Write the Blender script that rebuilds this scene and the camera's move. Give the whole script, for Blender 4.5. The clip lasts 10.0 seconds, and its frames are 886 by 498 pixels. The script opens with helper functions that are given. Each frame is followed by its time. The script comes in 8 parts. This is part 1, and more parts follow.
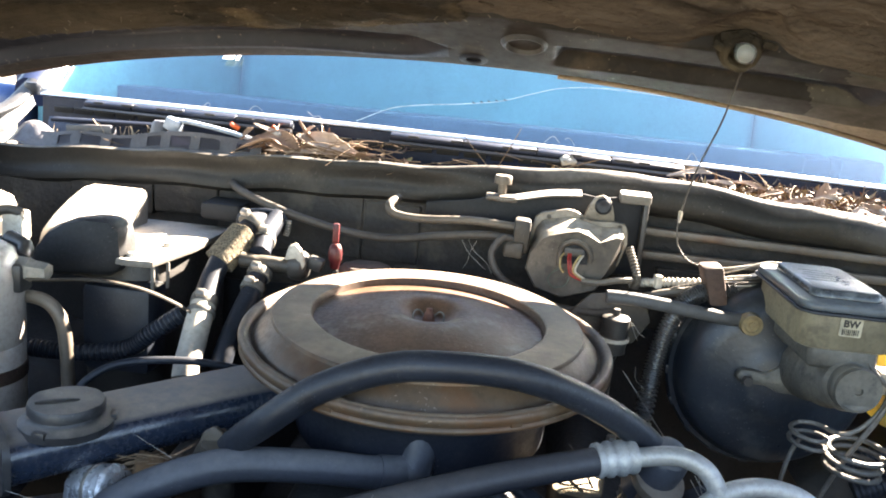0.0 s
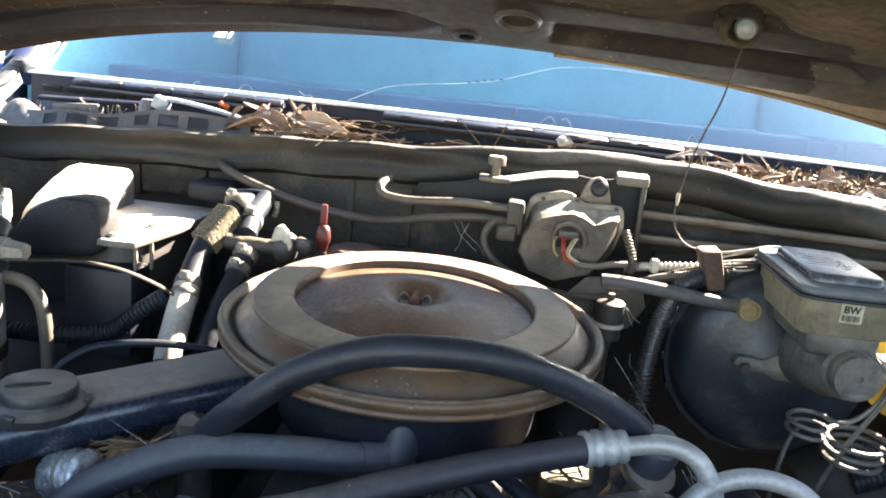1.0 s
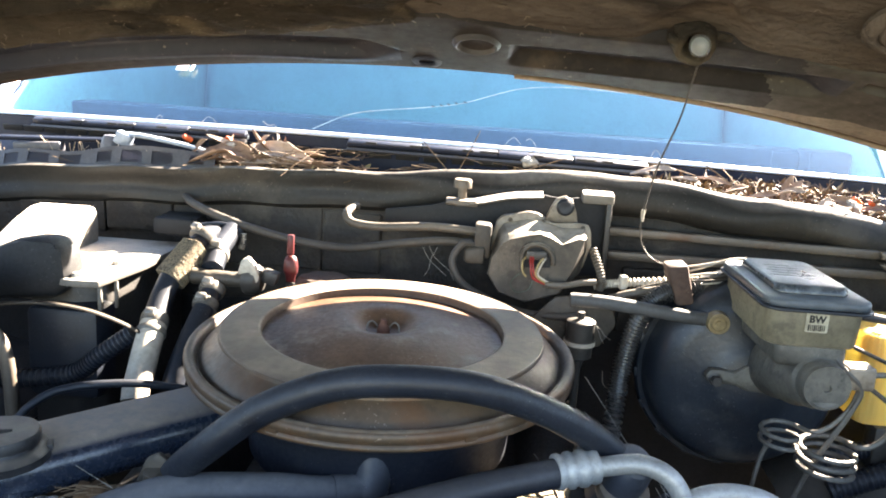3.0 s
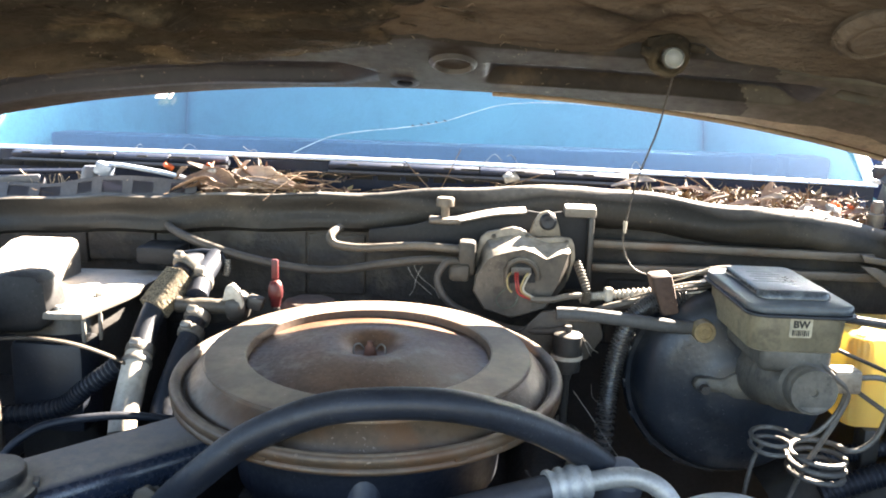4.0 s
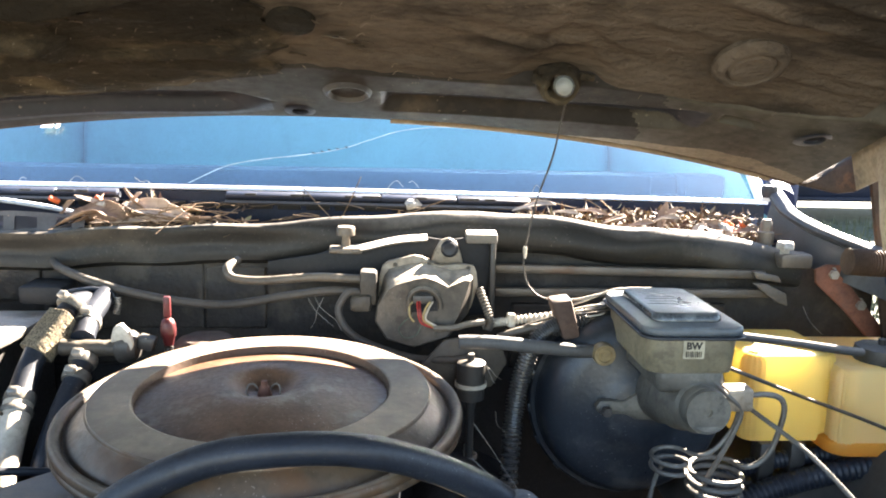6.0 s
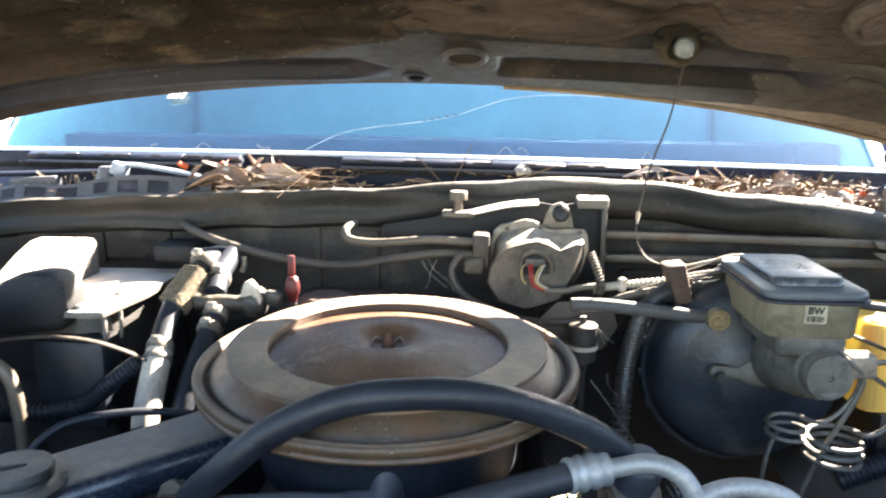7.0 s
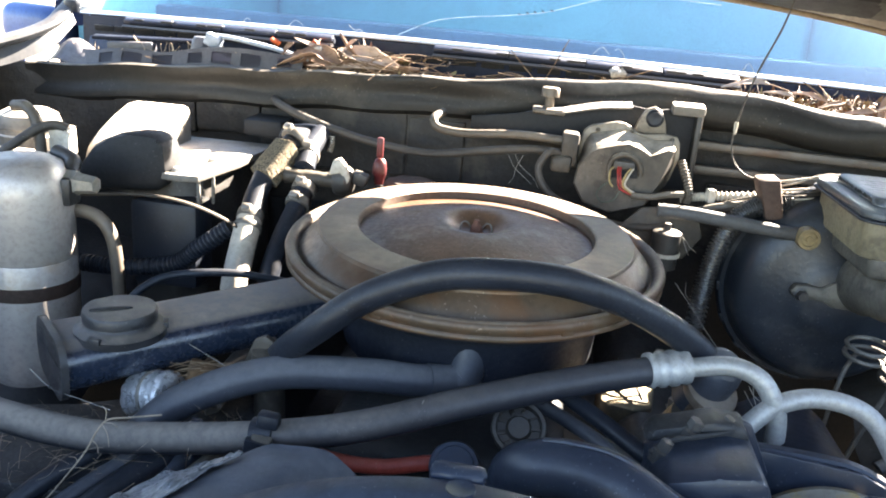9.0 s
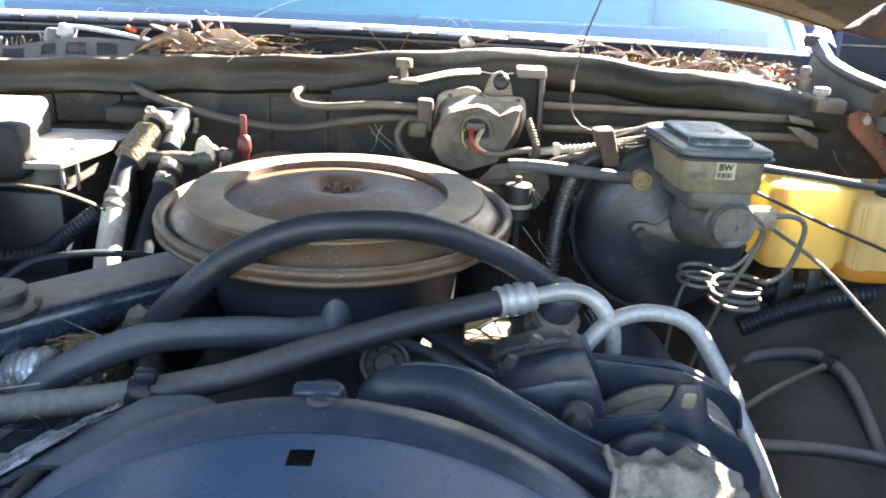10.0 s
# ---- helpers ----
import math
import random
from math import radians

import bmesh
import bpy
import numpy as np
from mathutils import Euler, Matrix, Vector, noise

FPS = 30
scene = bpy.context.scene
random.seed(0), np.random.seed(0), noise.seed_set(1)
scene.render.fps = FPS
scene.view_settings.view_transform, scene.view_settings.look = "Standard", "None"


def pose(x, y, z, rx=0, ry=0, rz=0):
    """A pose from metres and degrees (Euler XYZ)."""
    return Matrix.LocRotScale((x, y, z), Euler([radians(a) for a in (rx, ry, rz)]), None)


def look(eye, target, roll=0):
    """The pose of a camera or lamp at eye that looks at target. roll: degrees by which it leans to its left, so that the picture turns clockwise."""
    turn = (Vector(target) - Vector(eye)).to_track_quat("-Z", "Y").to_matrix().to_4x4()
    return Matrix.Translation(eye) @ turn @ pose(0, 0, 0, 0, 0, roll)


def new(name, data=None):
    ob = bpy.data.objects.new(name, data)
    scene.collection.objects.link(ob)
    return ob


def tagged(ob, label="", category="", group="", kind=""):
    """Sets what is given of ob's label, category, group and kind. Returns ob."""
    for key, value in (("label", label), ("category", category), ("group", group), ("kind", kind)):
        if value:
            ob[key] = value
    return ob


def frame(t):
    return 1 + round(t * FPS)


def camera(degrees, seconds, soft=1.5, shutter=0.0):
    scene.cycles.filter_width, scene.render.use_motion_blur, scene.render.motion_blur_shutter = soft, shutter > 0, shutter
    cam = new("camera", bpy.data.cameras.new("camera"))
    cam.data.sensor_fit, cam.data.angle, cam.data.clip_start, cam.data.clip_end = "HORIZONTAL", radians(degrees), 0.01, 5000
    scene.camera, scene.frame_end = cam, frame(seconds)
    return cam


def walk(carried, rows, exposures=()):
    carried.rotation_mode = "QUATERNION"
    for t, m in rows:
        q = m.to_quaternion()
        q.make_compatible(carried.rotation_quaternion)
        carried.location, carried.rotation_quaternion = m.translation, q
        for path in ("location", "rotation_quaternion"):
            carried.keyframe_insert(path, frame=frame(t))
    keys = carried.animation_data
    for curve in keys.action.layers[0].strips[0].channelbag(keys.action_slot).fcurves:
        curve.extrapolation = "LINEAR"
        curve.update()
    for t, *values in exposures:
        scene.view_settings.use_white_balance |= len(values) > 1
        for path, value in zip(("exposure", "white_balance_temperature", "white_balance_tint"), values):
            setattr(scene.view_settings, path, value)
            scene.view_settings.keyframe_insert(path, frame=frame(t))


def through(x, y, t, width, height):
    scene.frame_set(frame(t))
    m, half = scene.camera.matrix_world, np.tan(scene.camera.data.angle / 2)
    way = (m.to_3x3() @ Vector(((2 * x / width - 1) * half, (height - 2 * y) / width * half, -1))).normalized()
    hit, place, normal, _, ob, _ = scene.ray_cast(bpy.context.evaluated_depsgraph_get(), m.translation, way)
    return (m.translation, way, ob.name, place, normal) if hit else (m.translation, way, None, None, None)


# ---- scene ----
EXPOSURE, KELVIN, TINT = 4.44, 7250, 14
cam = camera(57.6, 10.0, soft=1.9, shutter=0.15)
PATH = [
    (0, (0.062, 0.01, 1.253), (-0.068, 1.955, 0.805), 5.6),
    (0.5, (0.07, 0.03, 1.241), (-0.064, 1.97, 0.777), 5.9),
    (1, (0.08, 0.036, 1.245), (-0.061, 1.971, 0.761), 5.8),
    (1.5, (0.084, 0.036, 1.244), (-0.032, 1.978, 0.784), 5.4),
    (2, (0.09, 0.039, 1.246), (0.044, 1.988, 0.802), 4.8),
    (2.5, (0.087, 0.04, 1.248), (0.029, 1.99, 0.811), 4.6),
    (2.7, (0.089, 0.04, 1.249), (0.007, 1.99, 0.814), 4.5),
    (3.8, (0.097, 0.041, 1.258), (0.025, 1.998, 0.855), 1.9),
    (4, (0.097, 0.04, 1.255), (0.031, 2.0, 0.864), 1.8),
    (4.5, (0.098, 0.04, 1.256), (0.03, 1.998, 0.852), 1.8),
    (5, (0.104, 0.051, 1.256), (0.121, 2.015, 0.876), 2.1),
    (5.5, (0.121, 0.053, 1.266), (0.255, 2.02, 0.93), 1.4),
    (5.7, (0.124, 0.055, 1.269), (0.255, 2.021, 0.923), 1.3),
    (6.8, (0.103, 0.044, 1.262), (0.184, 2.013, 0.919), 1.4),
    (7, (0.089, 0.031, 1.254), (0.004, 1.989, 0.851), 0.7),
    (7.2, (0.079, 0.022, 1.254), (-0.075, 1.942, 0.727), 1.3),
    (7.3, (0.079, 0.02, 1.25), (-0.086, 1.924, 0.665), 1.9),
    (7.5, (0.065, 0.019, 1.239), (-0.081, 1.929, 0.663), 3.2),
    (7.7, (0.062, 0.019, 1.235), (-0.079, 1.949, 0.728), 4.0),
    (8, (0.059, 0.021, 1.232), (-0.078, 1.959, 0.759), 4.4),
    (8.5, (0.061, 0.018, 1.234), (-0.124, 1.94, 0.712), 4.7),
    (9, (0.054, 0.018, 1.229), (-0.151, 1.908, 0.608), 4.8),
    (9.5, (0.073, -0.008, 1.215), (-0.064, 1.883, 0.577), 3.0),
    (9.7, (0.082, -0.024, 1.219), (0.021, 1.867, 0.581), 2.6),
    (10, (0.094, -0.049, 1.218), (0.15, 1.847, 0.586), 2.5),
]
walk(cam, [(t, look(eye, target, roll)) for t, eye, target, roll in PATH], [(t, EXPOSURE + stops, KELVIN + warm, TINT) for t, stops, warm in ((0, 0.06, 150), (0.5, -0.08, 150), (1, -0.1, 200), (1.5, -0.18, 200), (2, 0.02, 250), (4, 0.05, 50), (4.5, 0.08, 50), (5, 0.34, 50), (5.5, 0.17, 50), (7, 0.03, -40), (7.5, -0.07, -250), (8, -0.01, -50), (8.5, 0.14, 150), (9, 0.16, 50), (9.5, 0.2, 80), (10, 0.32, 80))])

# ---- sky and sun ----
SUN_UP, SUN_TURN = 34.0, 41.0       # degrees above the horizon, and from the rear towards the right
sky_world = bpy.data.worlds.new("sky")
sky_world.use_nodes = True
scene.world = sky_world
wn = sky_world.node_tree.nodes
sky = wn.new("ShaderNodeTexSky")
sky.sky_type, sky.sun_disc = "NISHITA", False
sky.sun_elevation, sky.sun_rotation = radians(SUN_UP), radians(SUN_TURN)
sky.dust_density, sky.ozone_density = 0.15, 1.5
sky_world.node_tree.links.new(sky.outputs[0], wn["Background"].inputs["Color"])
wn["Background"].inputs["Strength"].default_value = 0.05
lamp = bpy.data.lights.new("sun", "SUN")
lamp.energy, lamp.angle, lamp.color = 5.0, radians(0.55), (1.0, 0.94, 0.86)
sun = new("sun", lamp)
sun_way = Vector((math.sin(radians(SUN_TURN)) * math.cos(radians(SUN_UP)), math.cos(radians(SUN_TURN)) * math.cos(radians(SUN_UP)), math.sin(radians(SUN_UP))))
sun.matrix_world = look(sun_way * 20, (0, 0, 0))


# ---- materials ----
def mat(name, a, b=None, rough=0.5, metal=0.0, dust=0.0, dustc=(0.27, 0.22, 0.165), scale=12.0, fine=170.0, bump=0.25, clear=0.0, stain=None, stain_at=0.62, grime=0.7, spec=0.4, relief=0.0, specks=0.3, up=0.16, stretch=(1, 1, 1), shade_x=None):
    """A worn surface: two tones in patches, fine grain, dust lying on what faces up, and stains where asked."""
    m = bpy.data.materials.new(name)
    m.use_nodes = True
    t = m.node_tree
    n, l = t.nodes, t.links
    p = n["Principled BSDF"]
    b = b or tuple(c * 0.6 for c in a)
    co = n.new("ShaderNodeTexCoord").outputs["Object"]

    def noise_of(sc, detail, shift=0.0):
        q = n.new("ShaderNodeTexNoise")
        q.inputs["Scale"].default_value, q.inputs["Detail"].default_value, q.inputs["Roughness"].default_value = sc, detail, 0.62
        mp = n.new("ShaderNodeMapping")
        mp.inputs["Location"].default_value = (shift, shift * 1.7, shift * 0.6)
        mp.inputs["Scale"].default_value = stretch
        l.new(co, mp.inputs[0]); l.new(mp.outputs[0], q.inputs["Vector"])
        return q.outputs["Fac"]

    def span(v, lo, hi, to0=0.0, to1=1.0):
        q = n.new("ShaderNodeMapRange")
        for k, x in zip(("From Min", "From Max", "To Min", "To Max"), (lo, hi, to0, to1)):
            q.inputs[k].default_value = x
        l.new(v, q.inputs["Value"])
        return q.outputs[0]

    def times(x, y):
        q = n.new("ShaderNodeMath"); q.operation = "MULTIPLY"
        l.new(x, q.inputs[0])
        if isinstance(y, float):
            q.inputs[1].default_value = y
        else:
            l.new(y, q.inputs[1])
        return q.outputs[0]

    def blend(f, x, y):
        q = n.new("ShaderNodeMix"); q.data_type = "RGBA"
        l.new(f, q.inputs[0])
        for k, v in ((6, x), (7, y)):
            if isinstance(v, tuple):
                q.inputs[k].default_value = (*v, 1)
            else:
                l.new(v, q.inputs[k])
        return q.outputs[2]

    big, small = noise_of(scale, 6), noise_of(fine, 5, 3.1)
    col = blend(span(big, 0.36, 0.64), a, b)
    col = blend(span(small, 0.45, 0.75, 0.0, 0.45), col, tuple(c * 0.45 for c in b))
    if stain:
        col = blend(span(noise_of(scale * 1.9, 8, 7.7), stain_at - 0.06, stain_at + 0.05, 0.0, 0.85), col, stain)
    ro = span(small, 0.3, 0.7, max(rough - 0.09, 0.03), min(rough + 0.09, 1.0))
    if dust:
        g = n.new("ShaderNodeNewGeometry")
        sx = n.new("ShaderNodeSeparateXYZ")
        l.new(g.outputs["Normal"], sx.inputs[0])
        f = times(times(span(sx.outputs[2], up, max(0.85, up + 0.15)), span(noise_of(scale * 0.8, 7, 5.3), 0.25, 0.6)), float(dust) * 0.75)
        if shade_x:                                           # dust tone fades along x, to paint in a shaded end
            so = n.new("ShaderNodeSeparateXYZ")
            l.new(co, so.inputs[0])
            f = times(f, span(so.outputs[0], shade_x[0], shade_x[1], 1.0, 0.12))
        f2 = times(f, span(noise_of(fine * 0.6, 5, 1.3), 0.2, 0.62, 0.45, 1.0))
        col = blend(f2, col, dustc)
        q = n.new("ShaderNodeMix"); q.data_type = "FLOAT"
        l.new(f2, q.inputs[0]); l.new(ro, q.inputs[2]); q.inputs[3].default_value = 0.95
        ro = q.outputs[0]
    if specks:
        pale = tuple(min(0.5, 0.08 + 1.1 * c) for c in dustc)
        col = blend(times(span(noise_of(fine * 2.1, 2, 17.0), 0.66, 0.72), span(noise_of(scale * 1.3, 3, 23.0), 0.42, 0.62, 0.0, float(specks))), col, pale)
    gr = n.new("ShaderNodeMix"); gr.data_type, gr.blend_type = "RGBA", "MULTIPLY"
    gr.inputs[0].default_value = grime
    tone = n.new("ShaderNodeCombineColor")
    gv = span(noise_of(max(scale * 0.45, 3.0), 9, 11.0), 0.34, 0.62, 0.35, 1.12)
    for k, f in enumerate((1.0, 0.96, 0.9)):
        l.new(times(gv, f), tone.inputs[k])
    l.new(col, gr.inputs[6]); l.new(tone.outputs[0], gr.inputs[7])
    col = gr.outputs[2]
    l.new(col, p.inputs["Base Color"]); l.new(ro, p.inputs["Roughness"])
    p.inputs["Metallic"].default_value = metal
    p.inputs["Specular IOR Level"].default_value = spec
    p.inputs["Coat Weight"].default_value = clear
    bp = n.new("ShaderNodeBump")
    bp.inputs["Strength"].default_value, bp.inputs["Distance"].default_value = bump, 0.0015
    l.new(small, bp.inputs["Height"])
    if relief:
        b2 = n.new("ShaderNodeBump")
        b2.inputs["Strength"].default_value, b2.inputs["Distance"].default_value = 1.0, relief
        l.new(noise_of(48.0, 10, 29.0), b2.inputs["Height"]); l.new(b2.outputs[0], bp.inputs["Normal"])
    l.new(bp.outputs[0], p.inputs["Normal"])
    return m


RUSTY_TAN = mat("dusty rusted tan paint", (0.14, 0.102, 0.072), (0.095, 0.067, 0.046), 0.42, 0.2, 1.0, (0.372, 0.306, 0.245), 9, 140, 0.2, stain=(0.115, 0.062, 0.034), stain_at=0.57, grime=0.95, spec=0.35, specks=0.7, up=0.7)
RUST_BARE = mat("worn rust brown metal", (0.15, 0.08, 0.047), (0.085, 0.047, 0.029), 0.45, 0.05, 0.0, (0.3, 0.26, 0.22), 14, 200, 0.25, stain=(0.2, 0.15, 0.11), stain_at=0.62, grime=0.95, spec=0.2, specks=0.6)
RUST_RED = mat("red oxide rust", (0.2, 0.075, 0.045), (0.11, 0.05, 0.034), 0.8, 0.1, 0.2, scale=22, bump=0.5)
BLACK_METAL = mat("dusty black painted metal", (0.024, 0.026, 0.03), (0.04, 0.04, 0.042), 0.38, 0.0, 0.35, scale=14)
BLUE_BLACK = mat("satin blue-black plastic", (0.014, 0.021, 0.037), (0.021, 0.029, 0.047), 0.36, 0.0, 0.2, (0.085, 0.095, 0.115), 10, 190, 0.15, stain=(0.04, 0.05, 0.068), stain_at=0.62, grime=0.7, specks=0.7)
TRAY = mat("dull blue-black tray paint", (0.014, 0.018, 0.029), (0.02, 0.025, 0.037), 0.6, 0.0, 0.1, (0.1, 0.1, 0.1), 10, 190, 0.2, stain=(0.034, 0.038, 0.046), stain_at=0.64, grime=0.6, spec=0.2, specks=0.5)
DUCT = mat("blue-black duct with brown dust", (0.014, 0.023, 0.043), (0.018, 0.028, 0.05), 0.26, 0.0, 1.7, (0.27, 0.225, 0.185), 6, 190, 0.1, stain=(0.045, 0.052, 0.066), stain_at=0.58, grime=0.45, spec=0.75, up=0.68, specks=0.8)
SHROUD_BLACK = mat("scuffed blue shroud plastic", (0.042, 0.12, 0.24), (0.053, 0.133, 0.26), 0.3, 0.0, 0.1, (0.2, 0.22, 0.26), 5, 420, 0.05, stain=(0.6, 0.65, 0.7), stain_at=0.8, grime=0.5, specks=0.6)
RUBBER = mat("black rubber hose", (0.01, 0.0135, 0.0215), (0.015, 0.0192, 0.028), 0.44, 0.0, 0.12, (0.1, 0.097, 0.095), 18, 240, 0.25, stain=(0.006, 0.007, 0.011), stain_at=0.63, grime=0.55, spec=0.32, specks=0.5)
RUBBER_BLUE = mat("dusty blue-grey rubber hose", (0.032, 0.0375, 0.05), (0.044, 0.05, 0.064), 0.42, 0.0, 0.8, (0.165, 0.167, 0.175), 8, 220, 0.2, grime=0.45)
# Top dust is made paler to carry the sun on the hump.
MOTOR = mat("sooty motor casting, dusty top paled for sun", (0.066, 0.058, 0.049), (0.1, 0.086, 0.071), 0.5, 0.1, 1.3, (0.58, 0.51, 0.41), 24, 220, 0.4, stain=(0.04, 0.034, 0.028), stain_at=0.58, grime=0.75, up=0.4)
LID_WALL = mat("brown rusted lid wall", (0.1, 0.058, 0.034), (0.065, 0.038, 0.024), 0.6, 0.1, 0.0, scale=16, bump=0.3)
CAP_DUST = mat("dark cap under grey-brown dust", (0.034, 0.036, 0.042), (0.05, 0.051, 0.055), 0.42, 0.0, 1.2, (0.21, 0.185, 0.16), 20, 190, 0.2, stain=(0.018, 0.019, 0.023), stain_at=0.58, grime=0.7, up=0.5, specks=0.8)
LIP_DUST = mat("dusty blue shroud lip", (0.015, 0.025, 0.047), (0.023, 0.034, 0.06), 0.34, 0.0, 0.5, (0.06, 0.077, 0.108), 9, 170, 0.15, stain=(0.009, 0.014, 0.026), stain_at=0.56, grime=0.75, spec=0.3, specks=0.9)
RUBBER_DUSTY = mat("dusty grey rubber hose", (0.026, 0.029, 0.036), (0.04, 0.042, 0.047), 0.5, 0.0, 1.4, (0.26, 0.235, 0.21), 4, 240, 0.25, grime=0.5)
# The dust fades to the right so the colour holds that end's shade.
AC_RUBBER = mat("air-conditioning hose rubber, dustier at one end", (0.014, 0.017, 0.026), (0.022, 0.025, 0.034), 0.42, 0.0, 1.5, (0.25, 0.225, 0.2), 4, 240, 0.25, grime=0.5, up=-0.5, shade_x=(-0.28, 0.1))
RUBBER_BROWN = mat("dried brown-grey rubber hose", (0.085, 0.073, 0.06), (0.11, 0.094, 0.077), 0.5, 0.0, 0.5, (0.3, 0.26, 0.2), 20, 240, 0.3, grime=0.7, spec=0.4)
ALU = mat("dull aluminium", (0.46, 0.46, 0.45), (0.37, 0.37, 0.36), 0.5, 0.45, 0.3, (0.35, 0.32, 0.28), 20, 220, 0.2, grime=0.4)
ALU_TARNISHED = mat("tarnished aluminium canister", (0.46, 0.43, 0.405), (0.38, 0.35, 0.325), 0.42, 0.4, 0.1, (0.4, 0.35, 0.28), 5, 160, 0.08, stain=(0.33, 0.25, 0.18), stain_at=0.66, grime=0.3)
CLAMP = mat("grimy zinc clamp band", (0.22, 0.21, 0.19), (0.14, 0.13, 0.115), 0.42, 0.35, 0.3, (0.3, 0.27, 0.22), 40, 260, 0.25, grime=0.6)
BRAKE_LINE = mat("dull grimy steel line", (0.15, 0.143, 0.13), (0.1, 0.094, 0.084), 0.5, 0.3, 0.3, (0.2, 0.18, 0.15), 30, 260, 0.25, grime=0.5)
RUBBER_GREY = mat("chalky grey-black rubber hose", (0.08, 0.08, 0.08), (0.055, 0.055, 0.055), 0.6, 0.0, 0.3, (0.16, 0.15, 0.14), 18, 240, 0.25, grime=0.5)
STRAP = mat("dull brown strap", (0.05, 0.042, 0.034), (0.032, 0.027, 0.022), 0.6, 0.0, 0.2, scale=30)
ZINC = mat("dirty zinc plate", (0.36, 0.34, 0.31), (0.25, 0.23, 0.2), 0.38, 0.45, 0.3, (0.36, 0.32, 0.26), 30, 260, 0.25, grime=0.4)
CAST = mat("grey corroded casting", (0.3, 0.26, 0.205), (0.19, 0.16, 0.125), 0.5, 0.2, 0.5, (0.42, 0.35, 0.265), 24, 220, 0.5, stain=(0.085, 0.06, 0.042), stain_at=0.62, spec=0.6)
RES_TAN = mat("aged tan nylon", (0.2, 0.178, 0.125), (0.15, 0.134, 0.094), 0.35, 0.0, 0.2, (0.3, 0.27, 0.21), 18, 200, 0.2, stain=(0.085, 0.077, 0.058), stain_at=0.56, grime=0.7)
LID_BLUE = mat("faded blue-grey lid", (0.04, 0.052, 0.066), (0.06, 0.074, 0.088), 0.34, 0.0, 0.8, (0.22, 0.245, 0.265), 16, 220, 0.15, stain=(0.02, 0.026, 0.034), stain_at=0.6, grime=0.6)
LID_PANEL = mat("glossy black lid panel under a bloom of dust", (0.012, 0.016, 0.023), (0.03, 0.037, 0.045), 0.2, 0.0, 0.5, (0.2, 0.22, 0.235), 22, 220, 0.15, stain=(0.1, 0.115, 0.125), stain_at=0.58, grime=0.6, spec=0.5)
BOOSTER = mat("booster black paint", (0.014, 0.02, 0.03), (0.028, 0.035, 0.046), 0.36, 0.0, 0.5, (0.1, 0.105, 0.11), 11, 170, 0.3, stain=(0.055, 0.061, 0.066), stain_at=0.61, grime=0.9, specks=0.8)
PLASTIC_BLACK = mat("dusty black plastic", (0.028, 0.027, 0.027), (0.045, 0.042, 0.038), 0.46, 0.0, 0.6, (0.22, 0.19, 0.15), 10, 200, 0.25)
# Dust on up-facing faces is whitened to stand for full sun.
PLASTIC_GREY = mat("dusty grey plastic, top whitened for sun", (0.12, 0.112, 0.1), (0.15, 0.138, 0.12), 0.55, 0.0, 1.6, (0.66, 0.6, 0.52), 10, 200, 0.25, grime=0.3)
FIREWALL = mat("sooty firewall paint", (0.03, 0.0275, 0.026), (0.047, 0.0425, 0.039), 0.5, 0.0, 0.5, (0.13, 0.118, 0.1), 8, 180, 0.5, stain=(0.085, 0.073, 0.06), stain_at=0.6, grime=0.95, spec=0.22, relief=0.004)
# Dust on up-turned faces is paled to carry the sky's sheen.
COWL = mat("dusty grey-brown cowl paint, up-faces paled for sheen", (0.018, 0.0175, 0.0165), (0.027, 0.0255, 0.024), 0.5, 0.05, 0.9, (0.3, 0.272, 0.235), 7, 170, 0.15, stain=(0.045, 0.04, 0.034), stain_at=0.62, grime=0.75, spec=0.22, up=0.45)
RAIL = mat("dusty taupe steel", (0.12, 0.1, 0.082), (0.16, 0.135, 0.11), 0.45, 0.2, 0.9, (0.3, 0.25, 0.2), 8, 170, 0.2, stain=(0.09, 0.05, 0.032), stain_at=0.6)
MASTER = mat("dusty grey casting", (0.135, 0.13, 0.115), (0.09, 0.088, 0.08), 0.5, 0.2, 0.7, (0.3, 0.265, 0.21), 26, 220, 0.45, stain=(0.04, 0.042, 0.042), stain_at=0.6, grime=0.6)
HOOD_INNER = mat("grimy hood inner panel", (0.029, 0.027, 0.026), (0.04, 0.0365, 0.033), 0.6, 0.0, 0.0, scale=5, fine=60, bump=0.08, stain=(0.075, 0.06, 0.044), stain_at=0.64, grime=0.85, spec=0.1)
HOOD_PALER = mat("paler grey-green hood panel", (0.085, 0.08, 0.066), (0.06, 0.056, 0.047), 0.55, 0.0, 0.0, scale=7, fine=60, bump=0.08, stain=(0.03, 0.028, 0.025), stain_at=0.58, grime=0.8, spec=0.15)
# Shade and sky tint of the pressed hollows, put into the colour.
POCKET_DARK = mat("dark blue-black for the hood's shaded hollows", (0.011, 0.014, 0.022), (0.018, 0.02, 0.027), 0.5, 0.0, 0.0, scale=6, fine=60, bump=0.05, stain=(0.03, 0.029, 0.028), stain_at=0.66, grime=0.45, spec=0.25)
CONDUIT = mat("scuffed corrugated conduit", (0.03, 0.031, 0.033), (0.05, 0.05, 0.05), 0.28, 0.0, 0.5, (0.26, 0.24, 0.21), 20, 200, 0.15, grime=0.5, spec=0.6)
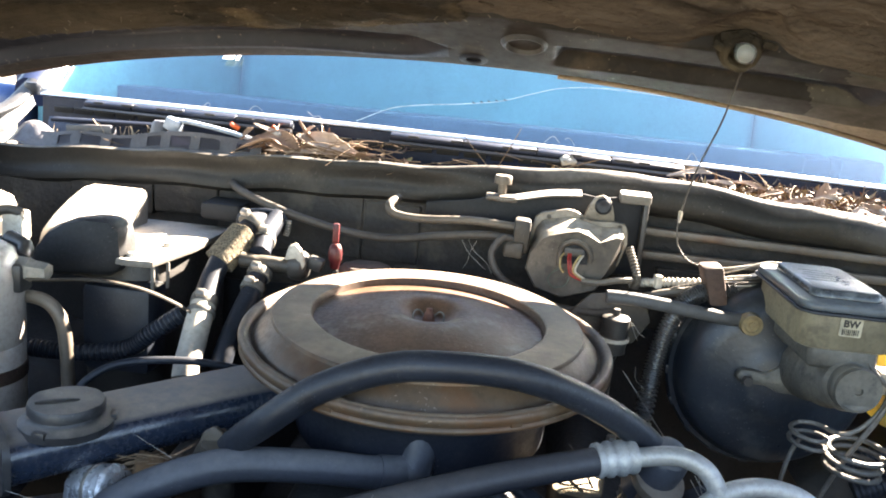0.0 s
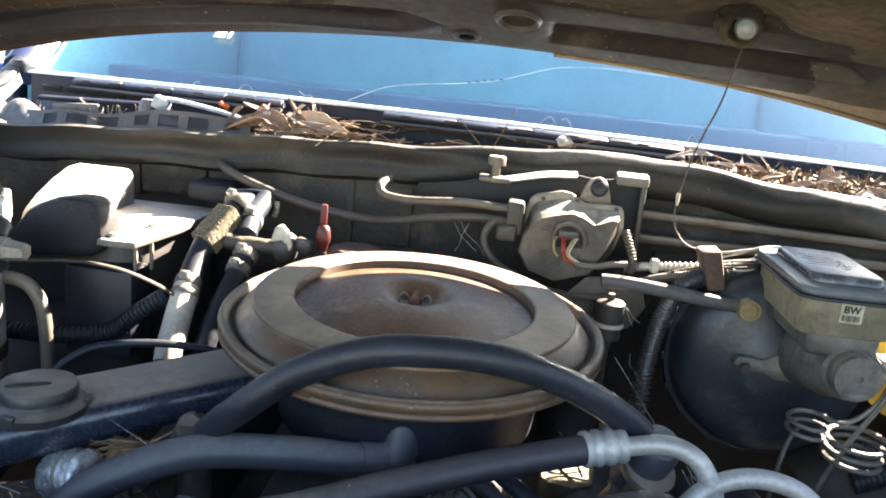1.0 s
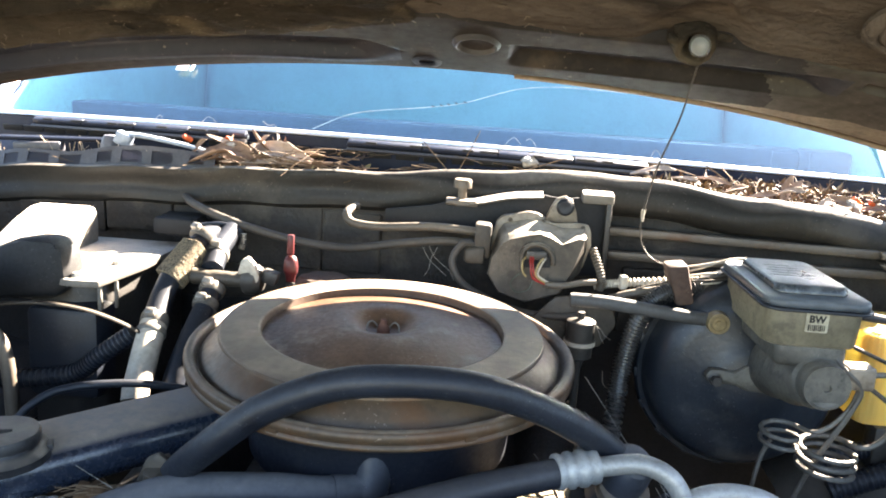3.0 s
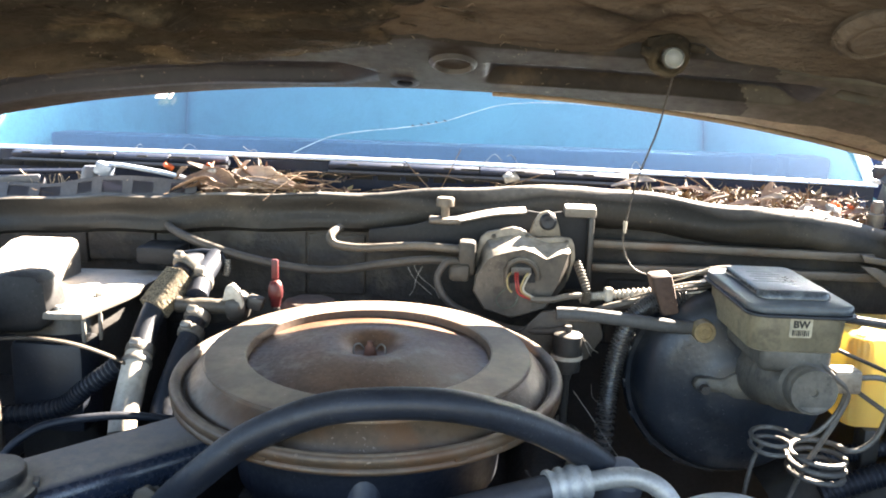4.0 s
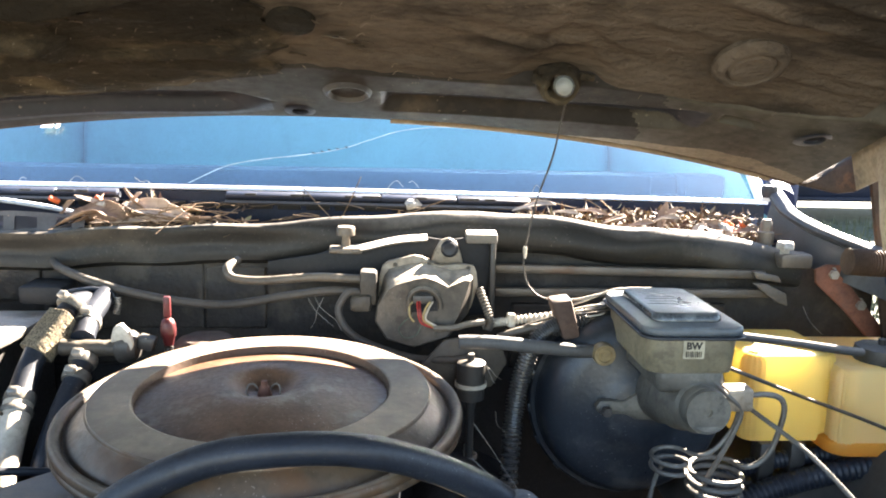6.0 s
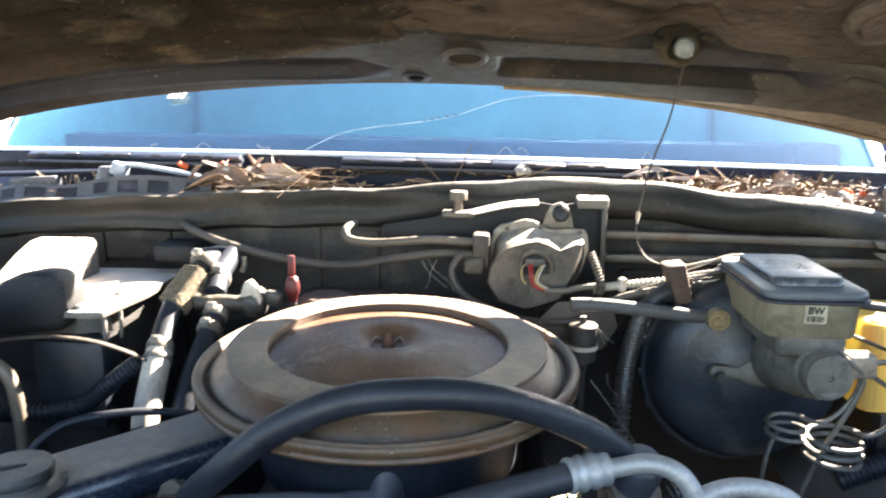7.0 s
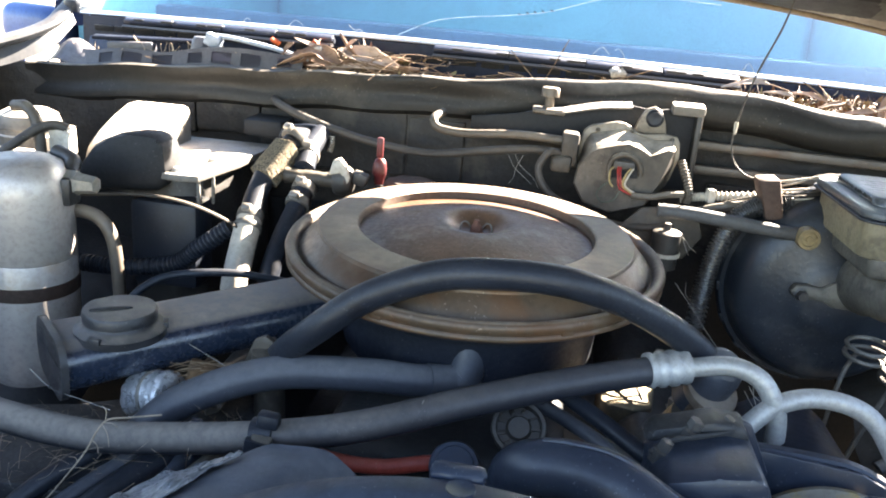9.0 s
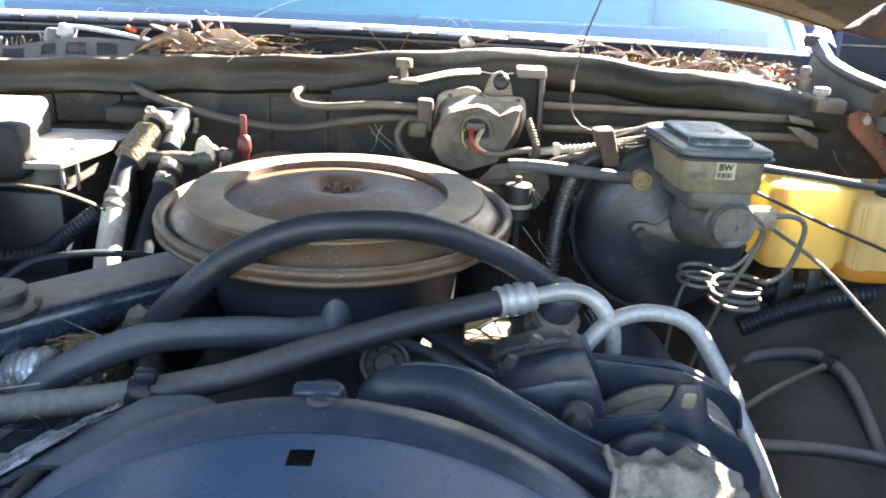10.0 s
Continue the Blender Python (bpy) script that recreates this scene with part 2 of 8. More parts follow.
CAST_DARK = mat("sooty motor casting", (0.042, 0.037, 0.031), (0.07, 0.06, 0.049), 0.55, 0.1, 0.4, (0.3, 0.26, 0.2), 24, 220, 0.5, stain=(0.03, 0.025, 0.02), stain_at=0.6, up=0.4)
PAD = mat("matted brown hood insulation", (0.082, 0.067, 0.053), (0.112, 0.092, 0.072), 0.97, 0.0, 0.0, scale=4.5, fine=110, bump=1.0, stain=(0.025, 0.0215, 0.018), stain_at=0.56, grime=0.75, spec=0.1, relief=0.010, specks=0.3, stretch=(0.55, 1, 1))
PAD_TORN = mat("torn dark insulation layer", (0.018, 0.0155, 0.012), (0.038, 0.031, 0.022), 0.97, 0.0, 0.0, scale=7, fine=90, bump=1.0, stain=(0.09, 0.072, 0.046), stain_at=0.6, grime=0.85, spec=0.1, relief=0.014, specks=0.3, stretch=(0.6, 1, 1))
BODY_BLUE = mat("dark blue car paint", (0.012, 0.022, 0.065), (0.014, 0.025, 0.07), 0.5, 0.0, 0.0, scale=5, bump=0.05, spec=0.3, specks=0.0)
MIRROR_BLUE = mat("mid blue mirror paint", (0.035, 0.08, 0.22), (0.04, 0.09, 0.24), 0.35, scale=5, bump=0.05, specks=0.0)
NAVY = mat("navy painted panel", (0.006, 0.009, 0.02), (0.008, 0.011, 0.022), 0.5, 0.0, 0.0, scale=5, bump=0.05, spec=0.15, specks=0.0)
CHROME = mat("weathered bright trim", (0.85, 0.86, 0.87), (0.75, 0.77, 0.8), 0.38, 0.6, 0.0, scale=20, bump=0.03, grime=0.1)
RUST_BROWN = mat("rust-brown bracket", (0.06, 0.036, 0.024), (0.04, 0.026, 0.019), 0.75, 0.0, 0.15, (0.16, 0.12, 0.085), 20, 200, 0.5, stain=(0.11, 0.05, 0.025), stain_at=0.62, spec=0.2, specks=0.15)
RED = mat("faded red plastic", (0.1, 0.012, 0.014), (0.065, 0.01, 0.012), 0.42, scale=30, dust=0.1, spec=0.4, specks=0.1)
ORANGE = mat("orange scrap", (0.7, 0.13, 0.03), (0.5, 0.08, 0.02), 0.6, scale=40)
YELLOW_WIRE = mat("yellowed wire", (0.4, 0.31, 0.14), (0.3, 0.22, 0.1), 0.6, scale=40)
WIRE = mat("dull black wire", (0.03, 0.028, 0.026), (0.06, 0.052, 0.045), 0.55, dust=0.6, scale=40)
BRASS = mat("dull brass", (0.3, 0.24, 0.13), (0.22, 0.165, 0.095), 0.5, 0.4, 0.3, scale=30)
RAG = mat("dirty grey cloth", (0.3, 0.265, 0.215), (0.2, 0.175, 0.138), 0.95, 0.0, 0.2, (0.32, 0.285, 0.235), 28, 260, 0.7, stain=(0.1, 0.086, 0.066), stain_at=0.57)
FOAM = mat("crumbling tan foam wrap", (0.24, 0.195, 0.13), (0.17, 0.135, 0.088), 0.95, 0.0, 0.0, (0.26, 0.21, 0.14), 260, 420, 1.0, stain=(0.018, 0.014, 0.01), stain_at=0.53, grime=0.4)
# Worn tan, lightened for sunlight bounced up under the hood.
TAN_BOUNCE = mat("scuffed tan with sun bounce in it", (0.27, 0.222, 0.165), (0.16, 0.13, 0.097), 0.65, 0.0, 0.0, scale=9, bump=0.2, stain=(0.06, 0.05, 0.04), stain_at=0.6, grime=0.7)
EDGE_TAN = mat("tan edge, lit look in the colour", (0.24, 0.19, 0.13), (0.17, 0.13, 0.09), 0.6, 0.0, 0.0, scale=14, bump=0.2)
PALE = mat("dusty pale sleeve", (0.55, 0.51, 0.44), (0.4, 0.365, 0.31), 0.6, 0.1, 0.3, scale=24)
PULLEY = mat("worn pulley metal", (0.19, 0.172, 0.135), (0.24, 0.218, 0.175), 0.5, 0.3, 0.3, scale=18, stain=(0.3, 0.22, 0.06), stain_at=0.6)
BELT_BLACK = mat("cracked rubber belt", (0.02, 0.02, 0.021), None, 0.7, dust=0.4, scale=30)
ENGINE = mat("oily engine casting", (0.021, 0.0235, 0.029), (0.036, 0.038, 0.042), 0.45, 0.1, 0.4, (0.09, 0.085, 0.078), 14, 180, 0.5, grime=0.9, spec=0.3, specks=0.9)
# Dark gold whose top dust is whitened to look sunlit.
GOLD_BLOCK = mat("dusty gold, top whitened for the sun patch", (0.09, 0.06, 0.026), (0.05, 0.036, 0.02), 0.5, 0.1, 1.6, (0.5, 0.41, 0.26), 16, 200, 0.3, stain=(0.02, 0.018, 0.015), stain_at=0.58, specks=0.4, up=0.45)
FENDER_IN = mat("dusty inner fender", (0.038, 0.038, 0.038), (0.058, 0.055, 0.05), 0.45, 0.0, 0.5, (0.15, 0.13, 0.105), 6, 160, 0.25, stain=(0.02, 0.02, 0.02), stain_at=0.58, grime=0.85)
GUTTER = mat("chalky grey fender paint", (0.05, 0.053, 0.058), (0.034, 0.036, 0.04), 0.4, 0.0, 0.3, (0.16, 0.155, 0.15), 8, 170, 0.15, stain=(0.03, 0.03, 0.03), stain_at=0.6, grime=0.7, spec=0.4, up=0.4)
VINYL = mat("bleached bluish plastic sheet", (0.12, 0.127, 0.155), (0.085, 0.092, 0.115), 0.4, 0.0, 0.2, scale=20, bump=0.2)
TAPE = mat("brown cloth tape", (0.085, 0.05, 0.037), (0.06, 0.038, 0.03), 0.8, dust=0.3, scale=40)
LABEL = mat("aged paper label", (0.4, 0.37, 0.28), (0.33, 0.3, 0.22), 0.7, scale=60, bump=0.05, grime=0.4)
PATCH_WHITE = mat("flat matte white", (0.8, 0.8, 0.78), (0.74, 0.74, 0.72), 0.7, scale=60, bump=0.05, grime=0.1, specks=0.0)
INK = mat("black ink", (0.012, 0.012, 0.012), None, 0.6, scale=60, bump=0.0)
NEST = mat("rust-brown nest fluff", (0.2, 0.12, 0.06), (0.13, 0.075, 0.04), 0.95, scale=60, bump=0.8)
DRY_GRASS = mat("grey-green dry grass", (0.06, 0.07, 0.035), (0.09, 0.09, 0.05), 0.9, scale=3, fine=40)
GROUND = mat("dry grey-brown soil", (0.2, 0.178, 0.14), (0.15, 0.132, 0.102), 0.95, scale=1.5, fine=30, bump=0.8)
LAWN = mat("dull green lawn", (0.06, 0.068, 0.034), (0.04, 0.046, 0.024), 0.95, scale=1.5, fine=30, bump=0.8)
DASH = mat("dark blue dashboard vinyl", (0.017, 0.034, 0.074), (0.021, 0.038, 0.08), 0.6, scale=3, bump=0.05, grime=0.4, spec=0.2, specks=0.0)
SEAT = mat("light blue vinyl seat", (0.085, 0.24, 0.32), (0.095, 0.255, 0.335), 0.6, scale=3, bump=0.05, grime=0.3)
CABIN = mat("blue cabin trim", (0.085, 0.24, 0.32), (0.095, 0.255, 0.335), 0.7, scale=3, bump=0.05, grime=0.3)
TWIG_PALE = mat("pale dry stalk", (0.34, 0.28, 0.22), (0.26, 0.21, 0.16), 0.9, scale=60)
TWIG = mat("dry twigs", (0.13, 0.085, 0.055), (0.2, 0.14, 0.09), 0.9, scale=30)
FIBRE = mat("matted tan fibre", (0.2, 0.165, 0.125), (0.13, 0.105, 0.08), 0.95, scale=60)
WEB = mat("dusty cobweb", (0.42, 0.4, 0.37), None, 0.9, scale=60)
MATTE_BLACK = mat("matte black plastic", (0.0145, 0.0155, 0.018), (0.021, 0.0215, 0.023), 0.62, 0.0, 0.1, (0.1, 0.09, 0.08), 12, 200, 0.2, grime=0.5, spec=0.2)
BAND = mat("dark rusted band", (0.05, 0.028, 0.02), (0.03, 0.02, 0.016), 0.7, 0.1, 0.1, scale=20)
TROUGH = mat("dull navy cowl paint", (0.006, 0.011, 0.028), (0.009, 0.014, 0.03), 0.5, 0.0, 0.1, (0.06, 0.055, 0.045), 14, 180, 0.15, stain=(0.02, 0.018, 0.016), stain_at=0.64, grime=0.6, spec=0.12, specks=0.0)
WIPER_BLUE = mat("faded blue-black wiper plastic", (0.024, 0.031, 0.055), (0.017, 0.022, 0.04), 0.4, 0.0, 0.2, (0.1, 0.1, 0.1), 20, 200, 0.15, grime=0.6)
RED_WIRE = mat("red wire", (0.4, 0.035, 0.03), (0.28, 0.028, 0.025), 0.45, scale=60, specks=0.0)
GREEN_WIRE = mat("dull green wire", (0.09, 0.12, 0.085), (0.06, 0.08, 0.06), 0.55, scale=60, specks=0.0)
COVER_BLUE = mat("dusty blue-grey plastic cover", (0.035, 0.045, 0.068), (0.05, 0.06, 0.085), 0.36, 0.0, 0.9, (0.16, 0.175, 0.2), 14, 200, 0.2, stain=(0.018, 0.022, 0.032), stain_at=0.6, grime=0.6)
GREY_SCREEN = mat("clouded grey vinyl screen", (0.07, 0.072, 0.088), (0.05, 0.052, 0.066), 0.45, 0.0, 0.3, (0.24, 0.23, 0.22), 20, 200, 0.2)


def leaf_mat():
    m = bpy.data.materials.new("dead leaves")
    m.use_nodes = True
    n, l = m.node_tree.nodes, m.node_tree.links
    g, r = n.new("ShaderNodeNewGeometry"), n.new("ShaderNodeValToRGB")
    r.color_ramp.interpolation = "CONSTANT"
    tones = ((0.0, (0.11, 0.056, 0.03)), (0.22, (0.19, 0.12, 0.06)), (0.45, (0.055, 0.03, 0.02)), (0.6, (0.25, 0.185, 0.1)), (0.78, (0.14, 0.078, 0.047)), (0.93, (0.28, 0.18, 0.06)))
    for k, (at, c) in enumerate(tones):
        e = r.color_ramp.elements[k] if k < 2 else r.color_ramp.elements.new(at)
        e.position, e.color = at, (*c, 1)
    l.new(g.outputs["Random Per Island"], r.inputs[0])
    q = n.new("ShaderNodeTexNoise"); q.inputs["Scale"].default_value = 130
    x = n.new("ShaderNodeMix"); x.data_type, x.blend_type = "RGBA", "MULTIPLY"
    x.inputs[0].default_value = 0.5
    l.new(n.new("ShaderNodeTexCoord").outputs["Object"], q.inputs["Vector"])
    l.new(r.outputs[0], x.inputs[6]); l.new(q.outputs["Color"], x.inputs[7])
    l.new(x.outputs[2], n["Principled BSDF"].inputs["Base Color"])
    n["Principled BSDF"].inputs["Roughness"].default_value = 0.75
    return m


def clear_mat(name, tint, rough, ior=1.5, through=1.0):
    m = bpy.data.materials.new(name)
    m.use_nodes = True
    p = m.node_tree.nodes["Principled BSDF"]
    p.inputs["Base Color"].default_value, p.inputs["Roughness"].default_value = (*tint, 1), rough
    p.inputs["Transmission Weight"].default_value, p.inputs["IOR"].default_value = through, ior
    return m


def tank_mat(name, a, b):
    """Cloudy plastic that lets light through."""
    m = bpy.data.materials.new(name)
    m.use_nodes = True
    n, l = m.node_tree.nodes, m.node_tree.links
    p = n["Principled BSDF"]
    p.inputs["Roughness"].default_value = 0.4
    tr, ad = n.new("ShaderNodeBsdfTranslucent"), n.new("ShaderNodeMixShader")
    q, r = n.new("ShaderNodeTexNoise"), n.new("ShaderNodeMix")
    q.inputs["Scale"].default_value, q.inputs["Detail"].default_value, r.data_type = 14, 6, "RGBA"
    r.inputs[6].default_value, r.inputs[7].default_value = (*a, 1), (*b, 1)
    l.new(n.new("ShaderNodeTexCoord").outputs["Object"], q.inputs["Vector"])
    l.new(q.outputs["Fac"], r.inputs[0])
    for s in (p.inputs["Base Color"], tr.inputs["Color"]):
        l.new(r.outputs[2], s)
    ad.inputs[0].default_value = 0.68
    l.new(p.outputs[0], ad.inputs[1]); l.new(tr.outputs[0], ad.inputs[2])
    l.new(ad.outputs[0], n["Material Output"].inputs["Surface"])
    return m


LEAVES = leaf_mat()
SCREEN_PANE = tank_mat("smoky vinyl pane", (0.1, 0.1, 0.13), (0.05, 0.052, 0.07))
VAC_HOSE = mat("grimy grey-brown vacuum hose", (0.045, 0.04, 0.036), (0.062, 0.054, 0.046), 0.6, 0.0, 0.5, (0.13, 0.115, 0.095), 20, 240, 0.35, grime=0.7)
GLASS = clear_mat("windscreen glass", (0.6, 0.9, 0.96), 0.0, 1.45)
CRACK = mat("pale blue cracked glass edge", (0.22, 0.32, 0.38), (0.15, 0.23, 0.29), 0.3, scale=60, bump=0.1)
BULB_GLASS = clear_mat("frosted bulb glass", (0.34, 0.36, 0.34), 0.1, 1.45, 0.6)
TANK_YELLOW = tank_mat("yellow translucent plastic", (0.9, 0.78, 0.34), (0.86, 0.7, 0.24))
TANK_ORANGE = tank_mat("orange fluid behind plastic", (0.9, 0.5, 0.1), (0.85, 0.42, 0.07))
TANK_PALE = tank_mat("faded yellow translucent plastic", (0.92, 0.79, 0.45), (0.9, 0.72, 0.34))


# ---- shaping helpers ----
def thing(name, at, label, category, group="", kind=""):
    ob = new(name)
    ob.location = at
    ob.empty_display_size = 0.02
    return tagged(ob, label, category, group, kind)


def mesh_of(name, bm, material, sharp=38):
    bmesh.ops.recalc_face_normals(bm, faces=bm.faces)
    me = bpy.data.meshes.new(name)
    bm.to_mesh(me)
    bm.free()
    me.materials.append(material)
    me.shade_smooth()
    me.set_sharp_from_angle(angle=radians(sharp))
    return me


def part(name, bm, material, parent, label="", sharp=38):
    """One mesh under a thing or a part; the mesh is given in world metres."""
    ob = new(name, mesh_of(name, bm, material, sharp))
    ob.parent = parent
    if parent.type == "EMPTY":
        ob.matrix_parent_inverse = Matrix.Translation(-Vector(parent.location))
    return tagged(ob, label)


def solo(name, bm, material, label, category, group="", kind="", sharp=38):
    return tagged(new(name, mesh_of(name, bm, material, sharp)), label, category, group, kind)


def smooth_path(pts, n):
    """n + 1 points on a soft curve through pts."""
    p = [Vector(q) for q in pts]
    p = [p[0] * 2 - p[1]] + p + [p[-1] * 2 - p[-2]]
    out = []
    for i in range(n + 1):
        f = i / n * (len(p) - 3)
        k = min(int(f), len(p) - 4)
        u = f - k
        a, b, c, d = p[k:k + 4]
        out.append(0.5 * (2 * b + (c - a) * u + (2 * a - 5 * b + 4 * c - d) * u * u + (3 * b - a - 3 * c + d) * u ** 3))
    return out


def sweep(pts, r, n=40, sides=14, wave=0.0, rings=0, flat=1.0, end=None, bm=None):
    """A hose along pts. wave and rings: depth and number of corrugations; end: the radius at the far end; flat: height over width."""
    bm = bm or bmesh.new()
    steps = max(n, rings * 4)
    path = smooth_path(pts, steps)
    side = Vector((0, 0, 1))
    loops = []
    for i, q in enumerate(path):
        d = (path[min(i + 1, steps)] - path[max(i - 1, 0)]).normalized()
        x = side.cross(d)
        if x.length < 0.15:
            x = Vector((1, 0, 0)).cross(d)
        if loops and x.dot(last) < 0:
            x = -x
        x.normalize()
        last = x
        y = d.cross(x)
        rr = r + ((end or r) - r) * i / steps
        if rings:
            rr += wave * (1 if (i % 4) < 2 else -1)
        loops.append([bm.verts.new(q + (x * math.cos(a) + y * math.sin(a) * flat) * rr) for a in [2 * math.pi * k / sides for k in range(sides)]])
    for a, b in zip(loops, loops[1:]):
        for k in range(sides):
            bm.faces.new((a[k], a[(k + 1) % sides], b[(k + 1) % sides], b[k]))
    bm.faces.new(loops[0][::-1])
    bm.faces.new(loops[-1])
    return bm


def lathe(profile, at, axis="z", seg=48, bm=None, turn=None, caps=True):
    """A turned form: profile of (radius, height) about an axis through at."""
    bm = bm or bmesh.new()
    base = {"z": Matrix.Identity(3), "y": Matrix(((1, 0, 0), (0, 0, 1), (0, -1, 0))), "x": Matrix(((0, 0, 1), (0, 1, 0), (-1, 0, 0)))}[axis]
    if turn:
        base = turn.to_3x3() @ base
    loops = []
    for r, h in profile:
        if r < 1e-5:
            loops.append([bm.verts.new(Vector(at) + base @ Vector((0, 0, h)))])
        else:
            loops.append([bm.verts.new(Vector(at) + base @ Vector((r * math.cos(a), r * math.sin(a), h))) for a in [2 * math.pi * k / seg for k in range(seg)]])
    for a, b in zip(loops, loops[1:]):
        for k in range(seg):
            q = [a[k % len(a)], a[(k + 1) % len(a)], b[(k + 1) % len(b)], b[k % len(b)]]
            u = []
            for v in q:
                if v not in u:
                    u.append(v)
            if len(u) > 2:
                bm.faces.new(u)
    for q in (loops[0], loops[-1]):
        if caps and len(q) > 2 and profile[0] != profile[-1]:
            bm.faces.new(q)
    return bm


def box(at, size, bevel=0.003, rot=(0, 0, 0), bm=None, taper=1.0, seg=2):
    """A block with rounded edges; taper scales its top."""
    new_bm = bmesh.new()
    bmesh.ops.create_cube(new_bm, size=1.0)
    for v in new_bm.verts:
        k = taper if v.co.z > 0 else 1.0
        v.co = Vector((v.co.x * size[0] * k, v.co.y * size[1] * k, v.co.z * size[2]))
    if bevel:
        bmesh.ops.bevel(new_bm, geom=new_bm.edges[:], offset=min(bevel, min(size) * 0.45), segments=seg, affect="EDGES", profile=0.5)
    bmesh.ops.transform(new_bm, matrix=pose(*at, *rot), verts=new_bm.verts)
    return merge(bm, new_bm)


def merge(bm, other):
    if bm is None:
        return other
    me = bpy.data.meshes.new("tmp")
    other.to_mesh(me)
    other.free()
    bm.from_mesh(me)
    bpy.data.meshes.remove(me)
    return bm


def plate(outline, axis, lo, hi, bevel=0.002, top=1.0, rot=None, bm=None):
    """A flat or lofted piece: an outline in the two other axes, from lo to hi along axis; top scales the hi end about its middle."""
    b = bmesh.new()
    cx = sum(p[0] for p in outline) / len(outline)
    cy = sum(p[1] for p in outline) / len(outline)
    put = {"x": lambda u, v, w: (w, u, v), "y": lambda u, v, w: (u, w, v), "z": lambda u, v, w: (u, v, w)}[axis]
    lower = [b.verts.new(put(u, v, lo)) for u, v in outline]
    upper = [b.verts.new(put(cx + (u - cx) * top, cy + (v - cy) * top, hi)) for u, v in outline]
    n = len(outline)
    b.faces.new(lower[::-1]); b.faces.new(upper)
    for k in range(n):
        b.faces.new((lower[k], lower[(k + 1) % n], upper[(k + 1) % n], upper[k]))
    bmesh.ops.recalc_face_normals(b, faces=b.faces)
    if bevel:
        bmesh.ops.bevel(b, geom=b.edges[:], offset=bevel, segments=2, affect="EDGES", profile=0.5)
    if rot is not None:
        bmesh.ops.transform(b, matrix=rot, verts=b.verts)
    return merge(bm, b)


def rounded(x0, y0, x1, y1, r, n=5):
    """Outline of a rectangle with round corners."""
    out = []
    for cx, cy, a0 in ((x1 - r, y1 - r, 0), (x0 + r, y1 - r, 90), (x0 + r, y0 + r, 180), (x1 - r, y0 + r, 270)):
        out += [(cx + r * math.cos(radians(a0 + 90 * k / n)), cy + r * math.sin(radians(a0 + 90 * k / n))) for k in range(n + 1)]
    return out


def sheet(fn, us, vs, thick=0.0):
    """A surface fn(u, v) -> place over two ranges; thick adds a back along -normal."""
    bm = bmesh.new()
    g = [[bm.verts.new(fn(u, v)) for v in vs] for u in us]
    for i in range(len(us) - 1):
        for j in range(len(vs) - 1):
            bm.faces.new((g[i][j], g[i + 1][j], g[i + 1][j + 1], g[i][j + 1]))
    if thick:
        bmesh.ops.recalc_face_normals(bm, faces=bm.faces)
        bmesh.ops.solidify(bm, geom=bm.faces[:], thickness=thick)
    return bm


def span_list(a, b, n):
    return [a + (b - a) * k / n for k in range(n + 1)]


def between(x, table):
    """Soft interpolation in a short table of (x, value)."""
    if x <= table[0][0]:
        return table[0][1]
    for (a, p), (b, q) in zip(table, table[1:]):
        if x <= b:
            u = (x - a) / (b - a)
            return p + (q - p) * u
    return table[-1][1]


def rough_up(bm, amount, size, seed=0.0):
    for v in bm.verts:
        v.co += noise.noise_vector(v.co / size + Vector((seed, seed, seed))) * amount
    return bm


def helix(c, r, turns, z0, z1, n=12):
    return [(c[0] + r * math.cos(2 * math.pi * k / n), c[1] + r * math.sin(2 * math.pi * k / n), z0 + (z1 - z0) * k / (turns * n)) for k in range(int(turns * n) + 1)]


# ---- the setting: ground, car body, engine bay ----
solo("ground", rough_up(sheet(lambda u, v: (u, v, 0.0), span_list(-60, 60, 40), span_list(-60, 60, 40)), 0.05, 3.0), GROUND, "dry patchy lawn with bare soil", "ground", kind="structure")
solo("lawn", rough_up(sheet(lambda u, v: (u, v, 0.05), span_list(1.4, 40, 30), span_list(1.2, 50, 30)), 0.02, 1.0), LAWN, "dull green lawn beside the car", "lawn", kind="structure")
blades = bmesh.new()
rg = random.Random(4)
for k in range(9000):
    x, y, a, h = rg.uniform(1.4, 7), rg.uniform(1.5, 9), rg.uniform(0, 6.28), rg.uniform(0.04, 0.13)
    d = Vector((math.cos(a), math.sin(a), 0)) * 0.012
    b = Vector((x, y, 0.03))
    blades.faces.new([blades.verts.new(b - d), blades.verts.new(b + d), blades.verts.new(b + Vector((rg.uniform(-0.04, 0.04), rg.uniform(-0.04, 0.04), h)))])
solo("grass", blades, DRY_GRASS, "thin dry grass growing on the lawn", "grass", kind="stuff")

def smoothstep(a, b, x):
    u = min(max((x - a) / (b - a), 0), 1)
    return u * u * (3 - 2 * u)


LIP_Z = ((-0.78, 1.060), (-0.73, 1.066), (-0.5, 1.084), (-0.25, 1.098), (-0.08, 1.105), (0.05, 1.115), (0.13, 1.122), (0.25, 1.127), (0.37, 1.117), (0.47, 1.104), (0.575, 1.101), (0.68, 1.076), (0.74, 1.07))


def lip(x):
    return Vector((x, 1.168 + 0.025 * (x / 0.7) ** 2 + 0.003 * math.sin(x * 23), between(x, LIP_Z) + 0.0015 * math.sin(x * 41)))


def glass_base(x):
    u = x / 0.75
    return Vector((x, 1.25 + 0.12 * u * u, 1.143 - 0.016 * u * u - 0.007 * u))


RAKE = radians(31)


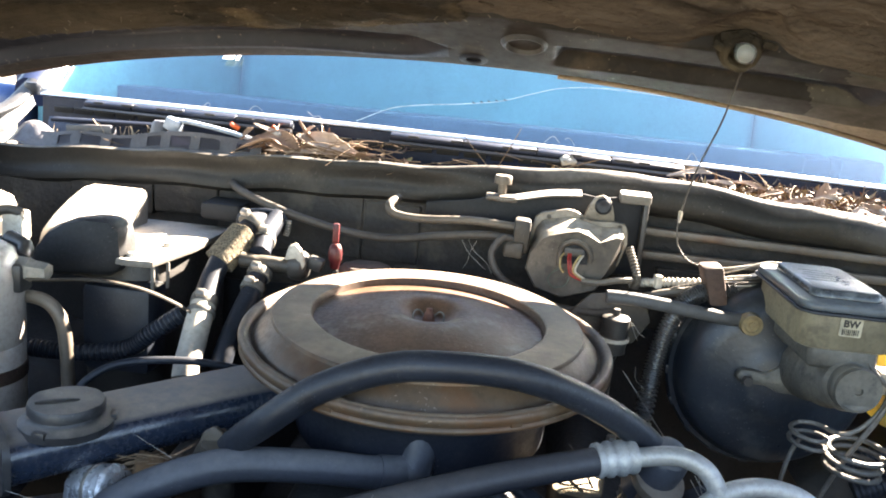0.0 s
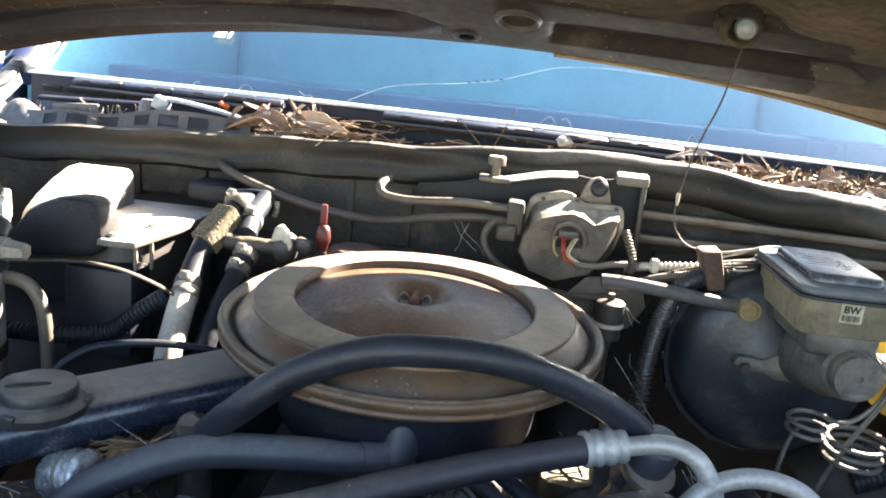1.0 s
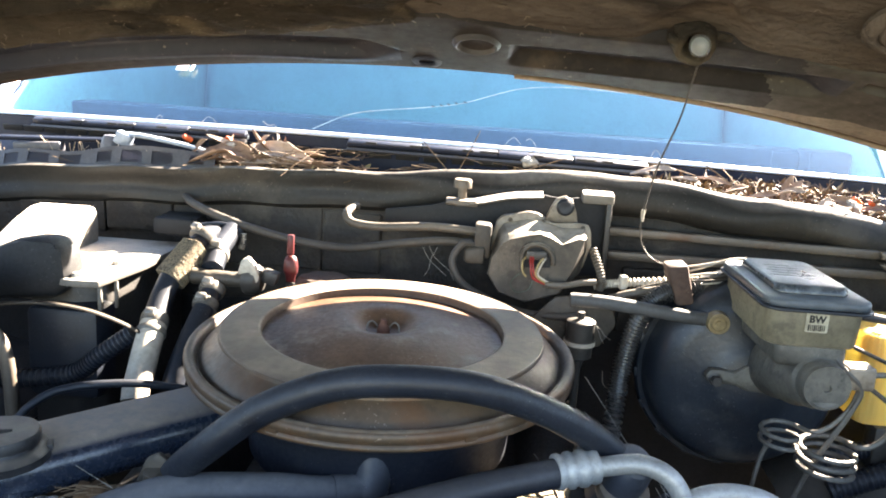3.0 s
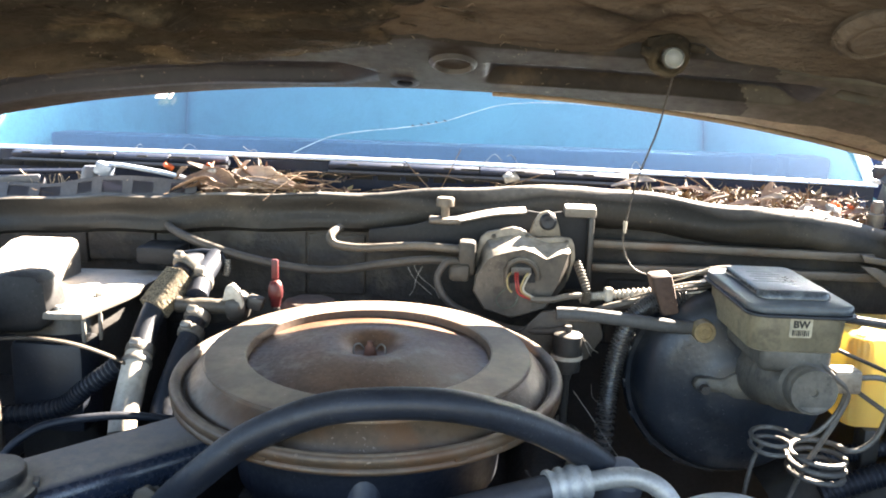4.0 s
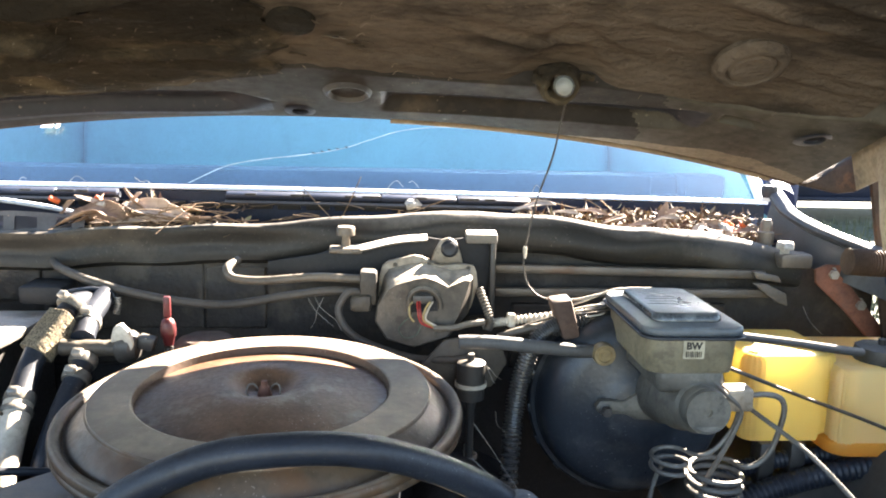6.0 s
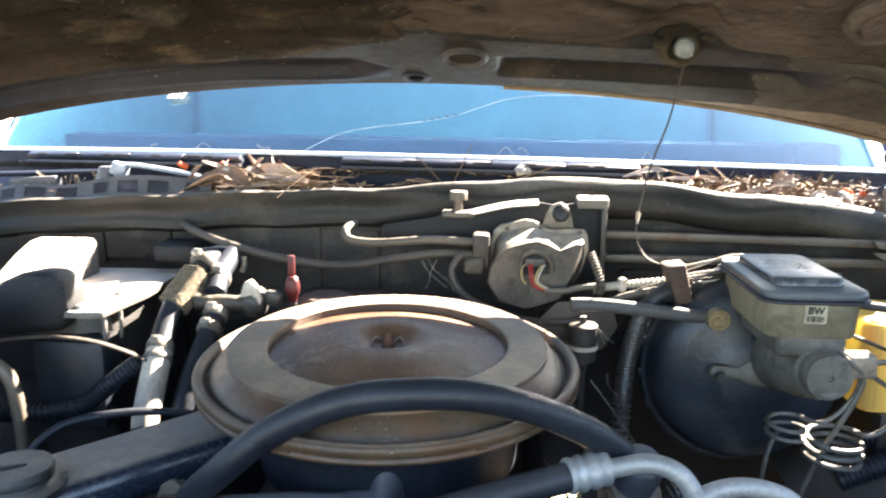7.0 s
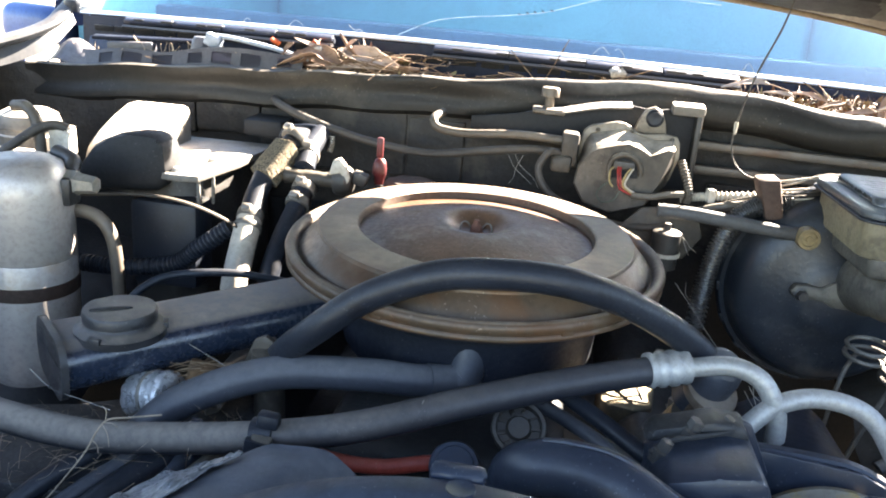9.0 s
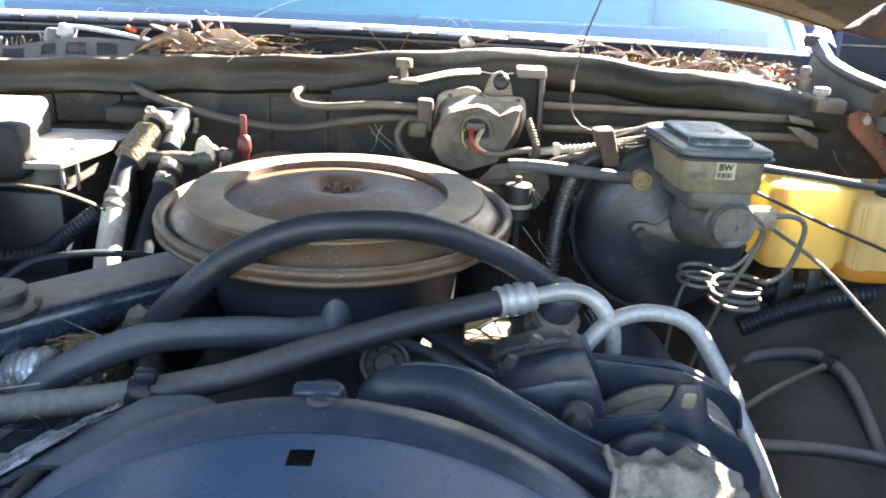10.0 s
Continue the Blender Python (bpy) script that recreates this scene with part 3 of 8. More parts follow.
def glass_at(x, s):
    """A place on the windscreen: s metres up from its lower edge."""
    b = glass_base(x)
    return b + Vector((0, s * math.cos(RAKE), s * math.sin(RAKE)))


# cowl: rolled lip along the firewall top, trough behind it
def cowl_fn(x, v):
    prof = ((0.055, -0.05), (0.022, -0.035), (0.006, -0.004), (0.003, 0.0005), (-0.003, 0.0), (-0.0055, -0.002), (-0.0048, -0.008), (-0.0025, -0.015), (-0.0003, -0.022), (-0.0002, -0.030), (-0.0018, -0.0345), (-0.0032, -0.042), (-0.0028, -0.049), (0.012, -0.056), (0.03, -0.06))
    k = int(v)
    w = lip(x) + Vector((0, prof[k][0], prof[k][1]))
    if 4 < k < 13:                                  # towards the right the lip is a plain swelling face
        full = ((-0.008, -0.003), (-0.0135, -0.009), (-0.018, -0.016), (-0.0205, -0.024), (-0.0215, -0.031), (-0.0205, -0.038), (-0.016, -0.046), (-0.007, -0.051))[k - 5]
        s = smoothstep(-0.1, 0.12, x)
        w.y += s * (full[0] - prof[k][0])
        w.z += s * (full[1] - prof[k][1])
    if 4 < k < 13:
        w.y += 0.0035 * noise.noise(Vector((x * 9, k * 0.4, 2.0)))
        w.z += (0.001 + 0.0015 * smoothstep(-0.1, 0.12, x)) * noise.noise(Vector((x * 14, k * 0.3, 7.0)))
    return w


cowl = thing("cowl", (0, 1.19, 1.06), "rolled dusty grey steel cowl with a dented lip", "cowl", kind="structure")
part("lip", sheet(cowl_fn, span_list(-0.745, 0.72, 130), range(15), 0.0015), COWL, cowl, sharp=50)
part("apron", sheet(lambda x, v: glass_base(x) + Vector((0, 0.004 * (1 - v), -0.003 - 0.075 * v)), span_list(-0.75, 0.75, 40), span_list(0, 1, 3), 0.002), TROUGH, cowl)
part("trough", sheet(lambda x, v: lip(x) + Vector(((0, 0.045, -0.05), (0, 0.06, -0.056), (0, 0.115 + 0.07 * (x / 0.7) ** 2, -0.03))[v]), span_list(-0.77, 0.75, 40), range(3), 0.002), TROUGH, cowl)

# firewall with pressed pads
fw = thing("wall_firewall", (0, 1.22, 0.5), "sooty dark firewall with pressed panels and pads", "firewall", kind="structure")
part("panel", rough_up(sheet(lambda x, z: (x, 1.205 + 0.006 * math.sin(x * 11), z), span_list(-0.85, 0.85, 60), span_list(0.35, 1.066, 26), 0.003), 0.004, 0.11), FIREWALL, fw)
for x0, x1, z0, z1 in ((-0.60, -0.471, 0.985, 1.045), (-0.469, -0.368, 0.99, 1.046), (-0.366, -0.143, 0.95, 1.047), (-0.141, -0.055, 0.95, 1.04), (0.30, 0.62, 0.86, 0.99)):
    part("pad", rough_up(plate(rounded(x0, z0, x1, z1, 0.003, 3), "y", 1.192, 1.204, 0.003), 0.003, 0.04), FIREWALL, fw)

# Added black sheet stops warm bounce from showing low on the firewall.
part("dark_backing", rough_up(sheet(lambda x, z: (x, 1.186 + 0.006 * math.sin(x * 7 + z * 9), z), span_list(-0.8, 0.8, 50), span_list(0.36, 0.9, 24), 0.004), 0.006, 0.08), MATTE_BLACK, fw, "black sheet added low on the firewall")

# inner fenders, fender tops, front support
for side, nm in ((1, "right"), (-1, "left")):
    inner = ((0.49, 0.70), (0.53, 0.735), (0.57, 0.742), (0.61, 0.746), (0.66, 0.76), (0.70, 0.80), (0.73, 0.85), (0.775, 0.885), (0.80, 0.94), (0.805, 1.03))
    f = thing("wall_inner_fender_" + nm, (side * 0.65, 0.65, 0.7), "dusty dark pressed inner fender panel", "inner fender", kind="structure")
    # Left panel gets the dark engine colour for the deep shade over it.
    part("panel", rough_up(sheet(lambda y, k: (side * (inner[k][0] + (0.13 * smoothstep(0.97, 1.06, y) if k > 5 else 0)), y, inner[k][1] + max(0, 1 - max(0, k - 4) / 4) * (0.35 * (min(max(y, 0.5), 0.95) - 0.9) + 0.04 * smoothstep(0.955, 1.0, y))), span_list(0.12, 1.2, 54), range(10), 0.003), 0.004, 0.14, side), FENDER_IN if side > 0 else ENGINE, f)
    fn = thing("wall_fender_" + nm, (side * 0.9, 0.6, 0.4), "blue painted front fender", "fender", kind="structure")
    prof = ((0.80, 1.02), (0.802, 1.045), (0.812, 1.052), (0.86, 1.05), (0.93, 1.035), (0.975, 1.0), (0.99, 0.9), (0.985, 0.45))
    part("skin", sheet(lambda y, k: (side * (prof[k][0] - 0.03 * max(0, (0.2 - y)) ** 2 * 4), y, prof[k][1] + (0.025 if k < 6 else 0) * min(1, max(0, (y + 0.4) / 1.7))), span_list(-0.45, 1.28, 30), range(8), 0.003), BODY_BLUE, fn)

# gutter flange that climbs to the windscreen pillar
for side in (1, -1):
    g = [(side * 0.722, 1.30, 1.158), (side * 0.724, 1.275, 1.142), (side * 0.728, 1.24, 1.122), (side * 0.745, 1.20, 1.106), (side * 0.772, 1.15, 1.092), (side * 0.80, 1.09, 1.08), (side * 0.82, 0.9, 1.066)]
    gut = thing("gutter", g[0], "chalky grey fender gutter rising to the windscreen pillar", "body trim", "fender gutters", "structure")
    part("flange", sweep(g, 0.013, 36, 10, flat=0.7), GUTTER, gut)
    part("web", sheet(lambda k, v: Vector(smooth_path(g, 20)[k]) + Vector((side * 0.012 * (1 - v), 0, -0.004 - (0.055 if side > 0 else 0.032) * v)), range(21), span_list(0, 1, 4), 0.002), GUTTER, gut)
    part("rubber_stop", lathe([(0.0, 0.008), (0.012, 0.007), (0.014, 0.0), (0.010, -0.012)], (side * 0.715, 1.285, 1.152), "z", 20), RUBBER, gut)

sup = thing("radiator_support", (0, 0.1, 0.5), "black painted radiator support across the bay front", "support", kind="structure")
part("top_rail", box((0, 0.07, 0.885), (1.5, 0.10, 0.03), 0.008), BLACK_METAL, sup)
part("front_panel", box((0, 0.03, 0.62), (1.9, 0.03, 0.5), 0.008), BLACK_METAL, sup)
part("radiator_core", box((0, 0.16, 0.62), (0.8, 0.06, 0.5), 0.006), ENGINE, sup)
solo("floor_bay", sheet(lambda x, y: (x, y, 0.32), span_list(-1.0, 1.0, 4), span_list(0.0, 1.25, 4), 0.004), ENGINE, "dark greasy underside of the engine bay", "bay floor", kind="structure")

# ---- hood, held open ----
HOOD_TILT = radians(20)


def hood_at(x, d, up=0.0):
    """A place on the hood's inside: d metres forward of its rear edge, up metres into the skin."""
    u = x / 0.7
    side = 1 + 0.05 * u * u
    # The bulge in the left rear edge is added to shade the drier.
    return Vector((x * (1 - 0.02 * d) * (1 - 0.057 * u * u), 1.15 + 0.02 * u * u + 0.03 * math.exp(-((x + 0.19) / 0.17) ** 4) * (1 - smoothstep(0.0, 0.25, d)) - d * math.cos(HOOD_TILT) + up * math.sin(HOOD_TILT), 1.248 - 0.074 * u * u + d * math.sin(HOOD_TILT) * side + up * math.cos(HOOD_TILT)))


PAD_EDGE = ((-0.72, 0.125), (-0.34, 0.12), (-0.25, 0.112), (-0.178, 0.124), (-0.106, 0.14), (-0.04, 0.158), (0.032, 0.168), (0.093, 0.152), (0.2, 0.151), (0.28, 0.158), (0.35, 0.178), (0.44, 0.181), (0.5, 0.178), (0.56, 0.189), (0.64, 0.207), (0.7, 0.234))
POCKET = ((0.1, 0.092), (0.2, 0.099), (0.3, 0.108), (0.42, 0.13), (0.52, 0.152))


def hood_depth(x, d):
    """Height of the pressed relief of the inner panel."""
    e = between(x, PAD_EDGE)
    h = 0.008 * (1 - smoothstep(0.006, 0.022, d))                               # folded edge
    h += 0.016 * smoothstep(e + 0.012, e + 0.035, d)                            # recess behind the blanket
    v = d - between(x, POCKET)
    v = v if v > 0 else -0.55 * v
    h += 0.017 * (1 - smoothstep(0.012 if d < between(x, POCKET) else 0.019, 0.025, v)) * smoothstep(0.105, 0.125, x) * (1 - smoothstep(0.47, 0.51, x))     # long pocket
    h += 0.010 * (1 - smoothstep(0.007, 0.013, abs(d - 0.166))) * smoothstep(0.53, 0.545, x) * (1 - smoothstep(0.575, 0.59, x))
    v = abs(d - 0.087 + 0.016 * smoothstep(-0.3, -0.1, x))
    h += 0.018 * (1 - smoothstep(0.024, 0.038, v)) * (1 - smoothstep(-0.08, -0.02, x + abs(v) * 1.4))
    return h


HOLES = ((0.004, 0.042, 0.0105), (0.67, 0.169, 0.013))
hood = thing("hood", (0, 1.15, 1.25), "open steel hood, grimy inside, held up over the engine", "hood")
us, vs = span_list(-0.74, 0.74, 300), span_list(0.0, 0.3, 220)
bm = bmesh.new()
grid = [[bm.verts.new(hood_at(x, d, hood_depth(x, d))) for d in vs] for x in us]
for i in range(300):
    for j in range(220):
        if all(math.hypot((us[i] + us[i + 1]) / 2 - hx, (vs[j] + vs[j + 1]) / 2 - hd) > hr * 1.2 for hx, hd, hr in HOLES):
            bm.faces.new((grid[i][j], grid[i + 1][j], grid[i + 1][j + 1], grid[i][j + 1]))
inner_panel = part("inner_panel", bm, HOOD_INNER, hood, sharp=60)
inner_panel.data.materials.append(POCKET_DARK)
inner_panel.data.materials.append(TAN_BOUNCE)
inner_panel.data.materials.append(HOOD_PALER)
TAN_TO = ((0.3, 0.0), (0.35, 0.018), (0.44, 0.036), (0.556, 0.054), (0.625, 0.06), (0.69, 0.045), (0.74, 0.03))
for f in inner_panel.data.polygons:
    x, e = f.center.x, f.center - hood_at(f.center.x, 0.0)
    d = -e.y * math.cos(HOOD_TILT) + e.z * math.sin(HOOD_TILT)
    # Pocket and channel faces take the darkened hollow colour.
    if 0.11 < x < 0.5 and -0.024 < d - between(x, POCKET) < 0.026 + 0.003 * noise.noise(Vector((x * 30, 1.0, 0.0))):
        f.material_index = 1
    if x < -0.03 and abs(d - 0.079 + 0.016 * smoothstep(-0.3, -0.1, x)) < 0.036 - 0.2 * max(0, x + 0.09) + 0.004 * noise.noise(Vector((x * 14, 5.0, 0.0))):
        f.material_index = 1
    if x > 0.44 + 0.05 * noise.noise(Vector((x * 9, d * 22, 8.0))) and f.material_index == 0:
        f.material_index = 3                                # paler grey-green towards the hinge
    # Strip near the edge: worn tan with reflected sunlight in its colour.
    if x > 0.3 and 0.003 < d < between(x / (1 - 0.057 * (x / 0.7) ** 2), TAN_TO) + 0.006 * noise.noise(Vector((x * 25, d * 40, 3.0))):
        f.material_index = 2
# Thin pale bead draws the highlight on the hood's rear edge.
part("edge_bead", sweep([hood_at(x, -0.004, 0.006) for x in span_list(0.12, 0.7, 12)], 0.0034, 60, 8), EDGE_TAN, hood, "tan bead drawing the lit rear edge")
part("skin", sheet(lambda x, d: hood_at(x, d, 0.03 if d > 0.012 else 0.016), span_list(-0.76, 0.76, 40), [-0.004, 0.0, 0.015, 0.03, 0.1, 0.3, 0.6, 0.9, 1.2, 1.36], 0.004), BODY_BLUE, hood)
for side in (1, -1):
    # Right flange hangs deeper, out of view, to block sun on the pipes.
    part("sun_block_flange", sheet(lambda d, v: hood_at(side * (0.765 + 0.012 * v), d, 0.02) + Vector((side * 0.004 * v, 0, -(0.048 + (0.095 if side > 0 else 0.047) * smoothstep(0.18, 0.205, d)) * v)), span_list(0.13, 1.3, 90), span_list(0, 1, 4), 0.003), TAN_BOUNCE, hood)
part("edge_seam", sheet(lambda x, d: hood_at(x, d, 0.010), span_list(-0.75, 0.75, 60), [-0.006, -0.002, 0.006], 0.002), RUST_BROWN, hood, "rust-brown folded rear seam")


def pad_fn(x, d):
    notch = 0.03 * math.exp(-((x - 0.314) / 0.03) ** 4)
    dd = between(x, PAD_EDGE) + notch + 0.005 * noise.noise(Vector((x * 17, 0, 1.3))) + 0.006 * noise.noise(Vector((x * 5, 3, 1.3))) + d
    torn = 1 - smoothstep(-0.2, 0.2, x)
    grow = smoothstep(0.0, 0.1, d)
    h = 0.001 + 0.013 * grow + (0.008 + 0.012 * torn) * noise.noise(Vector((x * 5, d * 8, 0.0))) * grow + (0.0015 + 0.004 * torn * grow) * noise.noise(Vector((x * 19, d * 25, 4.0))) + 0.0012 * noise.noise(Vector((x * 60, d * 75, 9.0)))
    h -= 0.03 * torn * (0.5 - min(0.5, 2.2 * abs(noise.noise(Vector((x * 4.2 + 4, d * 12 + x * 2, 2.0)))))) * grow
    h -= 0.010 * (0.5 - min(0.5, 3.0 * abs(noise.noise(Vector((x * 2.4 + 1, d * 15 + x * 4, 6.0)))))) * grow
    h += 0.014 * math.exp(-((x - 0.312) / 0.05) ** 4) * (1 - smoothstep(0.03, 0.09, d))
    return hood_at(x, dd, min(h, 0.0125 + 0.1 * (h - 0.0125)) if h > 0.0125 else h)


part("insulation_pad", sheet(pad_fn, span_list(-0.7, 0.69, 230), [0.0, 0.004, 0.01] + span_list(0.018, 0.62, 120) + span_list(0.66, 1.1, 16)), PAD, hood, "torn matted brown insulation blanket", sharp=180)
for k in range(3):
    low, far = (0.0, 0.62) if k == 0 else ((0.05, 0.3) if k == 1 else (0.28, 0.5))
    part("torn_layer", sheet(lambda u, d: pad_fn(-0.7 + u * (0.66 - 0.16 * k + 0.14 * noise.noise(Vector((d * 11 + 5 * k, 2.5, 0.3))) + 0.04 * noise.noise(Vector((d * 45, 7.5, 0.3)))), d) + Vector((0, -0.001, -0.0025 * (k + 1) - 0.004 * abs(noise.noise(Vector((u * 14, d * 31, k)))))), span_list(0, 1, 130), span_list(low, far, 100 if k == 0 else 45)), PAD_TORN, hood, "torn darker layer of the blanket", sharp=180)
for hx, hd, hr in HOLES:
    # Black cups put the missing light inside the hood into the colour.
    part("hole_shade", lathe([(hr * 1.25, 0.0035), (hr * 1.2, 0.016), (hr * 0.9, 0.018), (0.0, 0.018)], hood_at(hx, hd, hood_depth(hx, hd)), "z", 24, turn=Matrix.Rotation(-HOOD_TILT, 4, "X")), MATTE_BLACK, hood, "black cup standing for the unlit hollow")
    c = hood_at(hx, hd, hood_depth(hx, hd) - 0.001)
    t = Matrix.Rotation(-HOOD_TILT, 4, "X")
    part("hole_rim", lathe([(hr * 1.9, 0.0), (hr * 1.4, -0.002), (hr, -0.001), (hr * 1.0, 0.002), (hr * 1.9, 0.0)], c, "z", 28, turn=t), POCKET_DARK, hood)
c = hood_at(0.069, 0.112, -0.001)
part("dimple", lathe([(0.0035, 0.02), (0.0035, 0.007), (0.010, 0.0065), (0.018, 0.004), (0.0215, 0.0), (0.0235, -0.0035), (0.0255, -0.004), (0.0285, -0.001), (0.031, 0.003)], c, "z", 32, turn=Matrix.Rotation(-HOOD_TILT, 4, "X")), FENDER_IN, hood)
c = hood_at(0.505, 0.305, -0.002)
part("retainer", lathe([(0.0, -0.003), (0.021, -0.003), (0.0235, -0.001), (0.0245, 0.0005), (0.0265, -0.003), (0.030, -0.0035), (0.035, -0.001), (0.039, 0.005), (0.037, 0.012)], c, "z", 32, turn=Matrix.Rotation(-0.55, 4, "X")), PAD, hood, "round brown blanket retainer")
c = hood_at(0.02, 0.275, 0.004)
part("retainer", lathe([(0.0, -0.003), (0.014, -0.003), (0.018, -0.001), (0.024, 0.001), (0.026, 0.012)], c, "z", 32, turn=Matrix.Rotation(-HOOD_TILT, 4, "X")), PAD_TORN, hood)
fuzz = bmesh.new()
rg = random.Random(11)
for k in range(190):
    x = rg.choice((rg.uniform(-0.62, 0.0), rg.uniform(-0.62, 0.62)))
    d = rg.choice((rg.uniform(0.0, 0.03), rg.uniform(0.0, 0.4), rg.uniform(0.1, 0.4)))
    a = pad_fn(x, d) + Vector((0, 0, -0.002))
    w = Vector((rg.uniform(-1, 1), rg.uniform(-0.5, 0.5), rg.uniform(-0.35, 0.1))) * rg.uniform(0.003, 0.014 if x < 0 else 0.008)
    sweep([a, a + w + Vector((0, 0, 0.003)), a + w * 1.8 + Vector((rg.uniform(-0.003, 0.003), 0, 0))], rg.uniform(0.0002, 0.00045), 6, 4, bm=fuzz)
tagged(part("loose_fibres", fuzz, FIBRE, hood, "pale loose fibres and cobweb"), kind="stuff")

for k in range(46):
    x, d = rg.uniform(-0.6, 0.1), rg.uniform(0.02, 0.36)
    a, turn, size = pad_fn(x, d) + Vector((0, 0, -0.003)), rg.uniform(-0.5, 0.5), rg.uniform(0.008, 0.022)
    bend = rg.uniform(0.2, 0.7)

    def flap_at(u, v):
        p = Vector((u * 1.6, v * (0.55 + 0.3 * noise.noise(Vector((u * 4, k, 0.0)))), -bend * (u + 0.5) ** 2 * 0.5 + 0.12 * noise.noise(Vector((u * 5, v * 5, k)))))
        return a + Matrix.Rotation(turn, 3, "Z") @ p * size

    part("torn_flap", sheet(flap_at, span_list(-0.5, 0.5, 6), span_list(-0.5, 0.5, 4), 0.0008), rg.choice((PAD, PAD_TORN, PAD_TORN)), hood, sharp=180)

# under-hood lamp
lamp_at = Vector((0.311, 0.952, 1.2955))
ul = thing("hood_lamp", lamp_at, "frosted bulb in a dark socket under the hood", "lamp")
aim = Matrix.Rotation(-1.1, 4, "X")
part("bulb", lathe([(0.0, -0.0135), (0.0055, -0.0125), (0.0098, -0.009), (0.0118, -0.003), (0.0115, 0.003), (0.009, 0.009), (0.007, 0.012), (0.007, 0.02)], lamp_at, "z", 28, turn=aim), BULB_GLASS, ul, "frosted glass bulb")
part("socket", rough_up(lathe([(0.0155, -0.004), (0.0185, -0.005), (0.0215, 0.0), (0.024, 0.008), (0.026, 0.03), (0.008, 0.032), (0.008, 0.016), (0.014, 0.008), (0.0155, -0.004)], lamp_at + Vector((-0.003, 0.003, -0.001)), "z", 28, turn=aim), 0.003, 0.012), PAD_TORN, ul, "grimy rubber socket")
for k, (dx, dz) in enumerate(((-0.026, 0.004), (0.026, 0.01), (-0.02, 0.018))):
    part("torn_flap", rough_up(box(lamp_at + Vector((dx, 0.004, dz)), (0.02, 0.006, 0.009), 0.002, (20, 25 - 20 * k, 10)), 0.003, 0.01), PAD_TORN, ul)
wire_pts = [(0.325, 0.985, 1.29), (0.325, 1.0, 1.283), (0.323, 1.02, 1.25), (0.318, 1.035, 1.21), (0.302, 1.05, 1.15), (0.292, 1.055, 1.088), (0.2935, 1.055, 1.06), (0.300, 1.053, 1.045), (0.313, 1.047, 1.034), (0.335, 1.038, 1.030)]
part("wire", sweep(wire_pts, 0.0012, 60, 6), WIRE, ul, "thin black lead hanging to the loom")
part("knot", rough_up(lathe([(0.0, 0.004), (0.0022, 0.003), (0.0026, 0.0), (0.002, -0.012), (0.0, -0.013)], (0.2925, 1.055, 1.094), "z", 8), 0.0008, 0.004), PALE, ul)

# ---- windscreen, trim, cabin ----
ws = thing("window_windscreen", (0, 1.3, 1.14), "sloping windscreen mirroring blue sky, with a long crack", "windscreen", kind="structure")
pane = part("pane", sheet(lambda x, s: glass_at(x, s), span_list(-0.735, 0.735, 40), span_list(0.0, 0.95, 12), 0.005), GLASS, ws)
pane.visible_shadow = False
crack = [(-0.177, 0.010), (-0.128, 0.055), (-0.075, 0.075), (-0.020, 0.088), (0.041, 0.108), (0.085, 0.135), (0.1295, 0.163), (0.17, 0.176), (0.2245, 0.183), (0.32, 0.182)]
part("crack", sweep([glass_at(x, s) + Vector((0, -0.002, 0.003)) for x, s in crack], 0.0006, 60, 5), CRACK, ws, "pale jagged crack line")
for k, x in enumerate((0.0, 0.013, 0.024, 0.036, 0.05)):
    part("crack_mark", box(glass_at(x, 0.094 + 0.0045 * k) + Vector((0, -0.002, 0.004)), (0.005, 0.001, 0.0018), 0.0, (0, 20, 10)), INK, ws)
part("lower_trim", sheet(lambda x, v: glass_base(x) + Vector(((0, 0.006, 0.0055), (0, 0.001, 0.005), (0, -0.002, 0.003), (0, -0.003, 0.0005), (0, -0.001, -0.001))[v]), span_list(-0.755, 0.755, 60), range(5), 0.0015), CHROME, ws, "bright metal trim along the lower edge")
# Two small white patches laid on the glass.
for x, w in ((-0.440, 0.020), (-0.422, 0.006)):
    part("white_patch", sheet(lambda u, v: glass_at(x + w * u, 0.150 + 0.022 * v) + Vector((0, -0.003, 0.005)), span_list(-0.5, 0.5, 2), span_list(0, 1, 2), 0.0006), PATCH_WHITE, ws, "small white patch on the glass")
for side in (1, -1):
    rail = [glass_base(side * 0.745) + Vector((side * q * 0.10, s * math.cos(RAKE) + q * 0.05, s * math.sin(RAKE))) for q, s in ((0, 0.0), (0.35, 0.25), (0.8, 0.6), (1.2, 0.95))]
    part("side_trim", sweep([p + Vector((0, 0, 0.006)) for p in rail], 0.013, 16, 8, flat=0.5), CHROME, ws, "bright pillar trim")
    part("pillar", sweep([p + Vector((side * 0.035, 0.02, 0.0)) for p in rail], 0.03, 16, 10), BODY_BLUE, ws)

cab = thing("cabin", (0, 2.4, 0.5), "blue car cabin seen dimly through the windscreen", "car cabin", kind="structure")
# Cabin shell closed without windows, added to keep outside brightness out.
part("roof", sheet(lambda x, y: (x, y, 1.62 - 0.04 * (x / 0.7) ** 2), span_list(-0.9, 0.9, 10), span_list(2.03, 3.87, 6), 0.02), CABIN, cab)
part("rear_blocker", box((0, 3.82, 1.35), (1.7, 0.04, 0.6), 0.01), CABIN, cab)
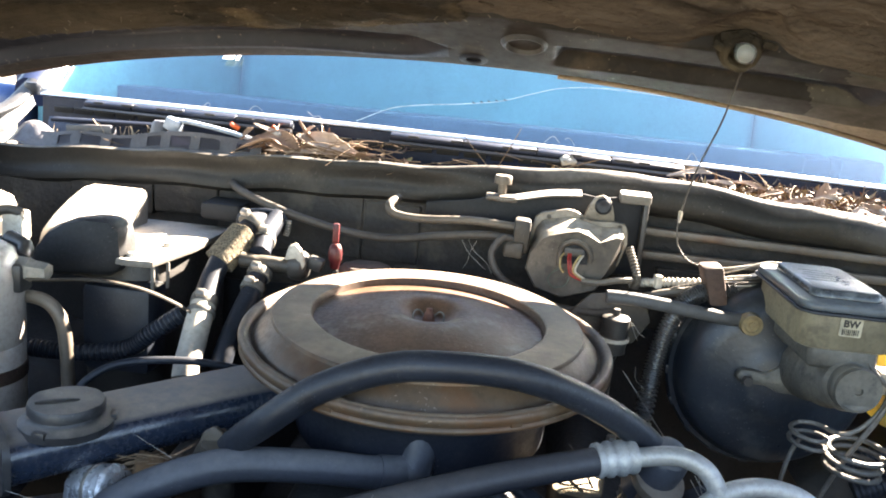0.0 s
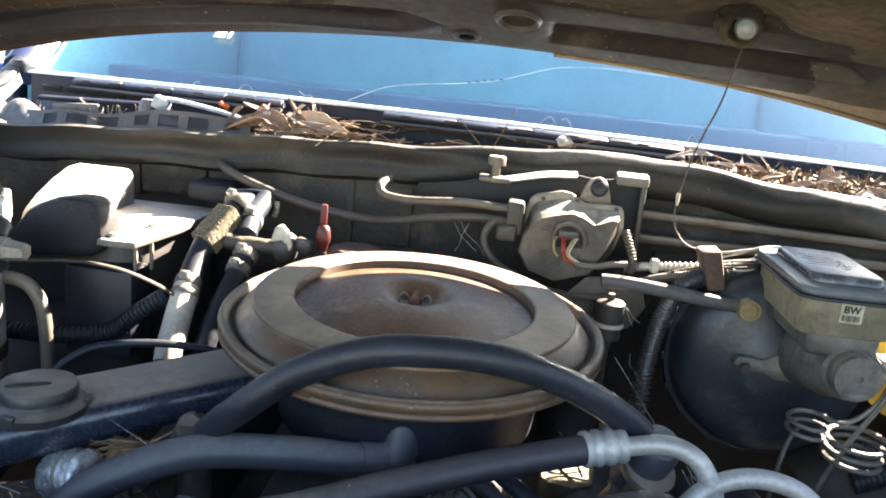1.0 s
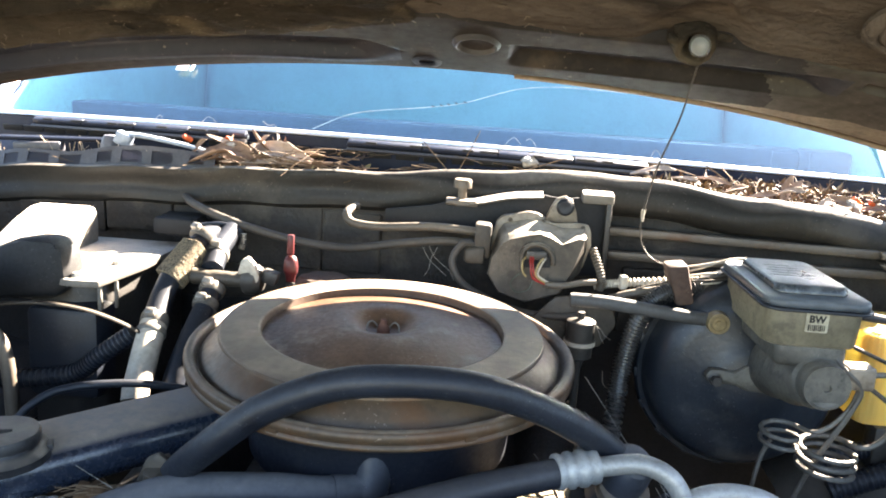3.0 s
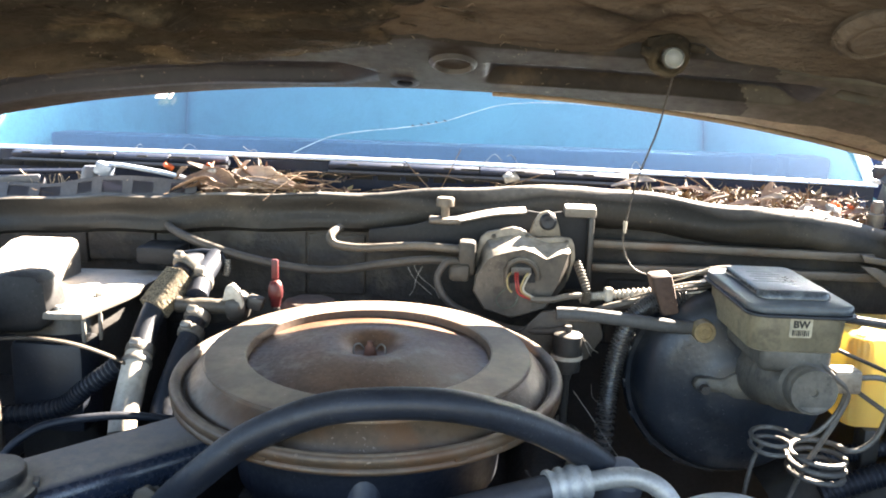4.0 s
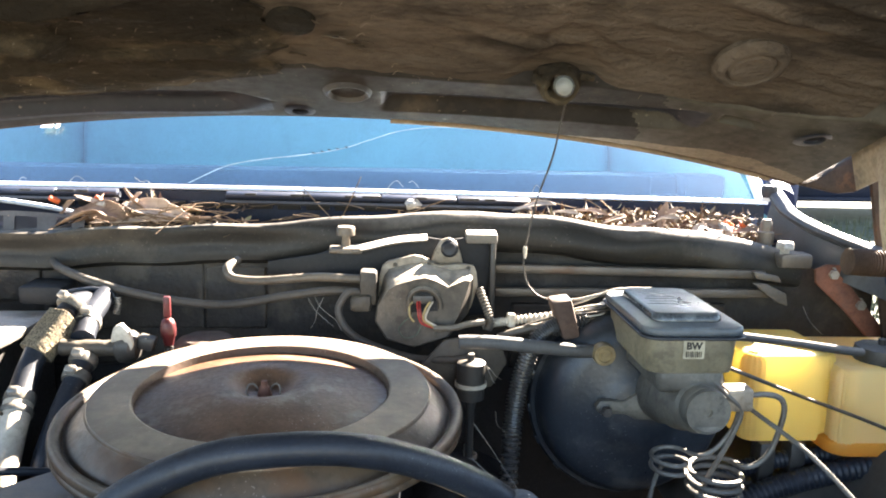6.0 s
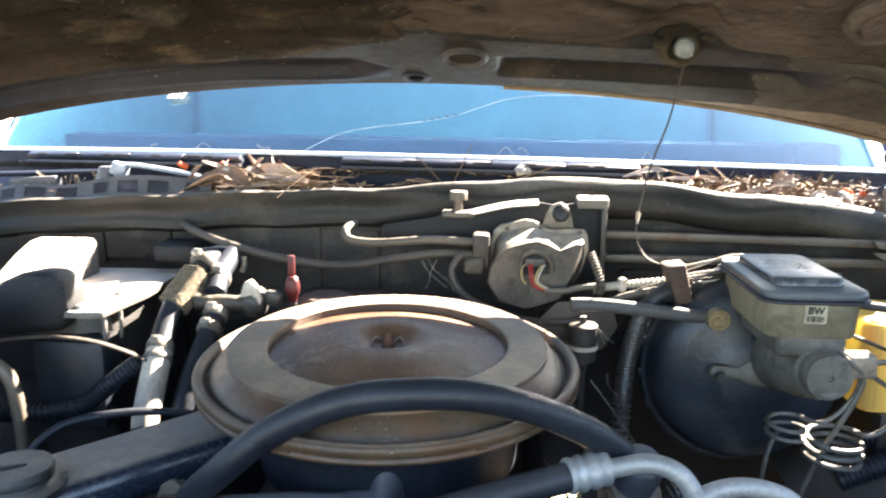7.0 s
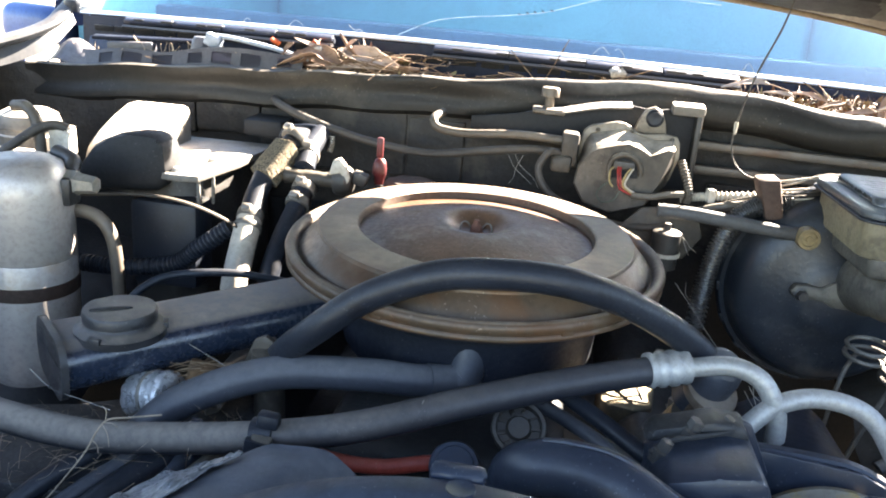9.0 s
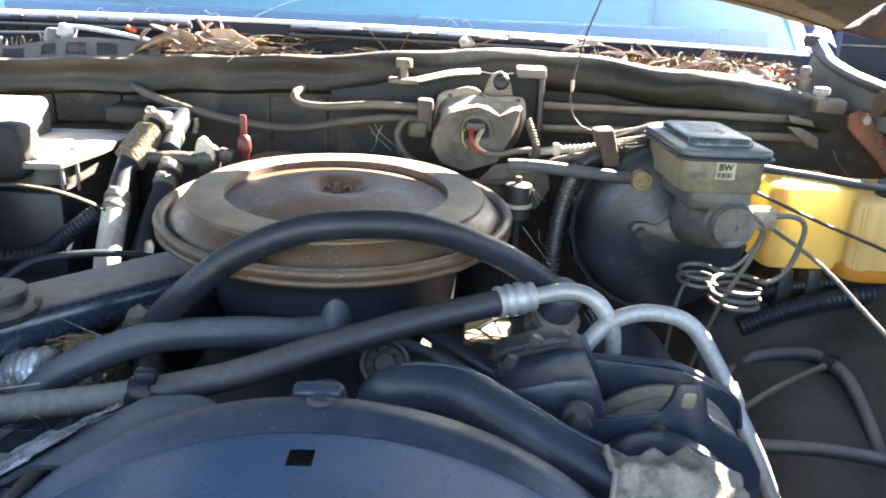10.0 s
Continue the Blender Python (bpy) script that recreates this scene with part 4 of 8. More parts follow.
for side in (1, -1):
    part("door_side", box((side * 0.88, 2.5, 0.64), (0.08, 2.5, 0.6), 0.02), BODY_BLUE, cab)
    part("side_trim", plate([(1.46, 0.95), (1.46, 1.15), (2.02, 1.50), (2.1, 1.615), (3.85, 1.615), (3.85, 0.95)], "x", side * 0.80 - 0.015, side * 0.80 + 0.015, 0.004), CABIN, cab)
    part("quarter_skin", plate([(1.44, 0.93), (1.44, 1.16), (2.0, 1.52), (2.09, 1.63), (3.86, 1.63), (3.86, 0.93)], "x", side * 0.835 - 0.008, side * 0.835 + 0.008, 0.002), BODY_BLUE, cab)
part("tail", box((0, 3.8, 0.75), (1.7, 0.1, 0.8), 0.02), BODY_BLUE, cab)
part("cabin_floor", box((0, 2.5, 0.4), (1.7, 2.5, 0.05), 0.01), CABIN, cab)
dash = thing("dashboard", (0, 1.6, 0.9), "dark blue padded dashboard with a stepped instrument hood", "dashboard")
part("pad", plate([(-0.74, 1.36), (-0.4, 1.30), (0.0, 1.285), (0.4, 1.30), (0.74, 1.36), (0.74, 1.75), (-0.74, 1.75)], "z", 1.05, 1.102, 0.012), DASH, dash)
part("fascia", box((0, 1.72, 1.0), (1.45, 0.1, 0.28), 0.02), DASH, dash)
part("upper_pad", box((-0.0535, 1.66, 1.121), (1.377, 0.08, 0.046), 0.006), DASH, dash)
part("instrument_hood", box((0.743, 1.66, 1.121), (0.08, 0.08, 0.046), 0.006), DASH, dash)
fs = thing("front_bench", (0, 2.35, 0.45), "light blue vinyl front bench seat", "seat")
part("backrest", box((0, 2.5, 0.98), (1.56, 0.16, 0.75), 0.05, (-12, 0, 0), seg=4), SEAT, fs)
part("cushion", box((0, 2.2, 0.6), (1.5, 0.55, 0.18), 0.05, seg=4), SEAT, fs)
rs = thing("rear_bench", (0, 3.3, 0.45), "light blue vinyl rear bench seat", "seat")
part("backrest", box((0, 3.4, 0.9), (1.4, 0.16, 0.6), 0.05, (-12, 0, 0), seg=4), SEAT, rs)
part("cushion", box((0, 3.15, 0.6), (1.4, 0.5, 0.18), 0.05, seg=4), SEAT, rs)

# side mirror beyond the far pillar
mi = thing("side_mirror", (-1.08, 1.75, 1.03), "mid blue painted door mirror", "mirror")
part("housing", rough_up(box((-1.09, 1.75, 1.075), (0.15, 0.07, 0.085), 0.03, (0, 0, -10), seg=4), 0.003, 0.05), MIRROR_BLUE, mi)
part("stalk", sweep([(-1.02, 1.76, 1.06), (-0.96, 1.77, 1.04), (-0.9, 1.78, 1.03)], 0.015, 10, 8), BODY_BLUE, mi)

# parked car beyond the fender
pc = thing("parked_car", (5.1, 10.0, 0.0), "dark navy car parked on the grass beyond the fender", "car")
part("body", plate([(2.6, 0.3), (7.6, 0.3), (7.65, 0.62), (7.3, 0.86), (3.4, 0.92), (2.7, 0.82), (2.5, 0.55)], "y", 9.1, 10.8, 0.08), NAVY, pc)
part("cabin", plate([(3.9, 0.92), (7.2, 0.9), (6.7, 1.42), (4.6, 1.44)], "y", 9.22, 10.68, 0.05), clear_mat("dark side glass", (0.02, 0.03, 0.04), 0.05, through=0.0), pc, "dark tinted side windows")
part("roof", plate([(4.55, 1.42), (4.65, 1.46), (6.65, 1.45), (6.75, 1.41)], "y", 9.2, 10.7, 0.015), NAVY, pc)
part("side_strip", box((5.1, 9.085, 0.72), (4.4, 0.02, 0.02), 0.006), RAIL, pc)
part("sill", box((5.1, 9.12, 0.31), (4.6, 0.06, 0.05), 0.01), NAVY, pc)
for x in (3.5, 6.75):
    w = part("wheel", lathe([(0.0, -0.09), (0.2, -0.09), (0.3, -0.1), (0.33, -0.05), (0.33, 0.06), (0.3, 0.1), (0.0, 0.1)], (x, 9.18, 0.33), "y", 32), BELT_BLACK, pc)
    part("rim", lathe([(0.0, -0.11), (0.1, -0.115), (0.19, -0.1), (0.2, -0.08)], (x, 9.18, 0.33), "y", 24), ALU, w)


# ---- engine ----
eng = thing("engine", (0, 0.8, 0.45), "oily dark cast engine with valve covers and manifold", "engine")
part("block", rough_up(box((0, 0.85, 0.6), (0.4, 0.52, 0.4), 0.03, seg=3), 0.006, 0.06), ENGINE, eng)
part("intake_manifold", rough_up(box((0, 0.83, 0.815), (0.22, 0.42, 0.06), 0.02, seg=3), 0.006, 0.05), ENGINE, eng)
for side in (1, -1):
    vc = part("valve_cover", box((side * 0.215, 0.86, 0.786), (0.125, 0.46, 0.075), 0.02, (0, side * 26, 0), seg=3), ENGINE, eng)
    for y in (0.68, 0.8, 0.92, 1.04):
        part("cover_bolt", lathe([(0.0, 0.012), (0.006, 0.012), (0.006, 0.0), (0.012, 0.0), (0.012, -0.01)], (side * 0.225, y, 0.826), "z", 6), ZINC, vc)
# Added gold block, placed where the sun reaches to show a bright patch.
part("sun_patch_block", rough_up(plate([(0.146, 0.765), (0.153, 0.757), (0.178, 0.753), (0.198, 0.765), (0.205, 0.815), (0.19, 0.842), (0.148, 0.84)], "z", 0.79, 0.8445, 0.005), 0.0015, 0.012), GOLD_BLOCK, eng, "gold block added to catch the sun patch")
# Added rods whose shadows dapple the block.
for pts in ([(0.15, 0.80, 0.856), (0.175, 0.79, 0.86), (0.2, 0.80, 0.858)], [(0.165, 0.83, 0.862), (0.178, 0.795, 0.857), (0.186, 0.765, 0.85)], [(0.16, 0.77, 0.852), (0.182, 0.785, 0.858), (0.21, 0.79, 0.862)]):
    part("dapple_rod", sweep(pts, 0.0016, 14, 6), ENGINE, eng)
part("carburettor", rough_up(box((0, 0.82, 0.86), (0.16, 0.2, 0.06), 0.01), 0.004, 0.03), CAST, eng)
part("timing_cover", rough_up(box((0.0, 0.57, 0.66), (0.26, 0.06, 0.3), 0.02, seg=3), 0.004, 0.05), ENGINE, eng)

# ---- air cleaner ----
AC = Vector((0, 0.82, 0))
ac = thing("air_cleaner", (0, 0.82, 0.85), "round rusty tan air cleaner with a dished lid", "air cleaner")
lid = part("lid", lathe([(0.1225, 0.9945), (0.1245, 0.9953), (0.140, 0.9952), (0.155, 0.9942), (0.1615, 0.9932), (0.1625, 0.992), (0.163, 0.99), (0.1636, 0.9892), (0.1645, 0.9885), (0.173, 0.979), (0.179, 0.9725), (0.181, 0.969), (0.184, 0.968)], AC, "z", 128, caps=False), RUSTY_TAN, ac, sharp=22)
dish = part("dish", lathe([(0.0, 0.9865), (0.014, 0.987), (0.019, 0.9885), (0.025, 0.993), (0.030, 0.9972), (0.036, 1.0), (0.045, 1.0012), (0.056, 1.0), (0.072, 0.9968), (0.09, 0.9925), (0.105, 0.9887), (0.113, 0.9872), (0.1208, 0.9866)], AC, "z", 128), RUST_BARE, ac, "bare brown domed middle with a crater", sharp=60)
part("dish_wall", lathe([(0.112, 0.983), (0.1205, 0.984), (0.1214, 0.987), (0.1219, 0.9925), (0.1225, 0.9946)], AC, "z", 128, caps=False), LID_WALL, ac, "rust-brown wall of the dished lid")
part("rim", lathe([(0.182, 0.9670), (0.184, 0.9730), (0.187, 0.9765), (0.1905, 0.9775), (0.194, 0.9755), (0.1955, 0.9720), (0.195, 0.9680), (0.1925, 0.9650), (0.1945, 0.9630), (0.1945, 0.9605), (0.191, 0.9580), (0.186, 0.9570), (0.182, 0.9670)], AC, "z", 128), RUSTY_TAN, ac, sharp=60)
part("tray", lathe([(0.190, 0.960), (0.186, 0.955), (0.172, 0.948), (0.150, 0.936), (0.140, 0.926), (0.136, 0.90), (0.134, 0.875), (0.125, 0.862), (0.06, 0.858), (0.0, 0.858)], AC, "z", 96), TRAY, ac, "blue-black lower tray", sharp=60)
nut = part("wing_nut", lathe([(0.0, 1.0015), (0.003, 1.0015), (0.0035, 0.997), (0.0055, 0.995), (0.0075, 0.985)], AC, "z", 16), RUST_RED, ac, "rusted wing nut")
for side in (1, -1):
    part("wing", sweep([(AC.x + side * 0.005, 0.82, 0.992), (AC.x + side * 0.010, 0.818, 0.999), (AC.x + side * 0.015, 0.816, 0.9985), (AC.x + side * 0.0165, 0.814, 0.992), (AC.x + side * 0.014, 0.814, 0.987)], 0.0009, 16, 6), RAIL, nut, "dull wire wing")
for a in (200, 250, 300, 350):
    q = AC + Vector((0.1925 * math.cos(radians(a)), 0.1925 * math.sin(radians(a)), 0.967))
    part("rim_clip", box(q, (0.012, 0.004, 0.008), 0.0015, (0, 0, a + 90)), RUSTY_TAN, ac)
ac.rotation_euler.x = radians(2.5)          # the cleaner leans forward on its neck
ac.location.y += 0.0063

# intake snorkel
sn = thing("intake_snorkel", (-0.25, 0.67, 0.86), "blue-black plastic intake snorkel with dusty top", "air duct")
d0, d1 = Vector((-0.169, 0.795, 0)), Vector((-0.3515, 0.616, 0))
along = (d1 - d0).normalized()
across = Vector((-along.y, along.x, 0))


def snorkel_ring(s, w, z0, z1, n=7):
    c = d0 + along * s
    return [c + across * u + Vector((0, 0, z)) for u, z in rounded(-w, z0, w, z1, 0.021, 7)]


bm = bmesh.new()
rings = [[bm.verts.new(v) for v in snorkel_ring(s, w, z0, z1)] for s, w, z0, z1 in ((-0.08, 0.044, 0.873, 0.919), (-0.03, 0.043, 0.873, 0.918), (0.04, 0.042, 0.872, 0.917), (0.12, 0.0415, 0.870, 0.9155), (0.2, 0.0415, 0.868, 0.914), (0.252, 0.042, 0.866, 0.913))]
for a, b in zip(rings, rings[1:]):
    for k in range(len(a)):
        bm.faces.new((a[k], a[(k + 1) % len(a)], b[(k + 1) % len(a)], b[k]))
bm.faces.new(rings[0]); bm.faces.new(rings[-1])
part("duct", bm, DUCT, sn, sharp=50)
bm = bmesh.new()
lips = [[bm.verts.new(v) for v in snorkel_ring(q, w, 0.866 - e, 0.913 + e)] for q, w, e in ((0.249, 0.0425, 0.001), (0.250, 0.0465, 0.005), (0.256, 0.0465, 0.005), (0.257, 0.0425, 0.001), (0.2535, 0.038, -0.004))]
for a, b in zip(lips, lips[1:]):
    for k in range(len(a)):
        bm.faces.new((a[k], a[(k + 1) % len(a)], b[(k + 1) % len(a)], b[k]))
bm.faces.new(lips[-1])
part("end_lip", bm, CAP_DUST, sn, "dusty lip round the duct end", sharp=50)
cap = Vector((-0.298, 0.643, 0.9145))
motor = part("vacuum_motor", rough_up(lathe([(0.039, -0.006), (0.0395, 0.001), (0.0375, 0.003), (0.034, 0.004), (0.031, 0.0065), (0.0305, 0.0085), (0.0322, 0.0095), (0.0325, 0.0165), (0.031, 0.019), (0.0285, 0.0195), (0.0, 0.0205)], cap, "z", 64), 0.0006, 0.012), CAP_DUST, sn, "dusty two-tier round vacuum motor cap")
slot = [(0.018 * math.cos(a), 0.0042 * math.sin(a)) for a in span_list(0, 2 * math.pi, 24)[:-1]]
# Black plate stands for the shade in the slot.
part("slot", plate([(cap.x - 0.004 + u * 0.88 - v * 0.47, cap.y - 0.008 + u * 0.47 + v * 0.88) for u, v in slot], "z", cap.z + 0.0190, cap.z + 0.0212, 0.0004), INK, motor, "black lens-shaped plate for the slot's dark inside")
for a in (25, 150, 265):
    part("crimp_tab", box(cap + Vector((0.0385 * math.cos(radians(a)), 0.0385 * math.sin(radians(a)), 0.002)), (0.005, 0.012, 0.006), 0.001, (0, 0, a)), CAP_DUST, motor)

# ---- hoses across the front of the engine ----
def hose(name, pts, r, material, label, n=48, sides=16, **kw):
    t = thing(name, pts[0], label, "hose")
    part("tube", sweep(pts, r, n, sides, **kw), material, t)
    return t


def clamp(t, at, way, r, width=0.011, material=None, screw=True):
    m = Vector(way).normalized().to_track_quat("Z", "Y").to_matrix().to_4x4()
    c = part("clamp", lathe([(r - 0.002, -width / 2), (r + 0.001, -width / 2), (r + 0.0018, -width / 4), (r + 0.0018, width / 4), (r + 0.001, width / 2), (r - 0.002, width / 2)], at, "z", 24, turn=m), material or CLAMP, t, "worm-drive hose clamp")
    if screw:
        part("screw", box(Vector(at) + m.to_3x3() @ Vector((0, r + 0.004, 0)), (0.012, 0.008, 0.009), 0.002, tuple(math.degrees(a) for a in m.to_euler())), ZINC, c)
    return c


h = hose("coolant_hose", [(-0.185, 0.69, 0.845), (-0.173, 0.68, 0.872), (-0.152, 0.662, 0.902), (-0.119, 0.643, 0.937), (-0.077, 0.642, 0.972), (-0.020, 0.640, 0.9995), (0.032, 0.640, 1.0085), (0.093, 0.648, 1.0055), (0.15, 0.672, 0.9825), (0.208, 0.70, 0.944), (0.232, 0.71, 0.915), (0.24, 0.715, 0.86)], 0.0132, RUBBER, "thick black rubber hose arching over the air cleaner", 70, 20)
clamp(h, (-0.160, 0.669, 0.891), (0.5, -0.4, 0.9), 0.0135, 0.012)
t = thing("hose_fitting", (-0.165, 0.66, 0.86), "small grimy metal hose outlet with bracket ears", "hose fitting")
part("neck", rough_up(lathe([(0.015, -0.05), (0.014, 0.02), (0.017, 0.024), (0.017, 0.032), (0.0, 0.034)], (-0.166, 0.664, 0.868), "z", 20), 0.001, 0.01), CAST_DARK, t)
part("ear", plate([(-0.192, 0.884), (-0.182, 0.908), (-0.171, 0.914), (-0.158, 0.905), (-0.15, 0.888)], "y", 0.664, 0.671, 0.002), CAST_DARK, t)

h = hose("bypass_hose", [(-0.30, 0.575, 0.79), (-0.262, 0.598, 0.836), (-0.227, 0.617, 0.866), (-0.159, 0.643, 0.8885), (-0.079, 0.660, 0.891), (-0.03, 0.672, 0.886), (0.004, 0.690, 0.881)], 0.0152, RUBBER_BLUE, "black rubber breather hose ending in a plastic elbow", 60, 18)
part("end_cuff", sweep([(-0.022, 0.675, 0.885), (-0.01, 0.681, 0.883), (0.0, 0.687, 0.882)], 0.0165, 10, 18), RUBBER_BLUE, h)
t = thing("breather_elbow", (0.01, 0.70, 0.87), "black plastic breather elbow on the air cleaner", "hose elbow")
part("body", sweep([(-0.006, 0.686, 0.882), (0.008, 0.690, 0.8835), (0.012, 0.694, 0.893), (0.012, 0.70, 0.913)], 0.0168, 20, 18), RUBBER_BLUE, t)
part("cap", lathe([(0.0, 0.0085), (0.013, 0.008), (0.0168, 0.004), (0.0172, -0.006)], (0.012, 0.70, 0.911), "z", 24), RUBBER_BLUE, t)

a_pts = [(-0.46, 0.53, 0.915), (-0.41, 0.535, 0.892), (-0.35, 0.545, 0.872), (-0.278, 0.545, 0.865), (-0.209, 0.55, 0.870), (-0.132, 0.555, 0.881), (-0.059, 0.57, 0.893), (0.018, 0.60, 0.909), (0.099, 0.64, 0.919), (0.176, 0.677, 0.924)]
h = hose("air_conditioning_hose", a_pts, 0.0128, AC_RUBBER, "dusty black air-conditioning hose with crimped aluminium end", 80, 20)
fer = part("ferrule", lathe([(0.0125, -0.024), (0.0155, -0.023), (0.016, -0.018), (0.0142, -0.015), (0.0142, -0.012), (0.0162, -0.009), (0.0162, -0.005), (0.0142, -0.002), (0.0142, 0.001), (0.0162, 0.004), (0.0162, 0.010), (0.0142, 0.013), (0.0142, 0.016), (0.0158, 0.019), (0.015, 0.024), (0.009, 0.026)], (0.180, 0.679, 0.9245), "z", 32, turn=Vector((0.95, 0.3, 0.1)).to_track_quat("Z", "Y").to_matrix().to_4x4()), ALU, h, "crimped aluminium ferrule")
for v in fer.data.vertices:                         # crimped shorter, with eight flats
    d = Vector((0.95, 0.3, 0.1)).normalized()
    c = Vector((0.180, 0.679, 0.9245))
    v.co += d * (0.008 - 0.2 * (v.co - c).dot(d))
part("pipe", sweep([(0.195, 0.682, 0.926), (0.212, 0.682, 0.930), (0.241, 0.678, 0.937), (0.265, 0.673, 0.930), (0.280, 0.670, 0.909), (0.286, 0.67, 0.885), (0.287, 0.668, 0.83)], 0.0085, 50, 18), ALU, h, "bent bare aluminium pipe")
part("pipe", sweep([(0.235, 0.655, 0.845), (0.252, 0.660, 0.880), (0.281, 0.670, 0.909), (0.322, 0.680, 0.9165), (0.363, 0.680, 0.905), (0.390, 0.670, 0.870), (0.408, 0.650, 0.832), (0.434, 0.630, 0.781), (0.455, 0.615, 0.73)], 0.0085, 60, 18), ALU, h, "bent bare aluminium pipe")
part("pipe_nut", lathe([(0.0, -0.014), (0.0125, -0.014), (0.0125, 0.008), (0.0105, 0.012), (0.0, 0.014)], (0.404, 0.654, 0.838), "z", 6, turn=Vector((0.2, -0.3, -0.5)).to_track_quat("Z", "Y").to_matrix().to_4x4()), ALU, h)

t = thing("water_outlet", (0.236, 0.715, 0.86), "dusty cast water outlet with a worm clamp at the hose end", "water outlet")
tilt = Matrix.Rotation(0.5, 4, "X") @ Matrix.Rotation(0.25, 4, "Y")
part("dome", rough_up(lathe([(0.0, 0.036), (0.010, 0.035), (0.018, 0.030), (0.0215, 0.020), (0.022, 0.0), (0.022, -0.03)], (0.233, 0.712, 0.904), "z", 36, turn=tilt), 0.0008, 0.01), RUBBER_BLUE, t)
part("neck", rough_up(lathe([(0.019, 0.0), (0.019, -0.02), (0.026, -0.026), (0.028, -0.06)], (0.237, 0.702, 0.885), "z", 32, turn=tilt), 0.001, 0.01), CAST_DARK, t, "grey cast neck")
clamp(t, (0.2345, 0.706, 0.897), (0.25, -0.48, 0.85), 0.0235, 0.009, RAIL)
for x, y in ((0.212, 0.672), (0.262, 0.69)):
    b = part("outlet_bolt", lathe([(0.0, 0.012), (0.0065, 0.011), (0.0065, 0.002), (0.010, 0.001), (0.010, -0.012)], (x, y, 0.868), "z", 6), CAST_DARK, t)

t = thing("hose_strap", (-0.128, 0.553, 0.86), "black plastic strap clip round the hose", "strap")
part("band", lathe([(0.0128, -0.009), (0.0152, -0.009), (0.0152, 0.009), (0.0128, 0.009)], (-0.132, 0.555, 0.881), "x", 28, turn=Matrix.Rotation(-0.15, 4, "Y")), RUBBER, t)
part("tail", rough_up(box((-0.134, 0.540, 0.868), (0.022, 0.008, 0.045), 0.002, (14, 12, 0)), 0.0015, 0.01), RUBBER, t)
part("buckle", rough_up(box((-0.130, 0.5385, 0.884), (0.016, 0.009, 0.014), 0.002, (14, 5, 0)), 0.001, 0.01), PLASTIC_BLACK, t)
part("lug", rough_up(box((-0.126, 0.545, 0.902), (0.018, 0.012, 0.012), 0.003, (0, 5, 0)), 0.001, 0.01), RUBBER, t)

rh = hose("radiator_hose", [(0.064, 0.565, 0.862), (0.068, 0.545, 0.888), (0.08, 0.532, 0.902), (0.1, 0.525, 0.909), (0.131, 0.51, 0.912), (0.166, 0.495, 0.899), (0.2, 0.48, 0.885), (0.24, 0.46, 0.873), (0.29, 0.42, 0.862)], 0.0215, BLUE_BLACK, "fat black moulded upper radiator hose", 60, 22)

part("seam", sweep([(0.082, 0.531, 0.926), (0.1, 0.521, 0.9325), (0.131, 0.511, 0.9338), (0.166, 0.497, 0.9215), (0.2, 0.483, 0.9075), (0.24, 0.463, 0.895)], 0.0013, 40, 6), BLUE_BLACK, rh)

# ---- fan shroud ----
SH = Vector((0.031, 0.0, 0.675))
sh = thing("fan_shroud", (0.031, 0.3, 0.55), "scuffed blue-black plastic fan shroud with a square hole", "fan shroud")
angs = sorted(span_list(-1.35, 1.35, 90) + [-0.032, 0.021])


def barrel(r, y, a):
    return (SH.x + r * math.sin(a), y, SH.z + r * math.cos(a))


ys = [0.10, 0.16, 0.22, 0.28, 0.32, 0.343, 0.3615, 0.372, 0.381]
bm = bmesh.new()
gr = [[bm.verts.new(barrel(0.2785 + 0.06 * (0.385 - y), y, a)) for a in angs] for y in ys]
for j in range(len(ys) - 1):
    for i in range(len(angs) - 1):
        if not (j == 5 and -0.033 < angs[i] and angs[i + 1] < 0.022):
            bm.faces.new((gr[j][i], gr[j][i + 1], gr[j + 1][i + 1], gr[j + 1][i]))
bmesh.ops.solidify(bm, geom=bm.faces[:], thickness=0.003)
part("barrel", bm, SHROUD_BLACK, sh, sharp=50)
prof = ((0.2785, 0.380), (0.2775, 0.384), (0.2800, 0.387), (0.2805, 0.396), (0.2835, 0.399), (0.2835, 0.418), (0.281, 0.422), (0.268, 0.423), (0.266, 0.418), (0.266, 0.388))
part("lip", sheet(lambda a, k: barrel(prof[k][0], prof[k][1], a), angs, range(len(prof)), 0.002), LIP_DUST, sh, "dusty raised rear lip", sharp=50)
part("tab", rough_up(box((0.03, 0.428, 0.956), (0.034, 0.014, 0.012), 0.005), 0.002, 0.01), LIP_DUST, sh)
part("wall", box((0.03, 0.12, 0.7), (0.7, 0.01, 0.45), 0.004), SHROUD_BLACK, sh)
part("boss", lathe([(0.004, 0.0), (0.0085, 0.0016), (0.0085, 0.0), (0.004, -0.001)], (0.033, 0.409, 0.9592), "z", 20), LIP_DUST, sh)
fan = thing("engine_fan", (0.033, 0.46, 0.66), "dark engine cooling fan behind the shroud", "fan")
part("hub", lathe([(0.0, -0.03), (0.07, -0.03), (0.075, 0.0), (0.05, 0.04), (0.0, 0.05)], (0.033, 0.47, 0.66), "y", 32), ENGINE, fan)
for k in range(6):
    a = math.radians(60 * k + 18)
    part("blade", box((0.033 + 0.15 * math.cos(a), 0.46, 0.66 + 0.15 * math.sin(a)), (0.17, 0.05, 0.004), 0.0015, (25, -math.degrees(a), 0)), ENGINE, fan)

